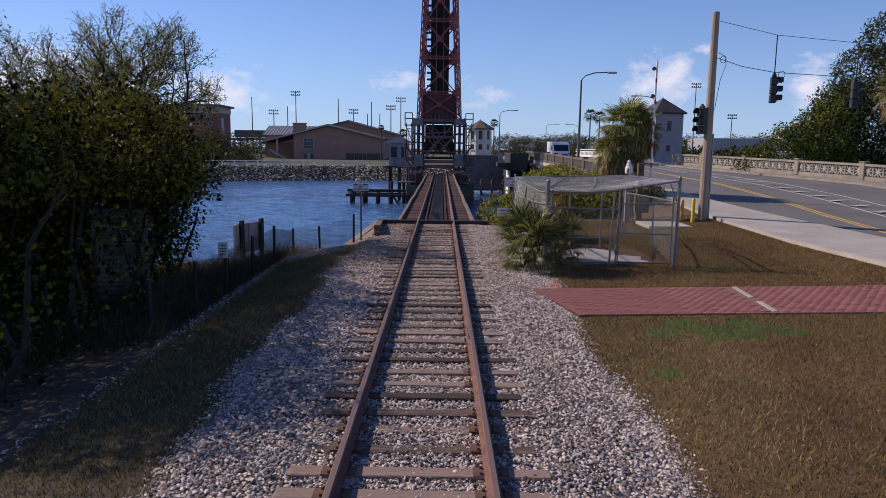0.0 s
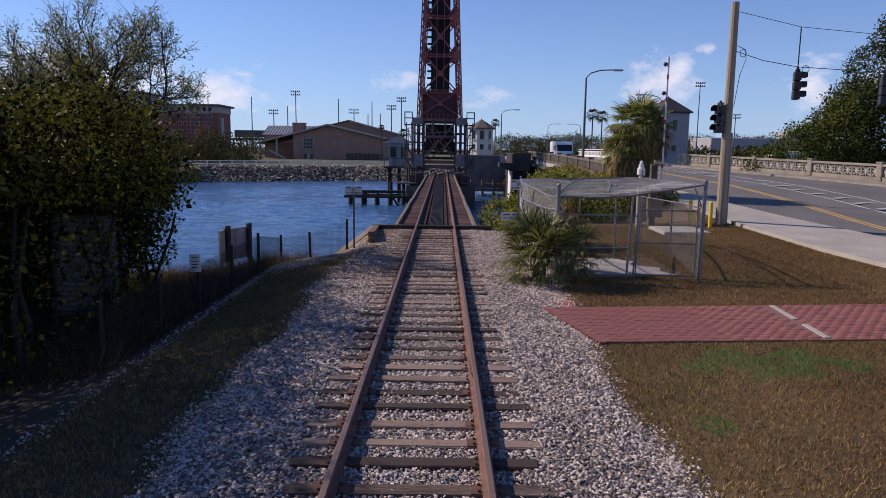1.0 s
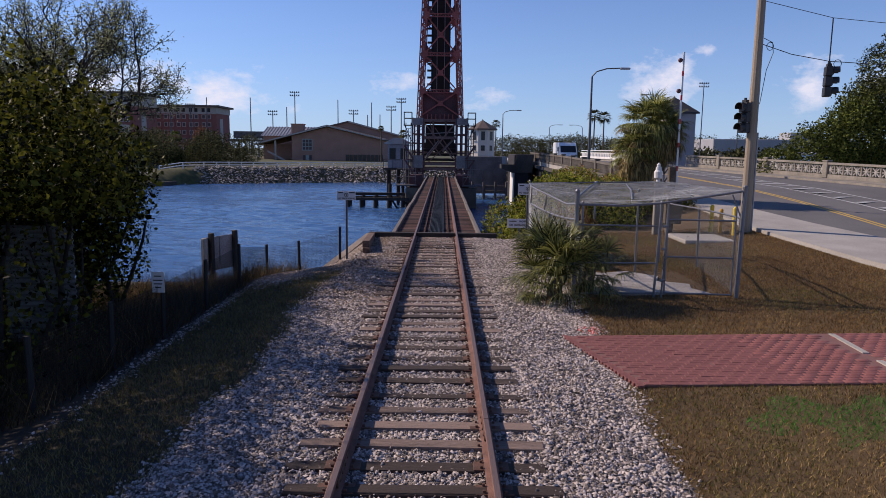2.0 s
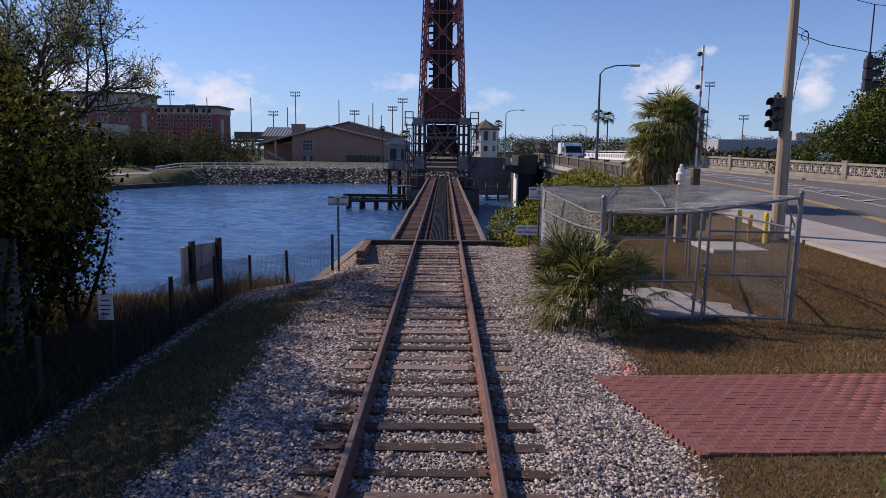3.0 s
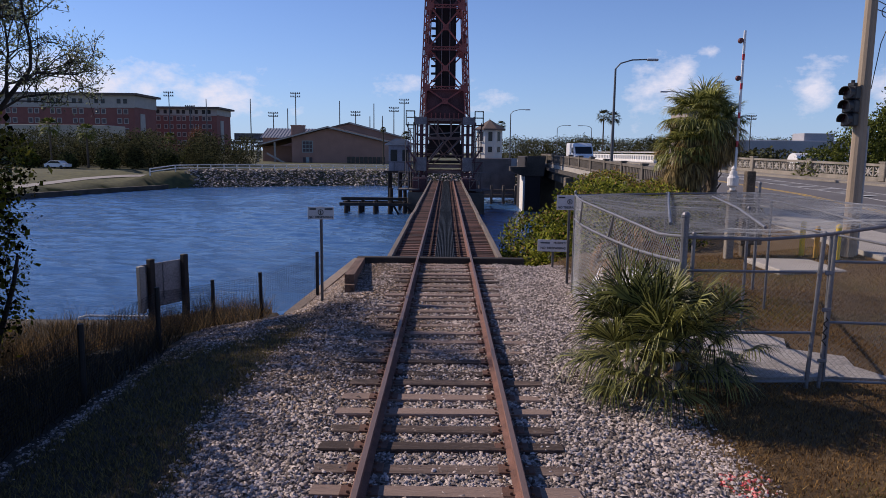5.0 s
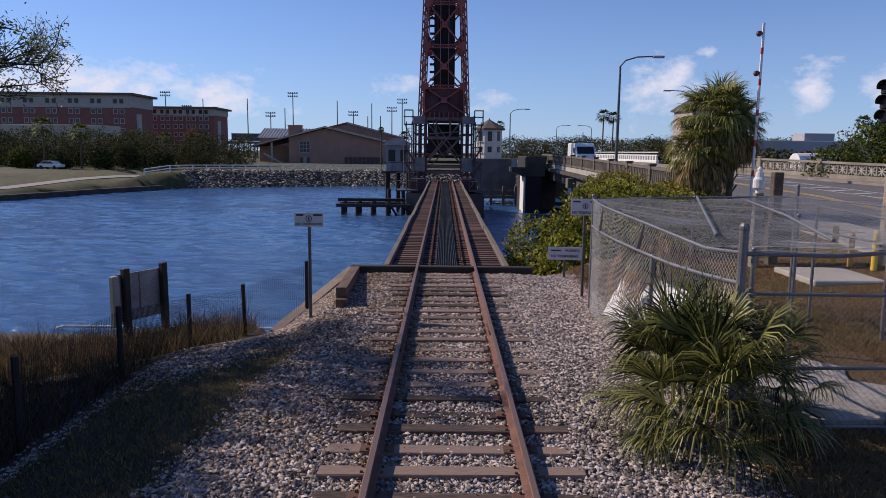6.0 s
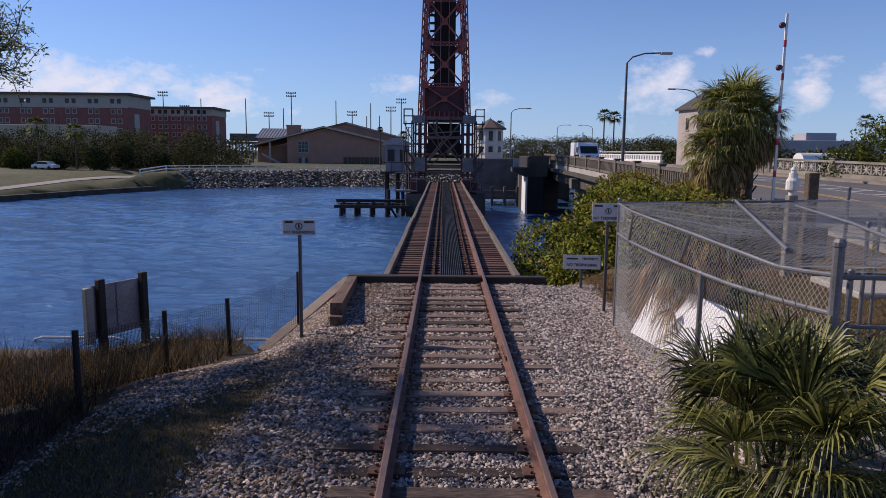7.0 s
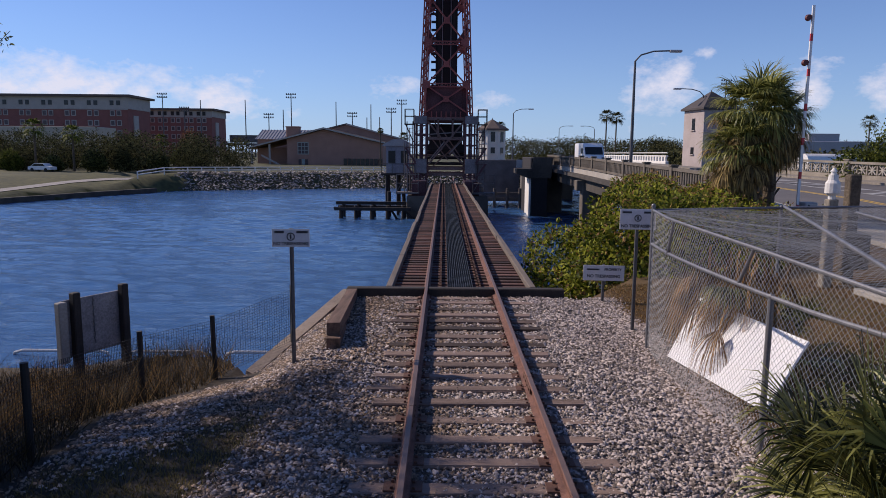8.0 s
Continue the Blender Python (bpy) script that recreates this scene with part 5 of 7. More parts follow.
def roof_sheet(lift, wob):
    def place(s, t):
        fx, fy = s / 3.7, t / 6.6
        left = wall_point(18.14 + fy * 6.52, WALL_UP)
        right = Vector((6.7 + 0.4 * fy, 18.04 + 6.76 * fy, 2.38 - 0.1 * fy))
        p = left.lerp(right, fx)
        sag = 0.1 * math.sin(math.pi * fx) * (0.5 + 0.5 * math.sin(math.pi * fy))
        p.z += lift - sag + wob * math.sin(s * 4.1 + 1.7 * math.sin(t * 1.3)) * math.cos(t * 2.3 + s)
        return p
    return place


part("chain_link", fast_mesh("chain_link", *net_sheet(wall_sheet, 6.52, 2.1, 0.056, 0.0023), (M["wire"],)), None, cage)
part("roof_netting", fast_mesh("roof_netting", *net_sheet(roof_sheet(0.03, 0.03), 3.7, 6.6, 0.058, 0.0018), (M["wire"],)), None, cage, "sagging silver wire netting")
part("roof_netting", fast_mesh("roof_netting", *net_sheet(roof_sheet(-0.02, 0.05), 3.7, 6.6, 0.083, 0.0015), (M["wire"],)), None, cage, "sagging silver wire netting")


def link_panel(p, q, z0, z1, mesh=0.058, r=0.0013, under=None):
    d = q - p
    g = gz(p.x, p.y)
    return part("chain_link", wire_panel("chain_link", (p.x, p.y, g + z0), (d.x, d.y, 0), (0, 0, 1), d.length, z1 - z0 - g, mesh, r, M["wire_dull"]), None, under or cage)


link_panel(CFL, GL, 0.05, 1.62, r=0.0016)
link_panel(CFR, Vector((7.3, 22.05, 0)), 0.05, 1.74)
link_panel(Vector((7.3, 22.05, 0)), CBR, 0.05, 1.66)
link_panel(CBL, CBR, 0.05, 2.2)
gate = thing("cage_gate", (0, 0, 0), "galvanised pipe gate filled with chain link", "gate")
gp, gq = GR + Vector((0.06, 0, 0)), CFR - Vector((0.12, 0, 0))
for a, b, z0, z1 in ((gp, gp, 0.1, 2.05), (gq, gq, 0.1, 2.05), (gp, gq, 0.12, 0.12), (gp, gq, 0.93, 0.93), (gp, gq, 1.75, 1.75)):
    bm = fresh()
    rod(bm, (a.x, a.y, z0), (b.x, b.y, z1), 0.02, 8)
    part("gate_tube", bm, M["galvanised"], gate)
for z in (0.4, 1.1, 1.6):
    bm = fresh()
    box(bm, (gp.x - 0.05, gp.y - 0.02, z), (0.12, 0.03, 0.05), bevel=0.006)
    part("hinge", bm, M["galvanised"], gate)
bm = fresh()
tube(bm, [(gp.x - 0.06 + 0.03 * math.sin(i * 1.9), gp.y - 0.045, 1.0 - 0.035 * i) for i in range(12)], 0.008, 5)
part("chain", bm, M["post_black"], gate, "dark lock chain")
link_panel(gp, gq, 0.1, 1.75, r=0.0015, under=gate)

bm = fresh()
prism(bm, ((3.7, 18.6), (4.5, 18.42), (5.5, 18.5), (6.3, 18.4), (6.05, 19.0), (6.2, 19.5), (5.5, 19.9), (5.75, 20.5), (5.1, 21.2), (4.4, 20.9), (3.6, 21.2)), "z", -0.2, 0.075)
tagged(new("cage_floor", bm_mesh("cage_floor", bm, M["bare_floor"])), "pale bare concrete slab in the cage", "slab", kind="structure")
bm = fresh()
box(bm, (9.4, 27.5, gz(9.4, 27.5) + 0.0), (1.75, 2.0, 0.16), bevel=0.03)
tagged(new("utility_slab", bm_mesh("utility_slab", bm, M["concrete"])), "pale concrete utility slab in the lawn", "slab")

# leaning white sheet inside the fence
bm = fresh()
A, A2, B2, B = Vector((3.07, 24.05, 0.0)), Vector((3.56, 24.2, 0.9)), Vector((4.13, 22.05, 0.80)), Vector((3.5, 21.75, 0.0))
nrm = (A2 - A).cross(B - A).normalized() * 0.03
vs = [bm.verts.new(p) for p in (A, B, B2, A2)] + [bm.verts.new(p + nrm) for p in (A, B, B2, A2)]
for f in ((0, 1, 2, 3), (7, 6, 5, 4), (0, 4, 5, 1), (1, 5, 6, 2), (2, 6, 7, 3), (3, 7, 4, 0)):
    bm.faces.new([vs[i] for i in f])
tagged(new("white_board", bm_mesh("white_board", bm, M["board_white"])), "plain white sheet leaning inside the wire fence", "board")

# ---- palms ----
def palmetto(loc, n, reach, label):
    t = thing("palmetto", loc, label, "palm shrub")
    leaves = []
    for i in range(n):
        hd = i * 2.399 + rng.normal() * 0.25
        f = (i + 0.5) / n
        pt = radians(86 - 84 * f + rng.normal() * 8)
        o = (rng.normal() * 0.18, rng.normal() * 0.18, 0.2 + 0.3 * (1 - f))
        far = reach * (0.62 + 0.38 * math.sin(max(pt, 0.0)))
        leaves.append(fan_leaf(o, hd, pt, far * rng.uniform(0.46, 0.62), far * rng.uniform(0.4, 0.62), 44, 190, 0.4 + 0.3 * f, 0.021))
    part("leaves", fan_mesh("leaves", leaves, M["leaf_palmetto"]), None, t)
    for k in range(3):
        bm = Tubes()
        limb(bm, (0.1 * k - 0.1, 0.05 * k, -0.15), (0.12 * k - 0.1, 0.1 * k, 0.5), 0.09, 0.06, 8)
        part("stem", bm, M["palm_bark"], t)
    dead = [fan_leaf((rng.normal() * 0.1, rng.normal() * 0.1, 0.3), k * 1.3, radians(-35), reach * 0.4, reach * 0.35, 16, 120, 0.8, 0.03) for k in range(11)]
    part("dead_leaves", fan_mesh("dead_leaves", dead, M["leaf_dead"]), None, t, "dry tan leaves hanging under the crown")
    return t


palmetto((2.68, 17.92, gz(2.68, 17.92)), 44, 1.66, "grey-green palmetto clump with stiff fan leaves beside the cage")
palmetto((3.62, 18.8, gz(3.62, 18.8)), 26, 1.05, "dark palmetto clump growing in the corner of the cage")
palmetto((4.5, 23.2, gz(4.5, 23.2)), 9, 0.8, "drying palmetto behind the white sheet")
dead = thing("dead_palm_leaves", (3.75, 24.1, 0.1), "heap of dry rust-brown palm leaves against the fence", "dead leaves")
part("leaves", fan_mesh("leaves", [fan_leaf((rng.uniform(-0.2, 0.9), rng.uniform(-0.9, 0.7), rng.uniform(0.8, 1.6)), rng.uniform(0, 6.28), radians(rng.uniform(-85, -50)), 0.6, 0.35, 22, 100, 1.0, 0.018) for _ in range(110)], M["leaf_dead"]), None, dead)


hanging = thing("hanging_fronds", (3.62, 23.55, 0.0), "dark drooping palm fronds hanging over the white sheet", "palm leaves")
part("stem", pipe(fresh(), [(0.7, 0.2, -0.05), (0.5, 0.15, 0.7), (0.15, 0.0, 1.2)], 0.03), M["palm_bark"], hanging)
for k in range(3):
    part("frond", fan_mesh("frond", [fan_leaf((0.15, 0.0, 1.2), radians(205 + 32 * k), radians(2), 0.36, 0.2, 30, 150, 1.1, 0.018)], M["leaf_palmetto"]), None, hanging)


def drooping_fan(origin, heading, pitch, stalk, length, hang, blades=30, spread=190.0, width=0.05):
    """A cabbage palm's leaf: the stalk arches over and its long segments fall away into hanging tips."""
    f = Vector((math.cos(heading) * math.cos(pitch), math.sin(heading) * math.cos(pitch), math.sin(pitch)))
    s = f.cross(Vector((0, 0, 1)))
    s = s.normalized() if s.length > 1e-3 else Vector((1, 0, 0))
    o = Vector(origin)
    down = Vector((0, 0, -1))
    mid = o + f * stalk * 0.55
    tip = mid + (f + down * 0.35 * hang).normalized() * stalk * 0.45
    V, F = [], []

    def strip(points, widths, side):
        base = len(V)
        for p, w in zip(points, widths):
            V.append(p - side * w)
            V.append(p + side * w)
        for i in range(len(points) - 1):
            F.append((base + 2 * i, base + 2 * i + 1, base + 2 * i + 3, base + 2 * i + 2))
    strip([o, mid, tip], (0.022, 0.017, 0.013), s)
    g = (f + down * 0.45 * hang).normalized()
    u = s.cross(g)
    for i in range(blades):
        a = radians(-spread / 2 + spread * (i + 0.5) / blades) + rng.normal() * 0.04
        d = (g * math.cos(a) + s * math.sin(a) + u * 0.25 * abs(math.sin(a))).normalized()
        L = length * (1 - 0.25 * abs(a) / radians(spread / 2)) * rng.uniform(0.8, 1.1)
        fall = hang * rng.uniform(0.7, 1.3)
        side = d.cross(u).normalized()
        pts, p, e = [tip], tip.copy(), d
        for ln, bend in ((0.34, 0.25), (0.26, 0.7), (0.22, 1.1), (0.18, 1.5)):
            e = (e + down * bend * fall).normalized()
            p = p + e * L * ln
            pts.append(p.copy())
        strip(pts, (0.008, width * 0.5, width * 0.42, width * 0.26, 0.004), side)
    return V, F


def sabal(loc, height, crown, n, label):
    t = thing("cabbage_palm", loc, label, "palm tree")
    bm = fresh()
    for i in range(8):
        rod(bm, (0, 0, height * i / 8 - 0.2), (0, 0, height * (i + 1) / 8 - 0.2), 0.21 + 0.02 * (i % 2), 10, 0.19 + 0.02 * (i % 2))
    for i in range(26):
        a, z = i * 2.4, height * (0.25 + 0.7 * i / 26)
        beam(bm, (0.17 * math.cos(a), 0.17 * math.sin(a), z), (0.36 * math.cos(a), 0.36 * math.sin(a), z + 0.3), 0.09, 0.04)
    part("trunk", bm, M["palm_bark"], t)
    green, dry = [], []
    for i in range(n):
        f = (i + 0.5) / n
        hd = i * 2.399 + rng.normal() * 0.25
        pt = radians(72 - 95 * f + rng.normal() * 9)
        leaf_ = drooping_fan((0, 0, height - 0.3 + 0.3 * (1 - f)), hd, pt, crown * rng.uniform(0.5, 0.64) * (1.08 - 0.25 * f), crown * rng.uniform(0.5, 0.68), 0.22 + 0.75 * f, 34, 190, 0.046)
        (dry if f > 0.72 or (f > 0.45 and rng.uniform() < 0.4) else green).append(leaf_)
    part("crown", fan_mesh("crown", green, M["leaf_palm"]), None, t)
    for k in range(int(n * 0.45)):
        dry.append(drooping_fan((0, 0, height - 0.4), k * 1.9, radians(-30 + rng.normal() * 14), crown * 0.42, crown * rng.uniform(0.5, 0.75), 1.3, 20, 130, 0.045))
    part("dead_leaves", fan_mesh("dead_leaves", dry, M["leaf_palm_dry"]), None, t, "skirt of dry tan leaves")
    return t


sabal((10.6, 38.4, gz(10.6, 38.4)), 3.8, 1.8, 76, "tall cabbage palm with a full drooping fan crown")
sabal((11.4, 38.8, gz(11.4, 38.8)), 3.3, 1.5, 56, "cabbage palm leaning close beside a taller one")
sabal((9.9, 38.1, gz(9.9, 38.1)), 2.75, 1.45, 54, "shorter cabbage palm with a brown skirt of dry leaves")

# ---- vines and bushes by the river ----
def bush(name, loc, clumps, n, size, mat, label, category, stems=6, inner=0.5, aspect=0.5, dry=0):
    t = thing(name, loc, label, category)
    part("leaves", leaf_mesh("leaves", shell_points(clumps, n, inner), size, mat, aspect), None, t)
    if dry:
        part("dead_leaves", leaf_mesh("dead_leaves", shell_points(clumps, dry, 0.75), size, M["leaf_dead"], aspect * 0.7), None, t, "brown withered leaves")
    bm = Tubes()
    for i in range(stems):
        c = clumps[i % len(clumps)]
        limb(bm, (c[0] * 0.5, c[1] * 0.5, -0.2), (c[0], c[1], c[2] + c[5] * 0.3), 0.06, 0.02, 6)
    tagged(part("stemwork", bm, M["bark"], t), kind="stuff")
    return t


bush("vine_thicket", (4.6, 31.5, -0.6), [(-1.7, 1.2, -1.2, 0.9, 1.4, 1.0), (-1.9, 2.4, -0.7, 1.1, 1.3, 1.1), (-1.2, 3.6, 0.3, 1.3, 1.5, 1.2), (3.2, 3.0, 1.2, 1.6, 1.8, 1.3), (2.6, 0.8, 1.0, 1.5, 1.4, 1.3), (-0.6, 0.5, 0.2, 1.3, 1.4, 1.1), (0.4, 1.2, 1.0, 1.5, 1.5, 1.2), (0.9, 2.8, 1.8, 1.5, 1.8, 1.1), (1.7, 1.4, 0.6, 1.6, 1.8, 1.5), (-0.1, 2.6, 0.7, 1.4, 1.6, 1.3), (2.4, 3.6, 1.6, 1.4, 1.8, 1.0), (0.4, -0.4, -0.1, 1.0, 0.8, 0.9), (-1.0, 1.6, -0.9, 0.9, 1.3, 0.9)], 32000, 0.145, M["leaf_vine"], "yellow-green sunlit vine thicket on the river bank", "bush", dry=5000, inner=0.7)
bush("vine_thicket", (8.4, 37.5, 0.2), [(-0.6, -1.2, 0.8, 1.5, 1.6, 0.9), (0.4, 0.6, 1.0, 1.5, 1.8, 0.9), (1.4, -2.2, 0.7, 1.2, 1.4, 0.7), (-1.2, 2.4, 1.4, 1.4, 2.0, 0.8), (1.6, 1.8, 1.3, 1.2, 1.6, 0.6)], 16000, 0.12, M["leaf_vine"], "low tangle of yellowing vines below the balustrade", "bush", dry=9000)
bush("shrub", (11.2, 35.2, gz(11.2, 35.2)), [(0, 0, 0.4, 0.8, 0.8, 0.5), (-1.0, 0.4, 0.35, 0.7, 0.7, 0.45)], 2500, 0.09, M["leaf_bush"], "small dark green shrub at the foot of the palms", "bush", stems=3)

# ---- the dark thicket along the left side ----
clumps = []
for i in range(10):
    y = 9.4 + i * 1.3
    back = max(0.0, y - 14.6) * 0.37
    clumps.append((-7.25 - back + rng.normal() * 0.2, y, 1.68 + 0.06 * (y - 9.4) + rng.normal() * 0.15, 2.3, 1.6, 2.5))
    tall = 2.4 if 10.0 < y < 14.0 else 0.0
    clumps.append((-10.5 + rng.normal() * 0.2, y, 1.5 + tall + rng.normal() * 0.2, 1.9, 1.7, 2.3 + 0.3 * tall))
    clumps.append((-6.5 - back * 1.2 + rng.normal() * 0.15, y, 0.4, 1.1, 1.2, 1.4))
    clumps.append((-11.5, y, 0.0, 1.2, 1.4, 1.6))
    # unseen back row, added to block low sun under the boughs
    clumps.append((-12.8, y, 1.5, 1.5, 1.6, 2.8))
for c in ((-8.7, 21.0, 2.3, 1.3, 1.2, 1.6), (-8.7, 21.4, 0.6, 1.1, 1.0, 1.6), (-9.8, 20.0, 2.8, 1.6, 1.4, 1.5)):
    clumps.append(c)
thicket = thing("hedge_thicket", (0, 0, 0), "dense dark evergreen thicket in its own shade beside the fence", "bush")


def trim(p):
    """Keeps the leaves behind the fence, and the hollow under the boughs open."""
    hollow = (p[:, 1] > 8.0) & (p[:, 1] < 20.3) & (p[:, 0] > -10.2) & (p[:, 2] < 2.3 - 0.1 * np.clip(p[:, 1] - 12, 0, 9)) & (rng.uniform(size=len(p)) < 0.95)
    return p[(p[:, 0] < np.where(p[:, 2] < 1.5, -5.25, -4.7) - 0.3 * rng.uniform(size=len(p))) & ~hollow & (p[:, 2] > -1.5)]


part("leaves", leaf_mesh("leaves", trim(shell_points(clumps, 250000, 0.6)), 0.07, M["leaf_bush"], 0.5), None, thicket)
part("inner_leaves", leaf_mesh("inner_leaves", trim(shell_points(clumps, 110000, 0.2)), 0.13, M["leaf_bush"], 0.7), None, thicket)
bm = Tubes()
for c in clumps:
    if c[0] > -7.4:
        continue
    for k in range(2):
        limb(bm, (c[0] + rng.normal() * 0.3, c[1] + rng.normal() * 0.3, gz(c[0], c[1]) - 0.2), (c[0] + rng.normal() * 0.8, c[1] + rng.normal() * 0.6, c[2] + c[5] * 0.4), 0.07, 0.025, 6)
tagged(part("stemwork", bm, M["bark"], thicket), kind="stuff")

bm = fresh()
wave = [(18.6 + 0.035 * math.sin(i * 1.5708), -1.3 + i * 0.0325) for i in range(84)]
prism(bm, wave + [(y + 0.02, z) for y, z in wave[::-1]], "x", -9.7, -8.1)
tagged(new("corrugated_panel", bm_mesh("corrugated_panel", bm, M["corrugated"])), "pale corrugated metal sheeting half hidden by leaves", "metal sheet")


def tree(loc, height, spread, limbs, leaves, leaf_size, label, leaf_mat, trunk_r=0.2, start=0.28, upright=0.75, droop=0.2, reach=1.0, leafy=0.5):
    """An open tree: trunk, limbs, branches, twigs and many small leaves along the twigs."""
    t = thing("tree", loc, label, "tree")
    bm = Tubes()
    fork = Vector((rng.normal() * 0.2, rng.normal() * 0.2, height * start))
    limb(bm, (0, 0, -0.3), fork, trunk_r, trunk_r * 0.8, 10)
    part("trunk", bm, M["bark"], t)
    bm, pts = Tubes(), []

    def grow(p, d, length, r, level):
        q = p + d * length
        knots = limb(bm, p, q, r, r * 0.55, 5 if level < 2 else 3, 3 if level < 3 else 2, 0.05)
        if level >= 2:
            for a, b in zip(knots[:-1], knots[1:]):
                for _ in range(2):
                    pts.append(a.lerp(b, rng.uniform()))
        if level == 3:
            return
        kids = 5 if level == 0 else 6
        for k in range(kids):
            f = 0.35 + 0.65 * (k + 1) / kids
            o = knots[min(int(f * 3), 2)].lerp(knots[min(int(f * 3), 2) + 1], f * 3 - min(int(f * 3), 2))
            nd = (d * 0.75 + Vector(unit(1)[0]) * 0.75 + Vector((0, 0, 0.12 - droop * level * 0.1))).normalized()
            grow(o, nd, length * rng.uniform(0.45, 0.62), r * 0.5, level + 1)
    for i in range(limbs):
        a = i * 2.399 + rng.normal() * 0.2
        lean = rng.uniform(0.25, 1.0)
        d = Vector((math.cos(a) * lean * spread, math.sin(a) * lean * spread, upright + 0.6 * (1 - lean))).normalized()
        grow(fork * rng.uniform(0.75, 1.0), d, height * reach * rng.uniform(0.32, 0.42), trunk_r * 0.5, 0)
    tagged(part("branchwork", bm, M["bark"], t), kind="stuff")
    base = np.array(pts)
    base = base[rng.uniform(size=len(base)) < leafy]
    pick = base[rng.integers(len(base), size=leaves)] + rng.normal(size=(leaves, 3)) * 0.085
    part("crown", leaf_mesh("crown", pick, leaf_size, leaf_mat, 0.42, 0.3), None, t)
    return t


tree((-11.2, 24.2, gz(-11.2, 24.2)), 13.0, 0.85, 11, 36000, 0.08, "open airy tree with thin branches and small grey-green leaves", M["leaf_tree"], 0.15, 0.36, 0.62, 0.0, reach=0.66, leafy=0.75)
tree((-9.3, 19.6, gz(-9.3, 19.6)), 9.0, 1.0, 8, 15000, 0.08, "leafy tree with a dense low crown growing out of the thicket", M["leaf_tree"], 0.13, 0.36, 0.55, 0.0, reach=0.5)
tree((-14.0, 18.4, gz(-14.0, 18.4)), 10.2, 0.8, 10, 22000, 0.1, "tall thin-trunked tree with a high crown above the thicket", M["leaf_tree"], 0.13, 0.44, 0.7, 0.0, reach=0.62)

# ---- left fence ----
fence = thing("net_fence", (0, 0, 0), "dark steel posts with sagging black plastic netting along the bank", "fence")
FP = [(-5.45, 12.4), (-5.3, 14.4), (-5.2, 16.3), (-5.18, 18.7), (-5.2, 21.4), (-5.25, 24.5), (-4.5, 25.8), (-3.3, 26.75)]
for i, (x, y) in enumerate(FP):
    bm = fresh()
    g = gz(x, y)
    lean = rng.normal() * 0.03
    rod(bm, (x, y, g - 0.3), (x + lean, y, g + 1.18), 0.045, 8)
    part("post", bm, M["post_black"], fence)
for (x0, y0), (x1, y1) in zip(FP[:-1], FP[1:]):
    g0, g1 = gz(x0, y0), gz(x1, y1)
    d = Vector((x1 - x0, y1 - y0, g1 - g0))
    part("netting", wire_panel("netting", (x0, y0, g0 + 0.04), d, (0, 0, 1), d.length, 1.05, 0.05, 0.003, M["net_dark"], False), None, fence, "black plastic mesh netting")

# notice on the fence: lines too small to read
notice = thing("notice", (-5.2, 16.22, 0.62), "small white notice on a fence post", "sign")
bm = fresh()
box(bm, (0, -0.06, 0), (0.24, 0.012, 0.40), bevel=0.003)
part("plate", bm, M["sign_white"], notice)
for z, w in ((0.12, 0.14), (0.04, 0.18), (-0.03, 0.16), (-0.1, 0.12)):
    bm = fresh()
    box(bm, (0, -0.069, z), (w, 0.003, 0.022))
    part("text_line", bm, M["sign_black"], notice)


def warning_sign(loc, z, w, h, post_top, rows, label, rz=0.0, symbol=True):
    """A plate on a post; rows: (text or None for a bar, height above the centre, size or width)."""
    t = thing("warning_sign", loc, label, "sign", group="warning signs", rz=rz)
    bm = fresh()
    rod(bm, (0, 0.05, -0.3), (0, 0.05, post_top), 0.032, 8)
    part("post", bm, M["steel_pole"], t)
    bm = fresh()
    box(bm, (0, 0, z), (w, 0.012, h), bevel=0.003)
    plate = part("plate", bm, M["sign_white"], t, "dull white plate")
    for words, dx, dz, s in rows:
        if words:
            me = text_mesh("lettering", words, s, M["sign_black"])
            o = part("lettering", me, None, plate)
            o.matrix_local = pose(dx, -0.0085, z + dz, 90, 0, 0)
        else:
            bm = fresh()
            box(bm, (dx, -0.0075, z + dz), (s, 0.003, 0.035))
            part("bar", bm, M["sign_black"], plate)
    if symbol:
        bm = fresh()
        pts = [(0.055 * math.cos(a), -0.009, z + 0.02 + 0.055 * math.sin(a)) for a in np.linspace(0, 6.283, 17)]
        tube(bm, pts, 0.008, 5)
        beam(bm, (-0.038, -0.009, z + 0.058), (0.038, -0.009, z - 0.018), 0.012, 0.004)
        box(bm, (0, -0.008, z + 0.02), (0.022, 0.003, 0.07))
        part("symbol", bm, M["sign_black"], plate, "round prohibition symbol")
    return t


warning_sign((-2.68, 24.0, gz(-2.68, 24.0)), 1.96, 0.56, 0.27, 2.1, [(None, -0.17, 0.09, 0.14), ("NO TRESPASSING", 0, -0.085, 0.066), (None, 0.17, 0.09, 0.17)], "white no trespassing plate on a dark steel post", radians(2))
warning_sign((3.0, 25.75, gz(3.0, 25.75)), 2.0, 0.62, 0.36, 2.15, [(None, -0.19, 0.12, 0.16), ("NO TRESPASSING", 0, -0.12, 0.072), (None, 0.19, 0.12, 0.18)], "white no trespassing plate on a post by the fence", radians(-4))
warning_sign((3.02, 28.2, gz(3.02, 28.2)), 0.62, 0.86, 0.33, 0.8, [(None, -0.22, 0.075, 0.26), ("PROPERTY", 0.19, 0.075, 0.075), ("NO TRESPASSING", 0, -0.07, 0.088)], "low white property notice on a short post", radians(-6), False)

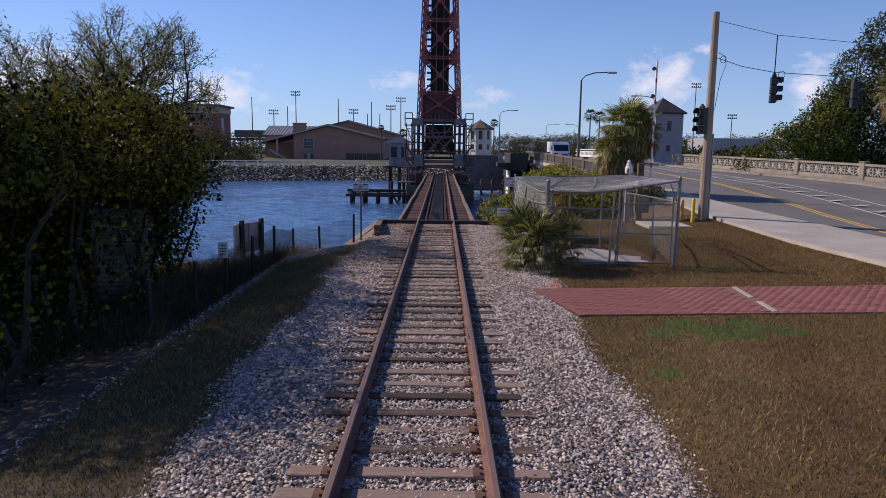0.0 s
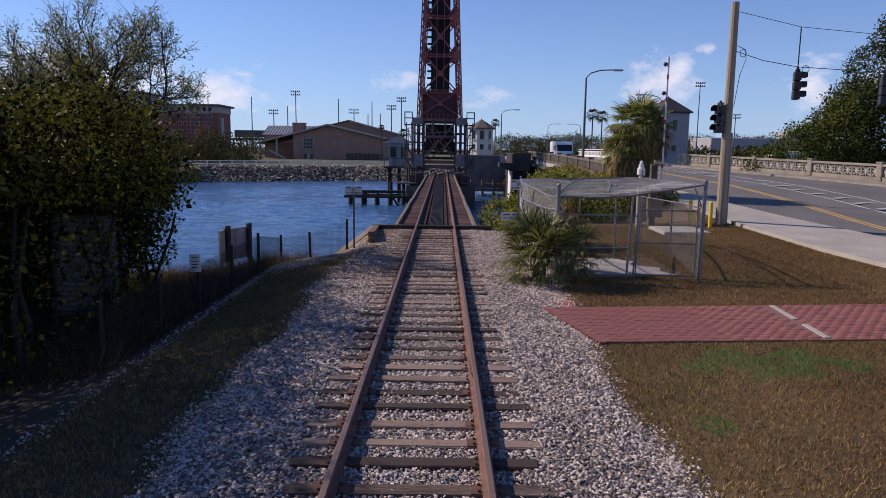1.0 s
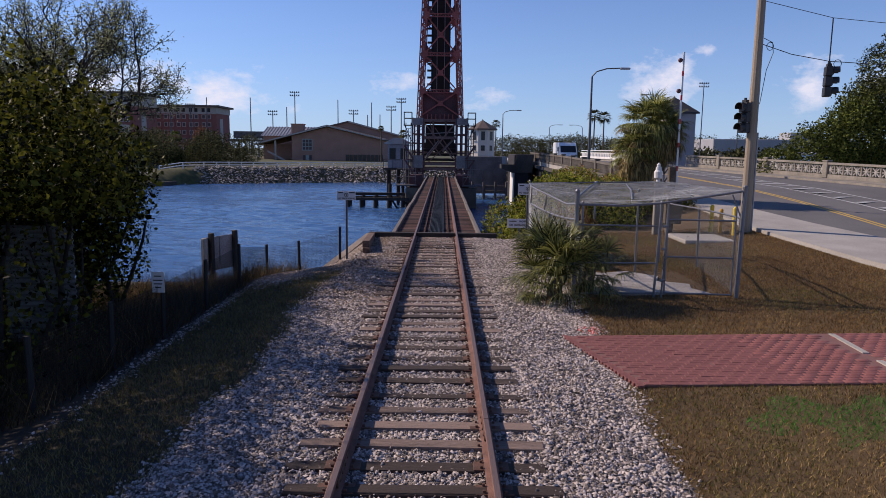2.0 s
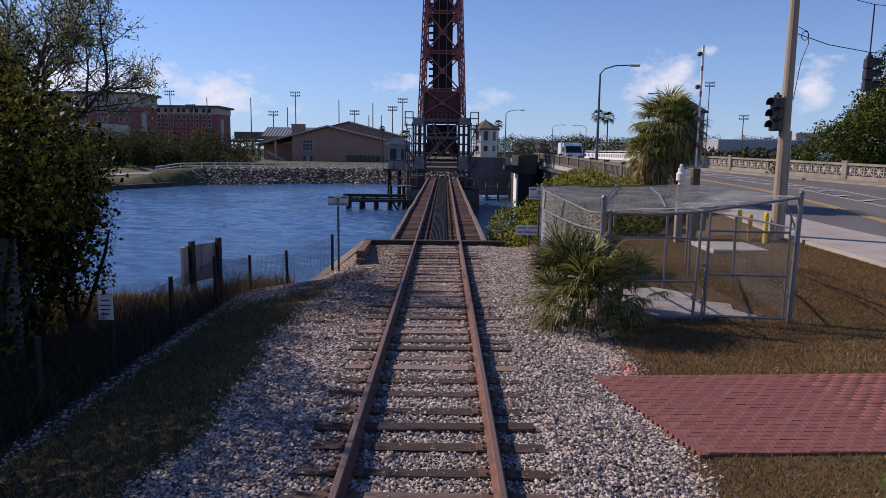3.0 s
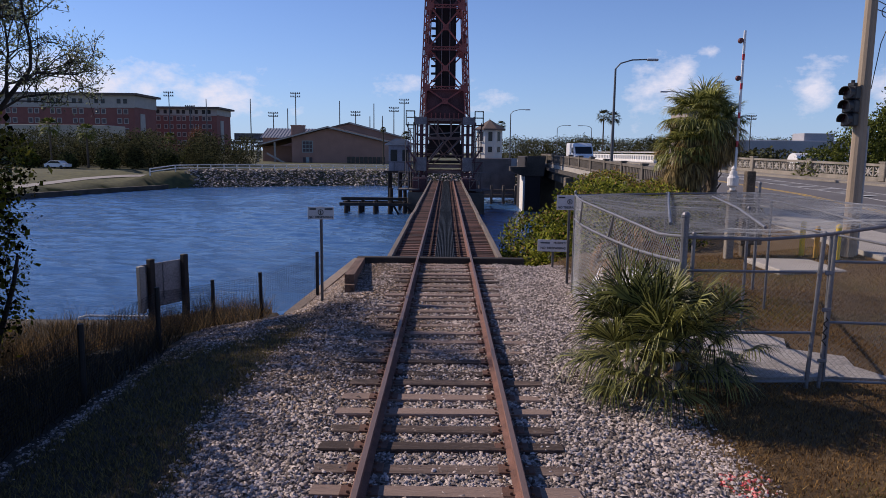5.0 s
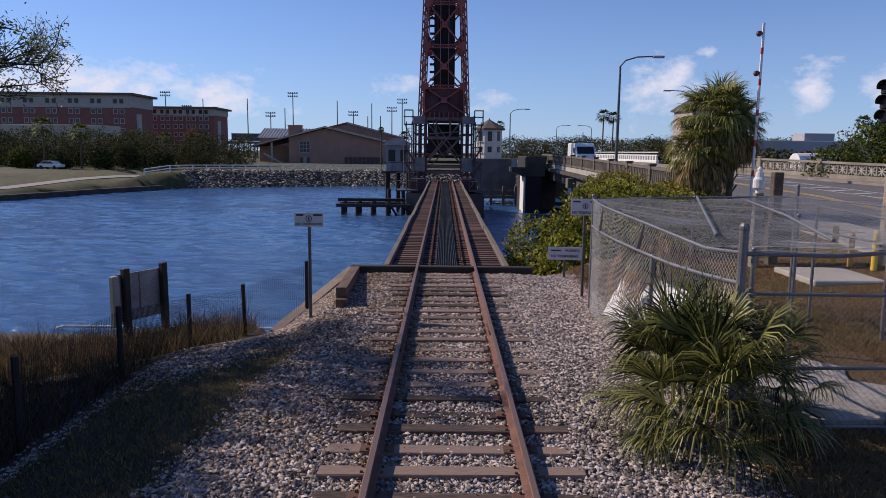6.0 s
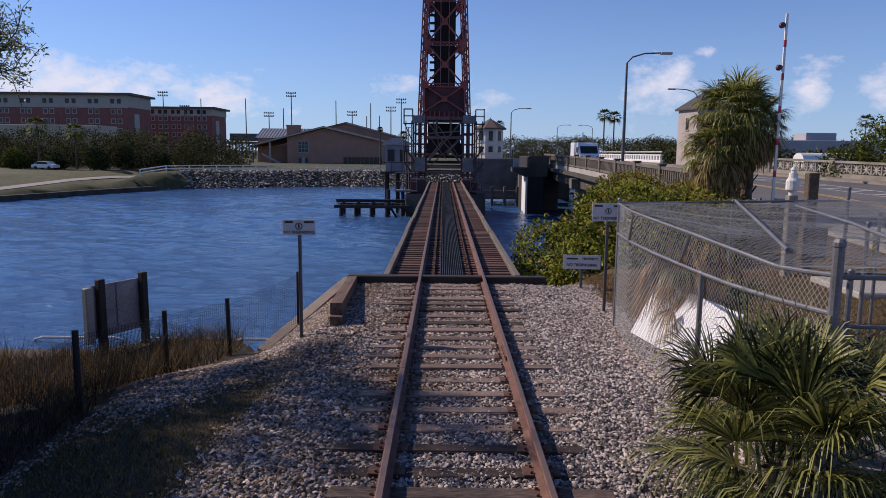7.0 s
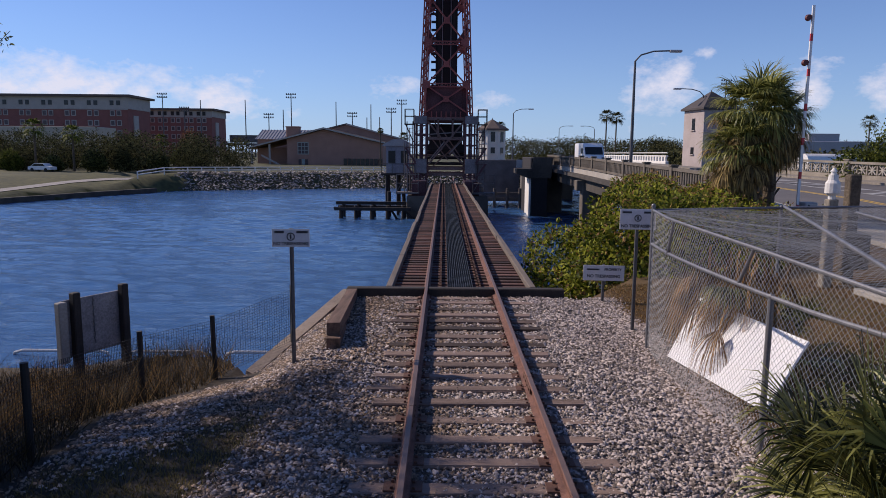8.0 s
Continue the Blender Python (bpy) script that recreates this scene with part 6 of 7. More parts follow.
# back of a large board by the seawall
board = thing("channel_board", (-7.95, 28.35, -1.4), "weathered grey plywood board on dark timber posts, seen from behind", "board", rz=radians(62))
for x in (-0.42, 0.74):
    bm = fresh()
    box(bm, (x, 0.0, 0.6), (0.17, 0.17, 1.8), bevel=0.02)
    part("post", bm, M["timber_dark"], board)
bm = fresh()
box(bm, (0.08, 0.12, 0.72), (1.5, 0.05, 1.25), bevel=0.01)
part("panel", bm, M["board_grey"], board)
bm = fresh()
box(bm, (-0.7, 0.06, 0.68), (0.2, 0.16, 1.3), bevel=0.02)
part("plank", bm, M["concrete"], board, "pale sun-bleached plank")
bm = fresh()
tube(bm, [(0.05 + 0.015 * math.sin(i * 2.0), 0.08, 1.3 - 0.06 * i) for i in range(18)], 0.012, 5)
part("chain", bm, M["galvanised"], board, "hanging chain")

# floating pipe boom near the bank
boom = thing("pipe_boom", (0, 35.5, WATER), "white pipe boom floating near the bank", "boom")
for x0, x1 in ((-14.4, -11.2), (-10.7, -8.0), (-7.5, -5.5)):
    bm = fresh()
    pipe(bm, [(x0, 0, -0.1), (x0 + 0.1, 0, 0.14), (x0 + 0.35, 0, 0.2), (x1 - 0.35, 0, 0.2), (x1 - 0.1, 0, 0.14), (x1, 0, -0.1)], 0.05, 7)
    part("pipe", bm, M["concrete_white"], boom)


# ---- pole, signals, gate ----
pole = thing("utility_pole", (11.35, 28.4, 0.35), "tall tan wooden utility pole at the kerb", "utility pole")
bm = fresh()
rod(bm, (0, 0, -0.3), (0, 0, 8.5), 0.2, 12, 0.14)
part("shaft", bm, M["pole_wood"], pole)
bm = fresh()
rod(bm, (0.24, 0.0, 0.0), (0.22, 0.0, 3.6), 0.035, 8)
part("conduit", bm, M["cabinet"], pole, "grey conduit")
bm = fresh()
tube(bm, [(0.18, 0, 6.9), (0.5, 0, 6.75), (0.55, 0, 6.4), (0.35, 0, 5.8), (0.2, 0, 4.6)], 0.012, 5)
tube(bm, [(0.42 + 0.12 * math.cos(a), 0, 6.62 + 0.14 * math.sin(a)) for a in np.linspace(0, 6.283, 13)], 0.012, 5)
part("cable_loop", bm, M["signal_black"], pole)


def signal_head(loc, label, rz=0.0):
    t = thing("traffic_signal", loc, label, "traffic signal", group="traffic signals", rz=rz)
    for k in range(3):
        bm = fresh()
        box(bm, (0, 0, -0.2 - 0.36 * k), (0.36, 0.26, 0.35), bevel=0.03)
        sec = part("section", bm, M["signal_black"], t)
        bm = fresh()
        bmesh.ops.create_cone(bm, cap_ends=True, segments=16, radius1=0.14, radius2=0.14, depth=0.03, matrix=Matrix.Translation((0, -0.14, -0.2 - 0.36 * k)) @ Matrix.Rotation(radians(90), 4, "X"))
        part("lens", bm, M["lens_dark"], sec)
        bm = fresh()
        for i in range(9):
            a0, a1 = radians(-20 + i * 24.4), radians(-20 + (i + 1) * 24.4)
            m = (a0 + a1) / 2
            box(bm, (0.16 * math.cos(m), -0.24, -0.2 - 0.36 * k + 0.16 * math.sin(m)), (0.012, 0.22, 0.075), Matrix.Rotation(-m, 3, "Y"))
        part("visor", bm, M["signal_black"], sec)
    bm = fresh()
    box(bm, (0, 0, 0.02), (0.2, 0.16, 0.1), bevel=0.02)
    rod(bm, (0, 0, 0.05), (0, 0, 0.14), 0.05, 8)
    part("cap", bm, M["signal_black"], t)
    return t


for x, y in ((14.0, 28.55), (17.5, 28.7)):
    signal_head((x, y, 6.35 - (0.15 if x > 15 else 0)), "black three-lamp traffic signal hanging from a span wire", radians(72))
    bm = fresh()
    rod(bm, (x, y, 6.45 - (0.15 if x > 15 else 0)), (x, y, 8.0 - (0.2 if x > 15 else 0)), 0.022, 6)
    tagged(new("signal_hanger", bm_mesh("signal_hanger", bm, M["signal_black"])), "thin steel hanger rod above a traffic signal", "hanger")
signal_head((11.02, 28.35, 5.03), "black traffic signal strapped to the side of the pole", radians(-60))
bm = fresh()
tube(bm, [(11.3, 28.4, 8.55), (14.0, 28.55, 8.0), (17.5, 28.7, 7.75), (24, 28.9, 7.9), (32, 29.1, 8.6)], 0.011, 5)
tagged(new("span_wire", bm_mesh("span_wire", bm, M["signal_black"])), "thin steel span wire over the road", "cable")
bm = fresh()
tube(bm, [(11.3, 28.4, 7.1), (12.6, 28.5, 6.72), (14.0, 28.55, 6.5), (17.5, 28.7, 6.35), (24, 28.9, 6.5), (32, 29.1, 7.1)], 0.014, 5)
tube(bm, [(14.3 + 0.14 * math.cos(a), 28.55, 6.42 + 0.14 * math.sin(a)) for a in np.linspace(0, 6.283, 13)], 0.012, 5)
tagged(new("signal_cable", bm_mesh("signal_cable", bm, M["signal_black"])), "black signal cable slung between poles", "cable")
pole2 = thing("utility_pole", (32.2, 29.1, 0.4), "wooden pole holding the far end of the span wires", "utility pole")
bm = fresh()
rod(bm, (0, 0, -0.3), (0, 0, 9.0), 0.2, 12, 0.14)
part("shaft", bm, M["pole_wood"], pole2)

for x, y, m, hgt, r in ((10.75, 27.9, "bollard", 0.95, 0.075), (10.35, 29.0, "bollard", 0.95, 0.075), (10.5, 28.5, "orange", 0.85, 0.07)):
    bm = fresh()
    g = gz(x, y)
    rod(bm, (x, y, g - 0.2), (x, y, g + hgt), r, 14)
    bmesh.ops.create_uvsphere(bm, u_segments=14, v_segments=6, radius=r, matrix=Matrix.Translation((x, y, g + hgt)))
    tagged(new("bollard", bm_mesh("bollard", bm, M[m])), "yellow painted steel bollard beside the pole" if m == "bollard" else "faded orange post between two bollards", "bollard", group="bollards")

gate_arm = thing("barrier_gate", (11.75, 37.4, gz(12.2, 37.4) - 0.5), "raised red and white traffic gate arm with lamps", "barrier gate")
bm = fresh()
box(bm, (0.35, 0, 0.55), (0.45, 0.5, 1.4), bevel=0.03)
part("housing", bm, M["cabinet"], gate_arm, "grey gate machine housing")
bm = fresh()
box(bm, (-0.75, 0.1, 0.35), (1.2, 0.6, 0.75), bevel=0.03)
part("cabinet", bm, M["cabinet"], gate_arm)
z = 0.9
for k in range(12):
    bm = fresh()
    ln = 0.90 if k % 2 else 0.24
    box(bm, (0.004 * z, 0, z + ln / 2), (0.085, 0.06, ln))
    part("arm_segment", bm, M["barrier_white" if k % 2 else "barrier_red"], gate_arm)
    z += ln
for z in (5.9, 7.35):
    bm = fresh()
    bmesh.ops.create_cone(bm, cap_ends=True, segments=12, radius1=0.11, radius2=0.09, depth=0.12, matrix=Matrix.Translation((-0.12, -0.02, z)) @ Matrix.Rotation(radians(90), 4, "X"))
    box(bm, (-0.02, 0, z), (0.16, 0.05, 0.06))
    part("lamp", bm, M["lamp_red"], gate_arm)

bell = thing("bell_post", (8.5, 29.3, gz(8.5, 29.3)), "white bell-shaped fixture on a brown timber post", "post")
bm = fresh()
box(bm, (-0.15, 0, 0.95), (0.22, 0.22, 2.1), bevel=0.02)
part("post", bm, M["concrete_old"], bell)
bm = fresh()
for z0, z1, r0, r1 in ((2.0, 2.1, 0.08, 0.08), (2.1, 2.14, 0.12, 0.16), (2.14, 2.36, 0.16, 0.16), (2.36, 2.43, 0.16, 0.11), (2.43, 2.55, 0.11, 0.1), (2.55, 2.62, 0.065, 0.06), (2.62, 2.7, 0.08, 0.025)):
    rod(bm, (-0.15, 0, z0), (-0.15, 0, z1), r0, 14, r1)
part("fixture", bm, M["concrete_white"], bell)
bm = fresh()
box(bm, (0.42, 0.2, 1.2), (0.26, 0.24, 2.7), bevel=0.02)
box(bm, (0.5, 0.1, 0.8), (0.6, 0.3, 0.8), bevel=0.02)
part("timber", bm, M["palm_bark"], bell, "brown timber upright")


def street_lamp(x, y, z, h, arm, label="dark steel street lamp with a curved arm"):
    t = thing("street_lamp", (x, y, z), label, "street lamp", group="street lamps")
    bm = fresh()
    rod(bm, (0, 0, -0.2), (0, 0, h - 0.4), 0.13, 10, 0.07)
    part("pole", bm, M["steel_pole"], t)
    bm = fresh()
    tube(bm, [(0, 0, h - 0.4), (arm * 0.15, 0, h), (arm * 0.5, 0, h + 0.25), (arm, 0, h + 0.3)], 0.05, 6)
    part("arm", bm, M["steel_pole"], t)
    bm = fresh()
    box(bm, (arm * 1.12, 0, h + 0.27), (abs(arm) * 0.34, 0.3, 0.16), bevel=0.04)
    part("head", bm, M["cabinet"], t)


street_lamp(12.4, 61.3, 1.6, 8.1, 2.4)
street_lamp(28.4, 92.0, 1.9, 8.2, -2.6)
street_lamp(10.2, 121.0, 1.2, 8.4, 2.4)
street_lamp(27.5, 183.0, 0.0, 9.6, 2.6)
street_lamp(35.0, 178.0, 0.0, 9.4, -2.6)

# ---- van ----
van = thing("van", (14.7, 86.0, float(road_rise(84.0))), "white cargo van with a dark windscreen on the road bridge", "van")
bm = fresh()
prism(bm, ((-2.7, 0.45), (-2.75, 0.95), (-2.5, 1.25), (-1.9, 2.1), (-1.5, 2.45), (2.7, 2.5), (2.75, 0.45)), "x", -1.0, 1.0)
bmesh.ops.bevel(bm, geom=bm.edges[:], offset=0.06, segments=2, affect="EDGES")
part("body", bm, M["car_white"], van)
bm = fresh()
prism(bm, ((-2.46, 1.34), (-1.96, 2.08), (-1.9, 2.02), (-2.4, 1.28)), "x", -0.88, 0.88)
part("windscreen", bm, M["glass_dark"], van)
bm = fresh()
box(bm, (0, -2.76, 0.72), (1.5, 0.05, 0.34), bevel=0.02)
part("grille", bm, M["glass_dark"], van)
for sx in (-1, 1):
    bm = fresh()
    box(bm, (sx * 0.82, -2.72, 0.98), (0.26, 0.08, 0.2), bevel=0.02)
    part("headlight", bm, M["galvanised"], van)
    bm = fresh()
    box(bm, (sx * 1.01, -1.2, 1.7), (0.03, 1.0, 0.55), bevel=0.01)
    part("window", bm, M["glass_dark"], van)
    for yy in (-1.7, 1.7):
        bm = fresh()
        rod(bm, (sx * 0.78, yy, 0.36), (sx * 1.0, yy, 0.36), 0.36, 18)
        wh = part("wheel", bm, M["tyre"], van)
        bm = fresh()
        rod(bm, (sx * 0.99, yy, 0.36), (sx * 1.015, yy, 0.36), 0.2, 12)
        part("rim", bm, M["galvanised"], wh)

# ---- far bank ----
def rip_z(x, y):
    fb = far_bank(x)
    d = y - fb
    ok = (d > 0.3) & (d < 7.5)
    return np.where(ok, ground_z(x, y) + 0.12 + rng.normal(size=len(x)) * 0.12, np.nan)


stones(46000, -46.5, 20, 124, 160, 0.15, rip_z, "riprap", (M["riprap"],), "grey riprap boulders along the far river bank")
railing = thing("riverwalk_railing", (0, 0, 0), "pale metal railing along the far riverwalk", "railing")
rp = fresh()
box(rp, (0, 0, 0.55), (0.16, 0.16, 1.2))
rp_me = bm_mesh("post", rp, M["concrete_white"])
rx = np.arange(-50, -8, 2.1)
for a, b in zip(rx[:-1], rx[1:]):
    ya, yb = float(far_bank(a)) + 8.6, float(far_bank(b)) + 8.6
    part("post", rp_me, None, railing, at=(a, ya, gz(a, ya)))
    bm = fresh()
    for h in (0.6, 1.1):
        beam(bm, (a, ya, gz(a, ya) + h), (b, yb, gz(b, yb) + h), 0.15, 0.15)
    part("rail", bm, M["concrete_white"], railing)
bm = fresh()
prev = None
walk_y = np.linspace(84, 137.5, 40)
for y in walk_y:
    x = float(lerp_table(y, (84, 93, 103, 112, 119, 127, 132, 138), (-68, -62.5, -58.2, -57.3, -56.6, -54.6, -52.6, -49.6)))
    cur = [bm.verts.new((x, y, gz(x, y) + 0.06)), bm.verts.new((x - 1.5, y + 0.5, gz(x - 1.5, y + 0.5) + 0.06))]
    if prev:
        bm.faces.new((prev[0], cur[0], cur[1], prev[1]))
    prev = cur
tagged(new("riverwalk", bm_mesh("riverwalk", bm, M["concrete"])), "pale riverside footpath on the far bank", "path", kind="structure")


def window_grid(parent, xs, zs, w, h, y, mat):
    g = fresh()
    box(g, (0, 0, 0), (w, 0.24, h))
    me = bm_mesh("window", g, mat)
    for x in xs:
        for z in zs:
            part("window", me, None, parent, at=(x, y, z))


hall = thing("school_hall", (-32.5, 220, -1.0), "wide brown brick hall with a low gabled roof", "building")
bm = fresh()
prism(bm, ((-14.4, -1), (14, -1), (14, 6.8), (-3.3, 10.7), (-14.4, 7.8)), "y", 0, 24)
part("wall", bm, M["brick_school"], hall)
bm = fresh()
prism(bm, ((-6, -1), (17.3, -1), (17.3, 8.7), (0, 13.1), (-6, 11.6)), "y", 24, 50)
part("rear_wall", bm, M["brick_school"], hall)
for outline, y0, y1 in (((((-26.2, 4.9), (-3.3, 10.9), (-3.3, 11.35), (-26.2, 5.3))), -1.4, 24), ((((-3.3, 10.9), (14.8, 6.8), (14.8, 7.2), (-3.3, 11.35))), -1.4, 24), ((((0, 13.15), (17.9, 8.6), (17.9, 9.0), (0, 13.6))), 23.4, 51), ((((0, 13.15), (0, 13.6), (-6.6, 11.95), (-6.6, 11.5))), 23.4, 51)):
    bm = fresh()
    prism(bm, outline, "y", y0, y1)
    part("roof", bm, M["roof_brown"], hall)
for p, q in (((-26.2, -1.5, 5.05), (-3.3, -1.5, 11.05)), ((-3.3, -1.5, 11.05), (14.8, -1.5, 6.95)), ((0, 23.3, 13.3), (17.9, 23.3, 8.75))):
    bm = fresh()
    beam(bm, p, q, 0.2, 0.4)
    part("fascia", bm, M["stone_pale"], hall, "pale roof edge")
bm = fresh()
box(bm, (-12.8, 2.2, 9.4), (3.8, 3.0, 4.0), bevel=0.08)
box(bm, (-12.8, 2.2, 11.5), (4.1, 3.3, 0.3), bevel=0.05)
part("chimney", bm, M["brick_school"], hall)
bm = fresh()
box(bm, (-19.6, 9, 2.2), (10.4, 6, 6.2))
part("porch_wall", bm, M["brick_school"], hall)
for x in (-24.6, -19.4):
    bm = fresh()
    box(bm, (x, -0.6, 1.9 + (x + 26) * 0.13), (0.5, 0.5, 5.6 + (x + 26) * 0.26))
    part("porch_post", bm, M["stone_pale"], hall, "pale porch post")
bm = fresh()
prism(bm, ((-21.5, 2.8), (-15, -0.6), (-15, -0.1), (-21.5, 3.3)), "y", -2.2, -1.6)
part("stair", bm, M["stone_pale"], hall, "pale outside stair")
bm = fresh()
box(bm, (-9.6, -0.02, 5.2), (3.3, 0.12, 3.6))
part("window_frame", bm, M["frame_green"], hall, "pale green window frame")
window_grid(hall, (-10.6, -9.6, -8.6), (4.1, 5.2, 6.3), 0.8, 0.9, -0.05, M["glass_dim"])
window_grid(hall, (-10.6, -8.6), (1.0,), 0.8, 2.0, -0.05, M["glass_dim"])
bm = fresh()
box(bm, (-9.6, -0.05, 0.9), (0.9, 0.2, 2.3))
part("door", bm, M["frame_green"], hall, "pale glazed door")
window_grid(hall, [2.9 + 1.3 * k for k in range(9)], (1.2,), 1.05, 2.2, -0.05, M["glass_dark"])
wing = thing("school_wing", (-51, 246, -1.0), "low brick wing with a pale standing-seam metal roof", "building")
bm = fresh()
box(bm, (0, 8, 3.6), (23, 16, 9.2))
part("wall", bm, M["brick_school"], wing)
bm = fresh()
prism(bm, ((-0.8, 8.2), (9, 11.6), (17, 8.2)), "x", -12.2, 12.2)
part("roof", bm, M["roof_metal"], wing)
for k in range(24):
    bm = fresh()
    beam(bm, (-12 + k * 1.04, -0.8, 8.3), (-12 + k * 1.04, 9, 11.7), 0.12, 0.16)
    part("roof_seam", bm, M["roof_metal"], wing)


def dorm(loc, w, floors, fh, top, label, step, rz=0.0):
    t = thing("apartment_block", loc, label, "building", rz=rz)
    h = floors * fh
    bm = fresh()
    box(bm, (-w / 2, 12, h / 2), (w, 24, h))
    part("wall", bm, M["brick_dorm"], t, "dark red brick wall")
    bm = fresh()
    box(bm, (-w / 2, 12, h + top / 2), (w + 0.6, 24.6, top))
    part("top_floor", bm, M["stone_pale"], t, "pale rendered top floor")
    bm = fresh()
    box(bm, (-w / 2, 12, h + top + 0.5), (w + 4, 28, 1.0))
    part("roof", bm, M["roof_brown"], t)
    xs = []
    x = -4.0
    while x > -w + 4:
        xs += [x, x - 3.0]
        x -= step
    window_grid(t, xs, [fh * (k + 0.55) for k in range(floors)], 2.2, 2.5, -0.02, M["stone_pale"])
    window_grid(t, xs, [fh * (k + 0.55) for k in range(floors)], 1.5, 1.9, -0.1, M["glass_dim"])
    window_grid(t, xs, [h + top * 0.5], 1.7, 2.1, -0.35, M["glass_dark"])
    bm = fresh()
    box(bm, (-w / 2, -0.12, h - 0.2), (w + 0.2, 0.3, 0.35))
    part("string_course", bm, M["stone_pale"], t)
    bm = fresh()
    box(bm, (0.1, 8, h * 0.45), (0.6, 5, h * 0.85))
    part("bay", bm, M["stone_pale"], t)


dorm((-145.5, 335, 0), 130, 5, 4.4, 5.4, "long red brick apartment block with a pale top floor", 10.4)
dorm((-126, 392, 0), 46, 5, 4.3, 3.4, "red brick apartment block farther off", 7.0)
bm = fresh()
box(bm, (-104, 390, 7), (28, 10, 1.2))
for i in range(8):
    box(bm, (-116 + i * 3.6, 388, 3.5), (0.6, 0.6, 7))
box(bm, (-104, 396, 10), (26, 6, 4))
tagged(new("grandstand", bm_mesh("grandstand", bm, M["bridge_grey"])), "grey steel stadium stand behind the buildings", "grandstand")
bm = fresh()
box(bm, (-113, 205, 3.6), (40, 12, 11.4), bevel=0.1)
tagged(new("low_building", bm_mesh("low_building", bm, M["stucco_beige"])), "low pale building half hidden by trees", "building")


def light_mast(x, y, h, lamps):
    k = y / 300
    t = thing("light_mast", (x, y, -0.9), "tall sports field light mast" if lamps else "tall thin steel mast by the sports field", "light mast", group="light masts")
    bm = fresh()
    rod(bm, (0, 0, 0), (0, 0, h), 0.27 * k, 8, 0.17 * k)
    part("mast", bm, M["steel_pole"], t)
    if lamps:
        for j in range(2):
            bm = fresh()
            beam(bm, (-2.0 * k, 0, h - (0.4 + j * 1.3) * k), (2.0 * k, 0, h - (0.4 + j * 1.3) * k), 0.2 * k, 0.2 * k)
            arm = part("crossarm", bm, M["steel_pole"], t)
            for i in range(5):
                bm = fresh()
                box(bm, ((-1.8 + i * 0.9) * k, -0.3 * k, h - (0.1 + j * 1.3) * k), (0.42 * k, 0.4 * k, 0.5 * k), bevel=0.05 * k)
                part("floodlight", bm, M["steel_pole"], arm)


for px, py, dist, lamps in ((304, 170, 300, 1), (341, 193, 330, 1), (369, 181, 300, 0), (446, 180, 280, 0), (486, 203, 300, 1), (525, 169, 270, 1), (602, 182, 280, 0), (630, 200, 300, 1), (662, 186, 270, 0), (677, 207, 280, 0), (697, 192, 270, 1), (715, 178, 270, 1), (655, 208, 290, 0), (511, 196, 300, 0), (1270, 140, 146, 1), (1325, 199, 209, 1)):
    light_mast((px - 788) / 1206 * dist - 0.4, 13.8 + dist, 4.0 + (268 - py) / 1206 * dist, lamps)


def tree_mass(name, clumps, n, size, mat, label, category="trees"):
    ob = new(name, leaf_mesh(name, shell_points(clumps, n, 0.65), size, mat, 0.7))
    return tagged(ob, label, category, kind="stuff")


cl = []
for i in range(90):
    x = rng.uniform(18, 150)
    cl.append((x, 262 + rng.uniform(-12, 30), 3.3 + rng.normal() * 0.7, 6.5, 5, 5.2 + rng.normal() * 0.5))
tree_mass("far_woods", cl, 110000, 0.45, M["leaf_far"], "dark green band of far trees beyond the road bridge")
cl = []
for i in range(230):
    x = rng.uniform(-150, -47)
    y = rng.uniform(141, 176) + (0 if x < -54 else 6)
    h = rng.uniform(1.6, 4.2)
    w = rng.uniform(2.0, 3.8)
    cl.append((x, y, -0.9 + h, w, w, h))
tree_mass("far_shrubs", cl, 150000, 0.33, M["leaf_far"], "mixed green shrubs and small trees on the far bank")
for x, y, w, h, mat, label in ((-60.5, 178, 2.2, 4.6, "leaf_autumn", "rust-red autumn tree on the far bank"), (-62.0, 160, 2.6, 1.7, "leaf_row", "yellow-green shrub on the far bank"), (-57.5, 165, 2.2, 2.2, "leaf_row", "light green shrub near the school hall"), (-78, 138, 1.7, 1.9, "leaf_row", "yellow-green small tree on the far bank"), (-70.5, 138, 1.5, 1.5, "leaf_dark", "dark low shrub among palms on the far bank"), (-63.5, 139, 1.9, 2.1, "leaf_dark", "dark rounded shrub on the far bank"), (-59.5, 141, 1.6, 2.6, "leaf_far", "grey-green small tree on the far bank"), (-55.0, 146, 1.9, 2.0, "leaf_dark", "dark shrub near the riverwalk")):
    bush("far_tree", (x, y, gz(x, y)), [(0, 0, h, w, w, h), (w * 0.5, 0.4, h * 0.7, w * 0.7, w * 0.7, h * 0.7), (-w * 0.5, -0.3, h * 0.75, w * 0.65, w * 0.7, h * 0.6)], 5000, 0.32, M[mat], label, "tree", 3)
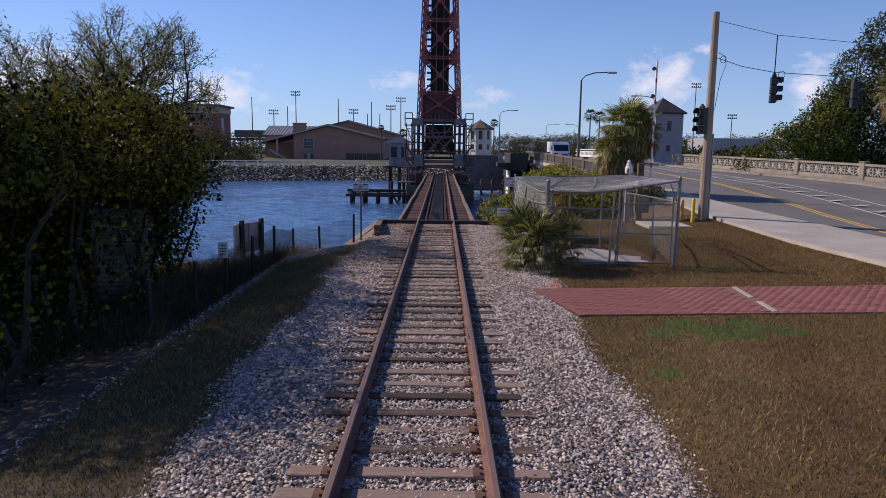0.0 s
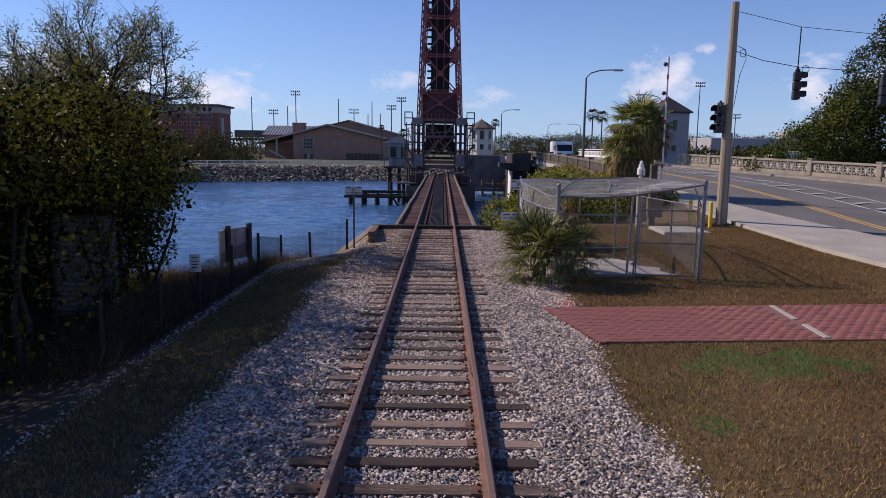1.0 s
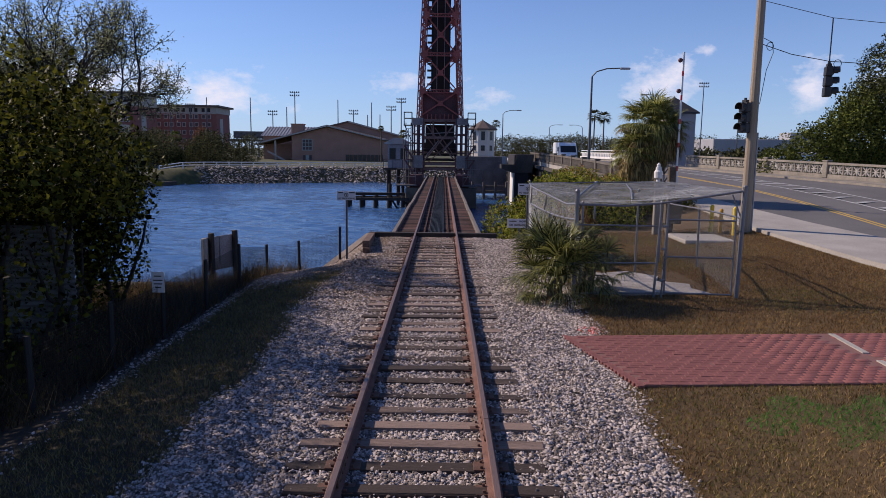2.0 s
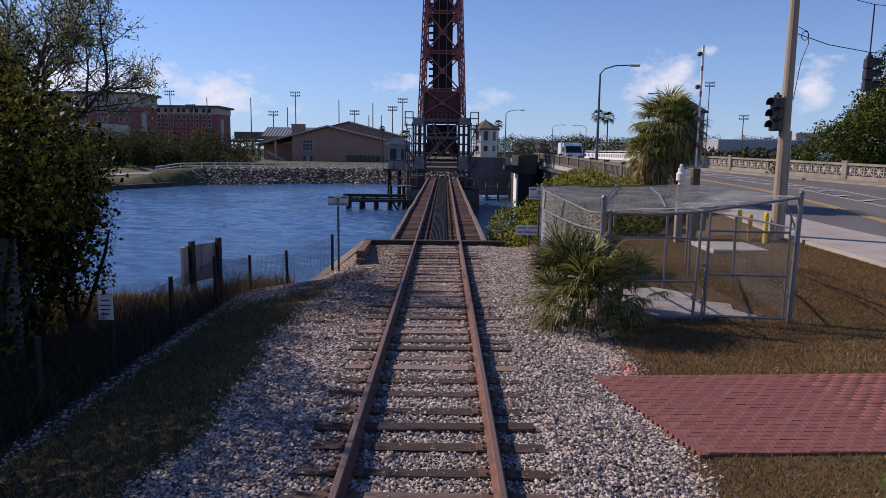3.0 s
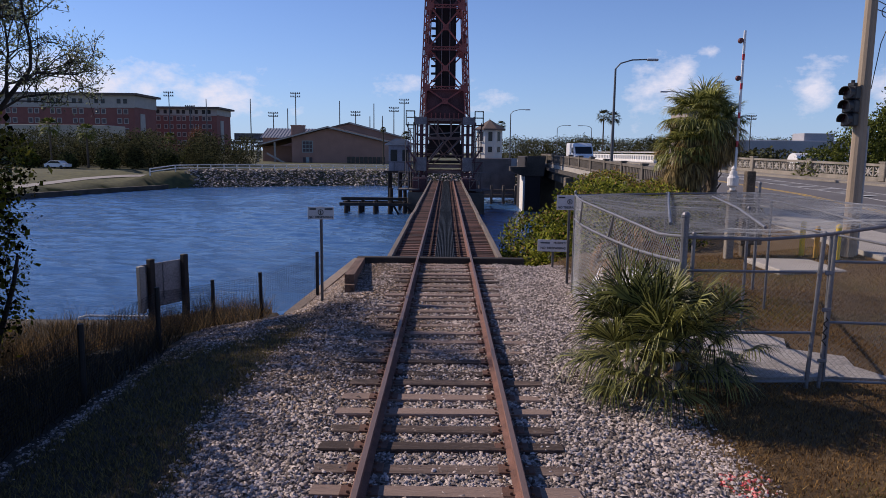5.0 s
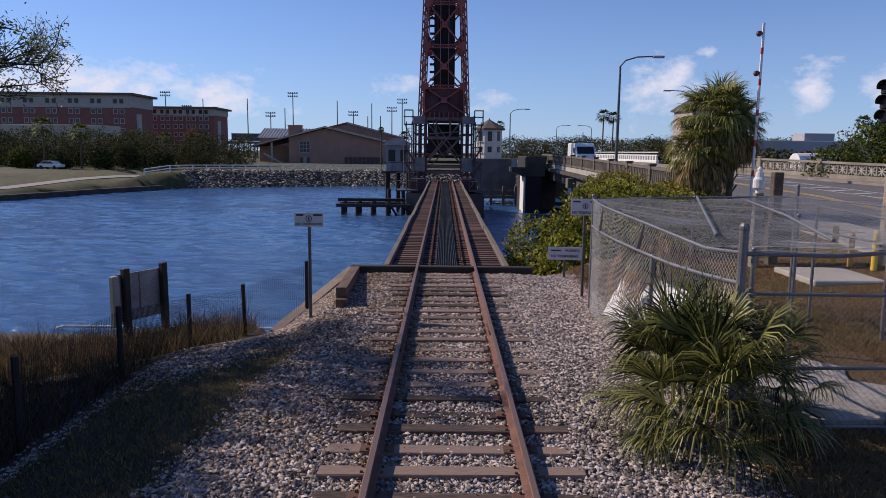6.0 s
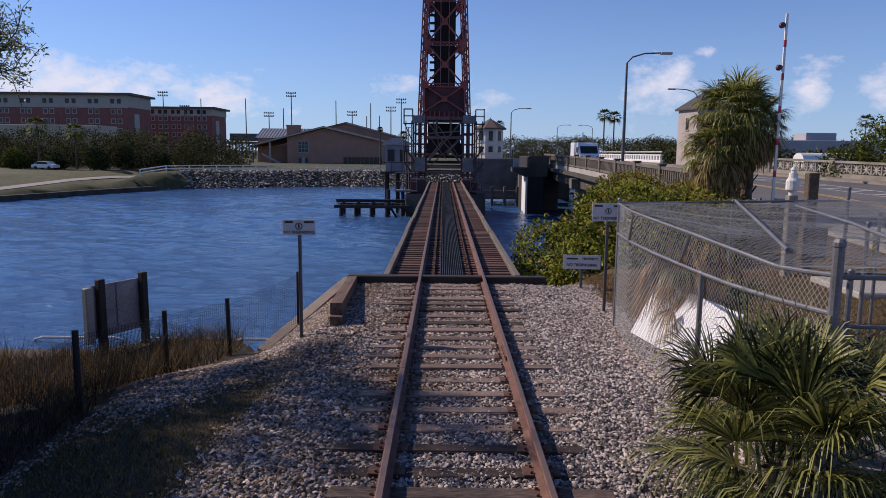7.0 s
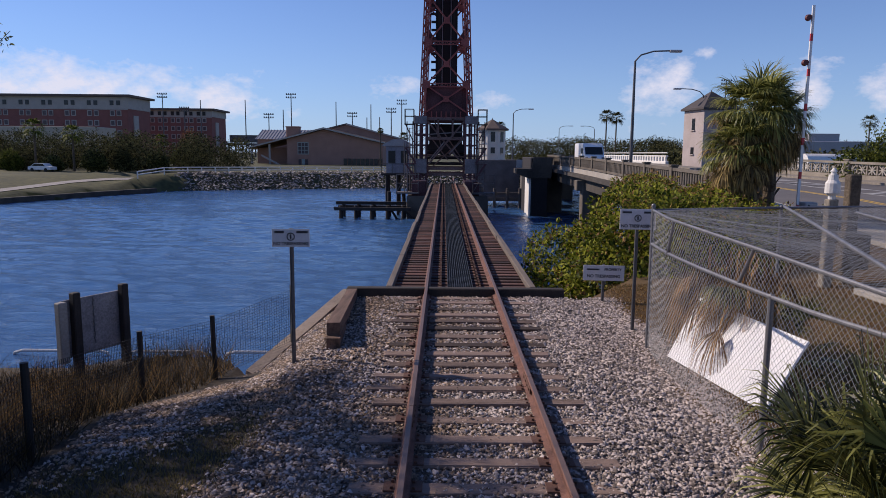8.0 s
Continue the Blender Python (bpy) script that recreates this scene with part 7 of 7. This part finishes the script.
# low dark seawall with a grass slope and path above it
bm = fresh()
prev = None
for x in np.linspace(-130, -46.8, 90):
    y = float(far_bank(x)) - 0.4
    cur = [bm.verts.new(p) for p in ((x, y, -5.5), (x, y, -2.9), (x - 0.4, y + 0.7, -2.9), (x - 0.4, y + 0.7, -5.5))]
    if prev:
        for i in range(3):
            bm.faces.new((prev[i], cur[i], cur[i + 1], prev[i + 1]))
    prev = cur
tagged(new("seawall", bm_mesh("seawall", bm, M["concrete_black"])), "low dark stained seawall along the far bank", "retaining wall", kind="structure")
cl = []
for i in range(40):
    cl.append((rng.uniform(-340, -150), rng.uniform(110, 200), rng.uniform(0, 5), 7, 6, 5))
tree_mass("far_woods", cl, 12000, 1.2, M["leaf_far"], "dark trees along the far bank upstream")


def far_palm(x, y, z, h, r, leaf):
    t = thing("far_palm", (x, y, z), "tall slender palm with a small round crown", "palm tree", group="far palms")
    bm = fresh()
    rod(bm, (0, 0, 0), (0, 0, h), 0.22, 7, 0.16)
    part("trunk", bm, M["palm_bark"], t)
    lv = [fan_leaf((0, 0, h), i * 2.399, radians(75 - 120 * (i + 0.5) / 22), r * 0.6, r * 0.5, 11, 160, 0.8, 0.16) for i in range(22)]
    part("crown", fan_mesh("crown", lv, leaf), None, t)


for x, y, h, r in ((40.5, 190, 13.6, 2.2), (43.5, 192, 13.2, 2.2), (116, 205, 13.5, 2.6), (-74, 139, 7.9, 2.3), (-67.4, 139.5, 7.0, 2.1), (-63, 168, 6.4, 1.8), (-17.8, 205, 10.0, 1.0), (18, 240, 13, 1.8), (-11.4, 206, 8.4, 1.7)):
    far_palm(x, y, -0.9, h, r, M["leaf_row" if x < -60 else "leaf_far"])

# trees beyond the balustrade
bush("tree_row", (31.4, 60.5, 0.0), [(-0.5, 0, 2.8, 2.6, 3.0, 3.2), (2.3, 0, 4.0, 3.0, 3.0, 3.8), (4.2, 1, 4.8, 2.6, 3.0, 4.2), (-2.6, 2, 1.8, 1.8, 2.4, 2.2)], 26000, 0.24, M["leaf_row"], "row of yellow-green trees beyond the balustrade", "tree", 6)
bush("dark_tree", (37.7, 63, 0.0), [(0, 0, 5.0, 3.8, 3.6, 5.0), (4.5, -2, 9.0, 4.6, 4.0, 6.0), (-2.0, -1.5, 7.4, 2.6, 2.4, 2.4), (5.5, -5, 13.0, 4.4, 3.6, 4.6), (10, -6, 9.5, 5.0, 5.0, 9.0), (1.5, 1.5, 10.6, 2.8, 2.8, 2.6), (2.6, 0, 13.4, 2.6, 2.6, 2.6), (3, -4, 3.0, 4, 3, 3.4)], 64000, 0.25, M["leaf_dark"], "tall dark evergreen tree beyond the balustrade", "tree", 6)
sabal((38.6, 58.0, 0.3), 7.6, 2.6, 30, "cabbage palm standing in front of a dark tree")
bm = fresh()
box(bm, (118, 250, 3.0), (52, 20, 10), bevel=0.2)
box(bm, (124, 246, 9.0), (10, 8, 3), bevel=0.1)
tagged(new("warehouse", bm_mesh("warehouse", bm, M["building_grey"])), "long low grey building in the distance", "building")
cl = [(rng.uniform(58, 150), rng.uniform(190, 215), rng.uniform(0.2, 1.6), 4.5, 4, rng.uniform(2.5, 4.0)) for _ in range(46)]
tree_mass("far_woods", cl, 12000, 0.9, M["leaf_far"], "low dark trees in front of a grey building")
bm = fresh()
rod(bm, (70, 150, 1.9), (82, 152, 1.9), 1.7, 16)
tagged(new("white_tank", bm_mesh("white_tank", bm, M["concrete_white"])), "long white rounded trailer beyond the road", "trailer")


def parked_car(x, y, m, rz):
    t = thing("parked_car", (x, y, gz(x, y)), "white car parked on the far bank" if m == "car_white" else "grey car parked beyond the road", "car", group="parked cars", rz=rz)
    bm = fresh()
    prism(bm, ((-2.2, 0.35), (-2.2, 0.85), (-1.4, 0.95), (-0.8, 1.45), (0.9, 1.45), (1.7, 0.95), (2.2, 0.85), (2.2, 0.35)), "x", -0.85, 0.85)
    part("body", bm, M[m], t)
    bm = fresh()
    prism(bm, ((-1.25, 0.98), (-0.76, 1.38), (0.86, 1.38), (1.5, 0.98)), "x", -0.87, 0.87)
    part("window", bm, M["glass_dark"], t)
    for sx in (-0.8, 0.8):
        for yy in (-1.35, 1.35):
            bm = fresh()
            rod(bm, (sx - 0.1, yy, 0.32), (sx + 0.1, yy, 0.32), 0.32, 14)
            part("wheel", bm, M["tyre"], t)


parked_car(-71.2, 136.0, "car_white", radians(80))
parked_car(60, 165, "car_grey", radians(70))
parked_car(66, 168, "car_white", radians(70))

# ---- grass ----
def blades(n, x0, x1, y0, y1, keep, hgt, width, mats, name, label, index=None, tuft=0.0):
    px, py = rng.uniform(x0, x1, n), rng.uniform(y0, y1, n)
    k = keep(px, py)
    px, py = px[k], py[k]
    n = len(px)
    pz = ground_z(px, py) - 0.005
    a = rng.uniform(0, 6.283, n)
    h = hgt * rng.uniform(0.5, 1.3, n)
    if tuft:
        h = h * (1 + tuft * np.clip(np.sin(px * 3.1 + 1.3 * np.sin(py * 1.7)) * np.cos(py * 2.6 + np.sin(px * 1.9)) + 0.3 * rng.normal(size=n), -0.7, 1.2))
    lx, ly = rng.normal(size=n) * h * 0.5, rng.normal(size=n) * h * 0.5
    w = width * rng.uniform(0.7, 1.3, n)
    v = np.empty((n, 3, 3))
    v[:, 0] = np.stack([px - np.cos(a) * w, py - np.sin(a) * w, pz], axis=1)
    v[:, 1] = np.stack([px + np.cos(a) * w, py + np.sin(a) * w, pz], axis=1)
    v[:, 2] = np.stack([px + lx, py + ly, pz + h], axis=1)
    f = np.arange(n * 3).reshape(-1, 3)
    ob = new(name, fast_mesh(name, v.reshape(-1, 3), f, mats, None if index is None else index(px, py)))
    return tagged(ob, label, "grass", kind="stuff")


def lawn_keep(x, y):
    path = (y > 12.42) & (y < 15.0)
    floor = (x > 3.6) & (x < 6.5) & (y > 18.6) & (y < 21.4) & (rng.uniform(size=len(x)) < 0.8)
    slab = (np.abs(x - 9.4) < 0.88) & (np.abs(y - 27.5) < 1.0)
    edge = x > right_edge(y) - 0.05 + rng.normal(size=len(x)) * 0.12
    return edge & ~path & ~floor & ~slab & (x < 12.95 - 0.042 * y)


def lawn_tone(x, y):
    """Red-brown ground colour of the lawn, with tan and olive drifts and one green patch."""
    f = np.sin(x * 0.9 + 1.3 * np.sin(y * 0.5)) * np.cos(y * 0.7 + 0.6 * np.sin(x * 0.8)) + 0.4 * np.sin(x * 2.3 + y * 1.1) * np.sin(y * 2.9 - x)
    tan = 1.5 * np.exp(-((x - 4.1) / 1.0) ** 2 - ((y - 8.6) / 2.4) ** 2) + 0.35 * np.sin(x * 1.7 - y * 0.6)
    olive = 0.55 * np.exp(-((y - 11.4) / 1.2) ** 2) + np.clip(f, 0, 1) * 0.55
    r = rng.uniform(size=len(x))
    tone = np.where(r < olive, 3, np.where(rng.uniform(size=len(x)) < np.clip(tan, 0.06, 0.8), 2, 0))
    patch = np.hypot((x - 5.3) / 1.25, (y - 11.2) / 0.75) < 0.9 + 0.4 * np.sin(x * 5) * np.cos(y * 4)
    sprig = np.hypot((x - 3.55) / 0.25, (y - 8.9) / 0.3) < 1
    return np.where((patch | sprig) & (rng.uniform(size=len(x)) < 0.88), 1, tone).astype(np.int32)


blades(390000, 2.6, 12.7, 3.6, 30.0, lawn_keep, 0.05, 0.0058, (M["grass"], M["grass_green"], M["grass_tan"], M["grass_olive"]), "lawn_grass", "short patchy brown and green lawn grass", lawn_tone)


def left_keep(x, y):
    return (x < left_edge(y) + 0.05 + rng.normal(size=len(x)) * 0.1) & (x > -4.78 + rng.normal(size=len(x)) * 0.08) & (y < 21.3 + rng.normal(size=len(x)) * 0.4 + 0.5 * (x + 3.5))


blades(90000, -5.6, -2.0, 3.6, 22.5, left_keep, 0.06, 0.006, (M["grass_left"],), "verge_grass", "short olive grass verge in shade beside the ballast")


def bank_keep(x, y):
    line = lerp_table(y, (10, 20.5, 22.4, 23.6, 25.0, 26.2, 28.6), (-5.25, -5.05, -5.0, -4.9, -4.6, -4.3, -5.2))
    return (x < line) & (rng.uniform(size=len(x)) < 0.9) & (y < near_bank(x))


# darker blades prevail before y 22.5: thicket shade put into the colour
blades(46000, -12.5, -3.2, 12.0, 28.6, bank_keep, 0.42, 0.0065, (M["bank_dry"], M["bank_shaded"]), "bank_grass", "tall dry tan grass and weeds on the bank behind the fence", lambda x, y: (rng.uniform(size=len(x)) < np.where(y < 22.5, 0.93, 0.6)).astype(np.int32), tuft=0.75)

# ---- brick path ----
path = thing("brick_path", (0, 0, 0), "red brick footpath ending at the ballast", "path", kind="structure")


def path_z(x):
    return float(lerp_table(x, (2.0, 3.2, 6, 10.2, 11.2, 12), (-0.03, 0.0, 0.06, 0.15, 0.19, 0.21)))


bm = fresh()
rows = []
for f in np.linspace(0, 1, 40):
    row = []
    for y, dz in ((12.42, -0.1), (12.42, 0), (15.0, 0), (15.0, -0.1)):
        x = (2.38 + (15.0 - y) * 0.235) * (1 - f) + 12.42 * f
        row.append(bm.verts.new((x, y, path_z(x) - 0.004 + dz)))
    rows.append(row)
for r0, r1 in zip(rows[:-1], rows[1:]):
    for i in range(3):
        bm.faces.new((r0[i], r0[i + 1], r1[i + 1], r1[i]))
part("bed", bm, M["brick_joint"], path, "pale mortar bed")
bk = fresh()
box(bk, (0, 0, 0), (0.209, 0.102, 0.05), bevel=0.004)
bk_me = bm_mesh("brick", bk, M["brick_red"])
near, rest = 0, fresh()
row = 0
y = 12.48
bricks = []
while y < 14.98:
    left = 2.44 + (14.9 - y) * 0.235
    bricks.append((left, y, 90))
    x = left + 0.18 + (0.108 if row % 2 else 0.0)
    while x < 12.3:
        if abs(x - 6.9) > 0.14:
            bricks.append((x, y, 0))
        x += 0.215
    y += 0.107
    row += 1
bricks.sort(key=lambda b: b[0])
V, F = [], []
bco = [v.co.copy() for v in bk_me.vertices]
bfa = [tuple(p.vertices) for p in bk_me.polygons]
tri = []
for i, (x, y, a) in enumerate(bricks):
    z = path_z(x) - 0.024 + rng.normal() * 0.0015
    if i < 300:
        part("brick", bk_me, None, path, at=(x, y, z), rz=radians(a + rng.normal() * 1.0))
    else:
        k = len(V)
        V += [(c.x + x, c.y + y, c.z + z) for c in bco]
        for f in bfa:
            tri += [(k + f[0], k + f[j], k + f[j + 1]) for j in range(1, len(f) - 1)]
tagged(part("bricks", fast_mesh("bricks", V, tri, (M["brick_red"],)), None, path), kind="stuff")
bm = fresh()
for y0, y1 in ((12.5, 13.4), (13.8, 14.95)):
    beam(bm, (6.88 + 0.08 * (y0 - 12.5), y0, path_z(6.9) + 0.0), (6.88 + 0.08 * (y1 - 12.5), y1, path_z(6.9) + 0.0), 0.1, 0.03)
part("joint_strip", bm, M["concrete"], path, "pale concrete joint strip")
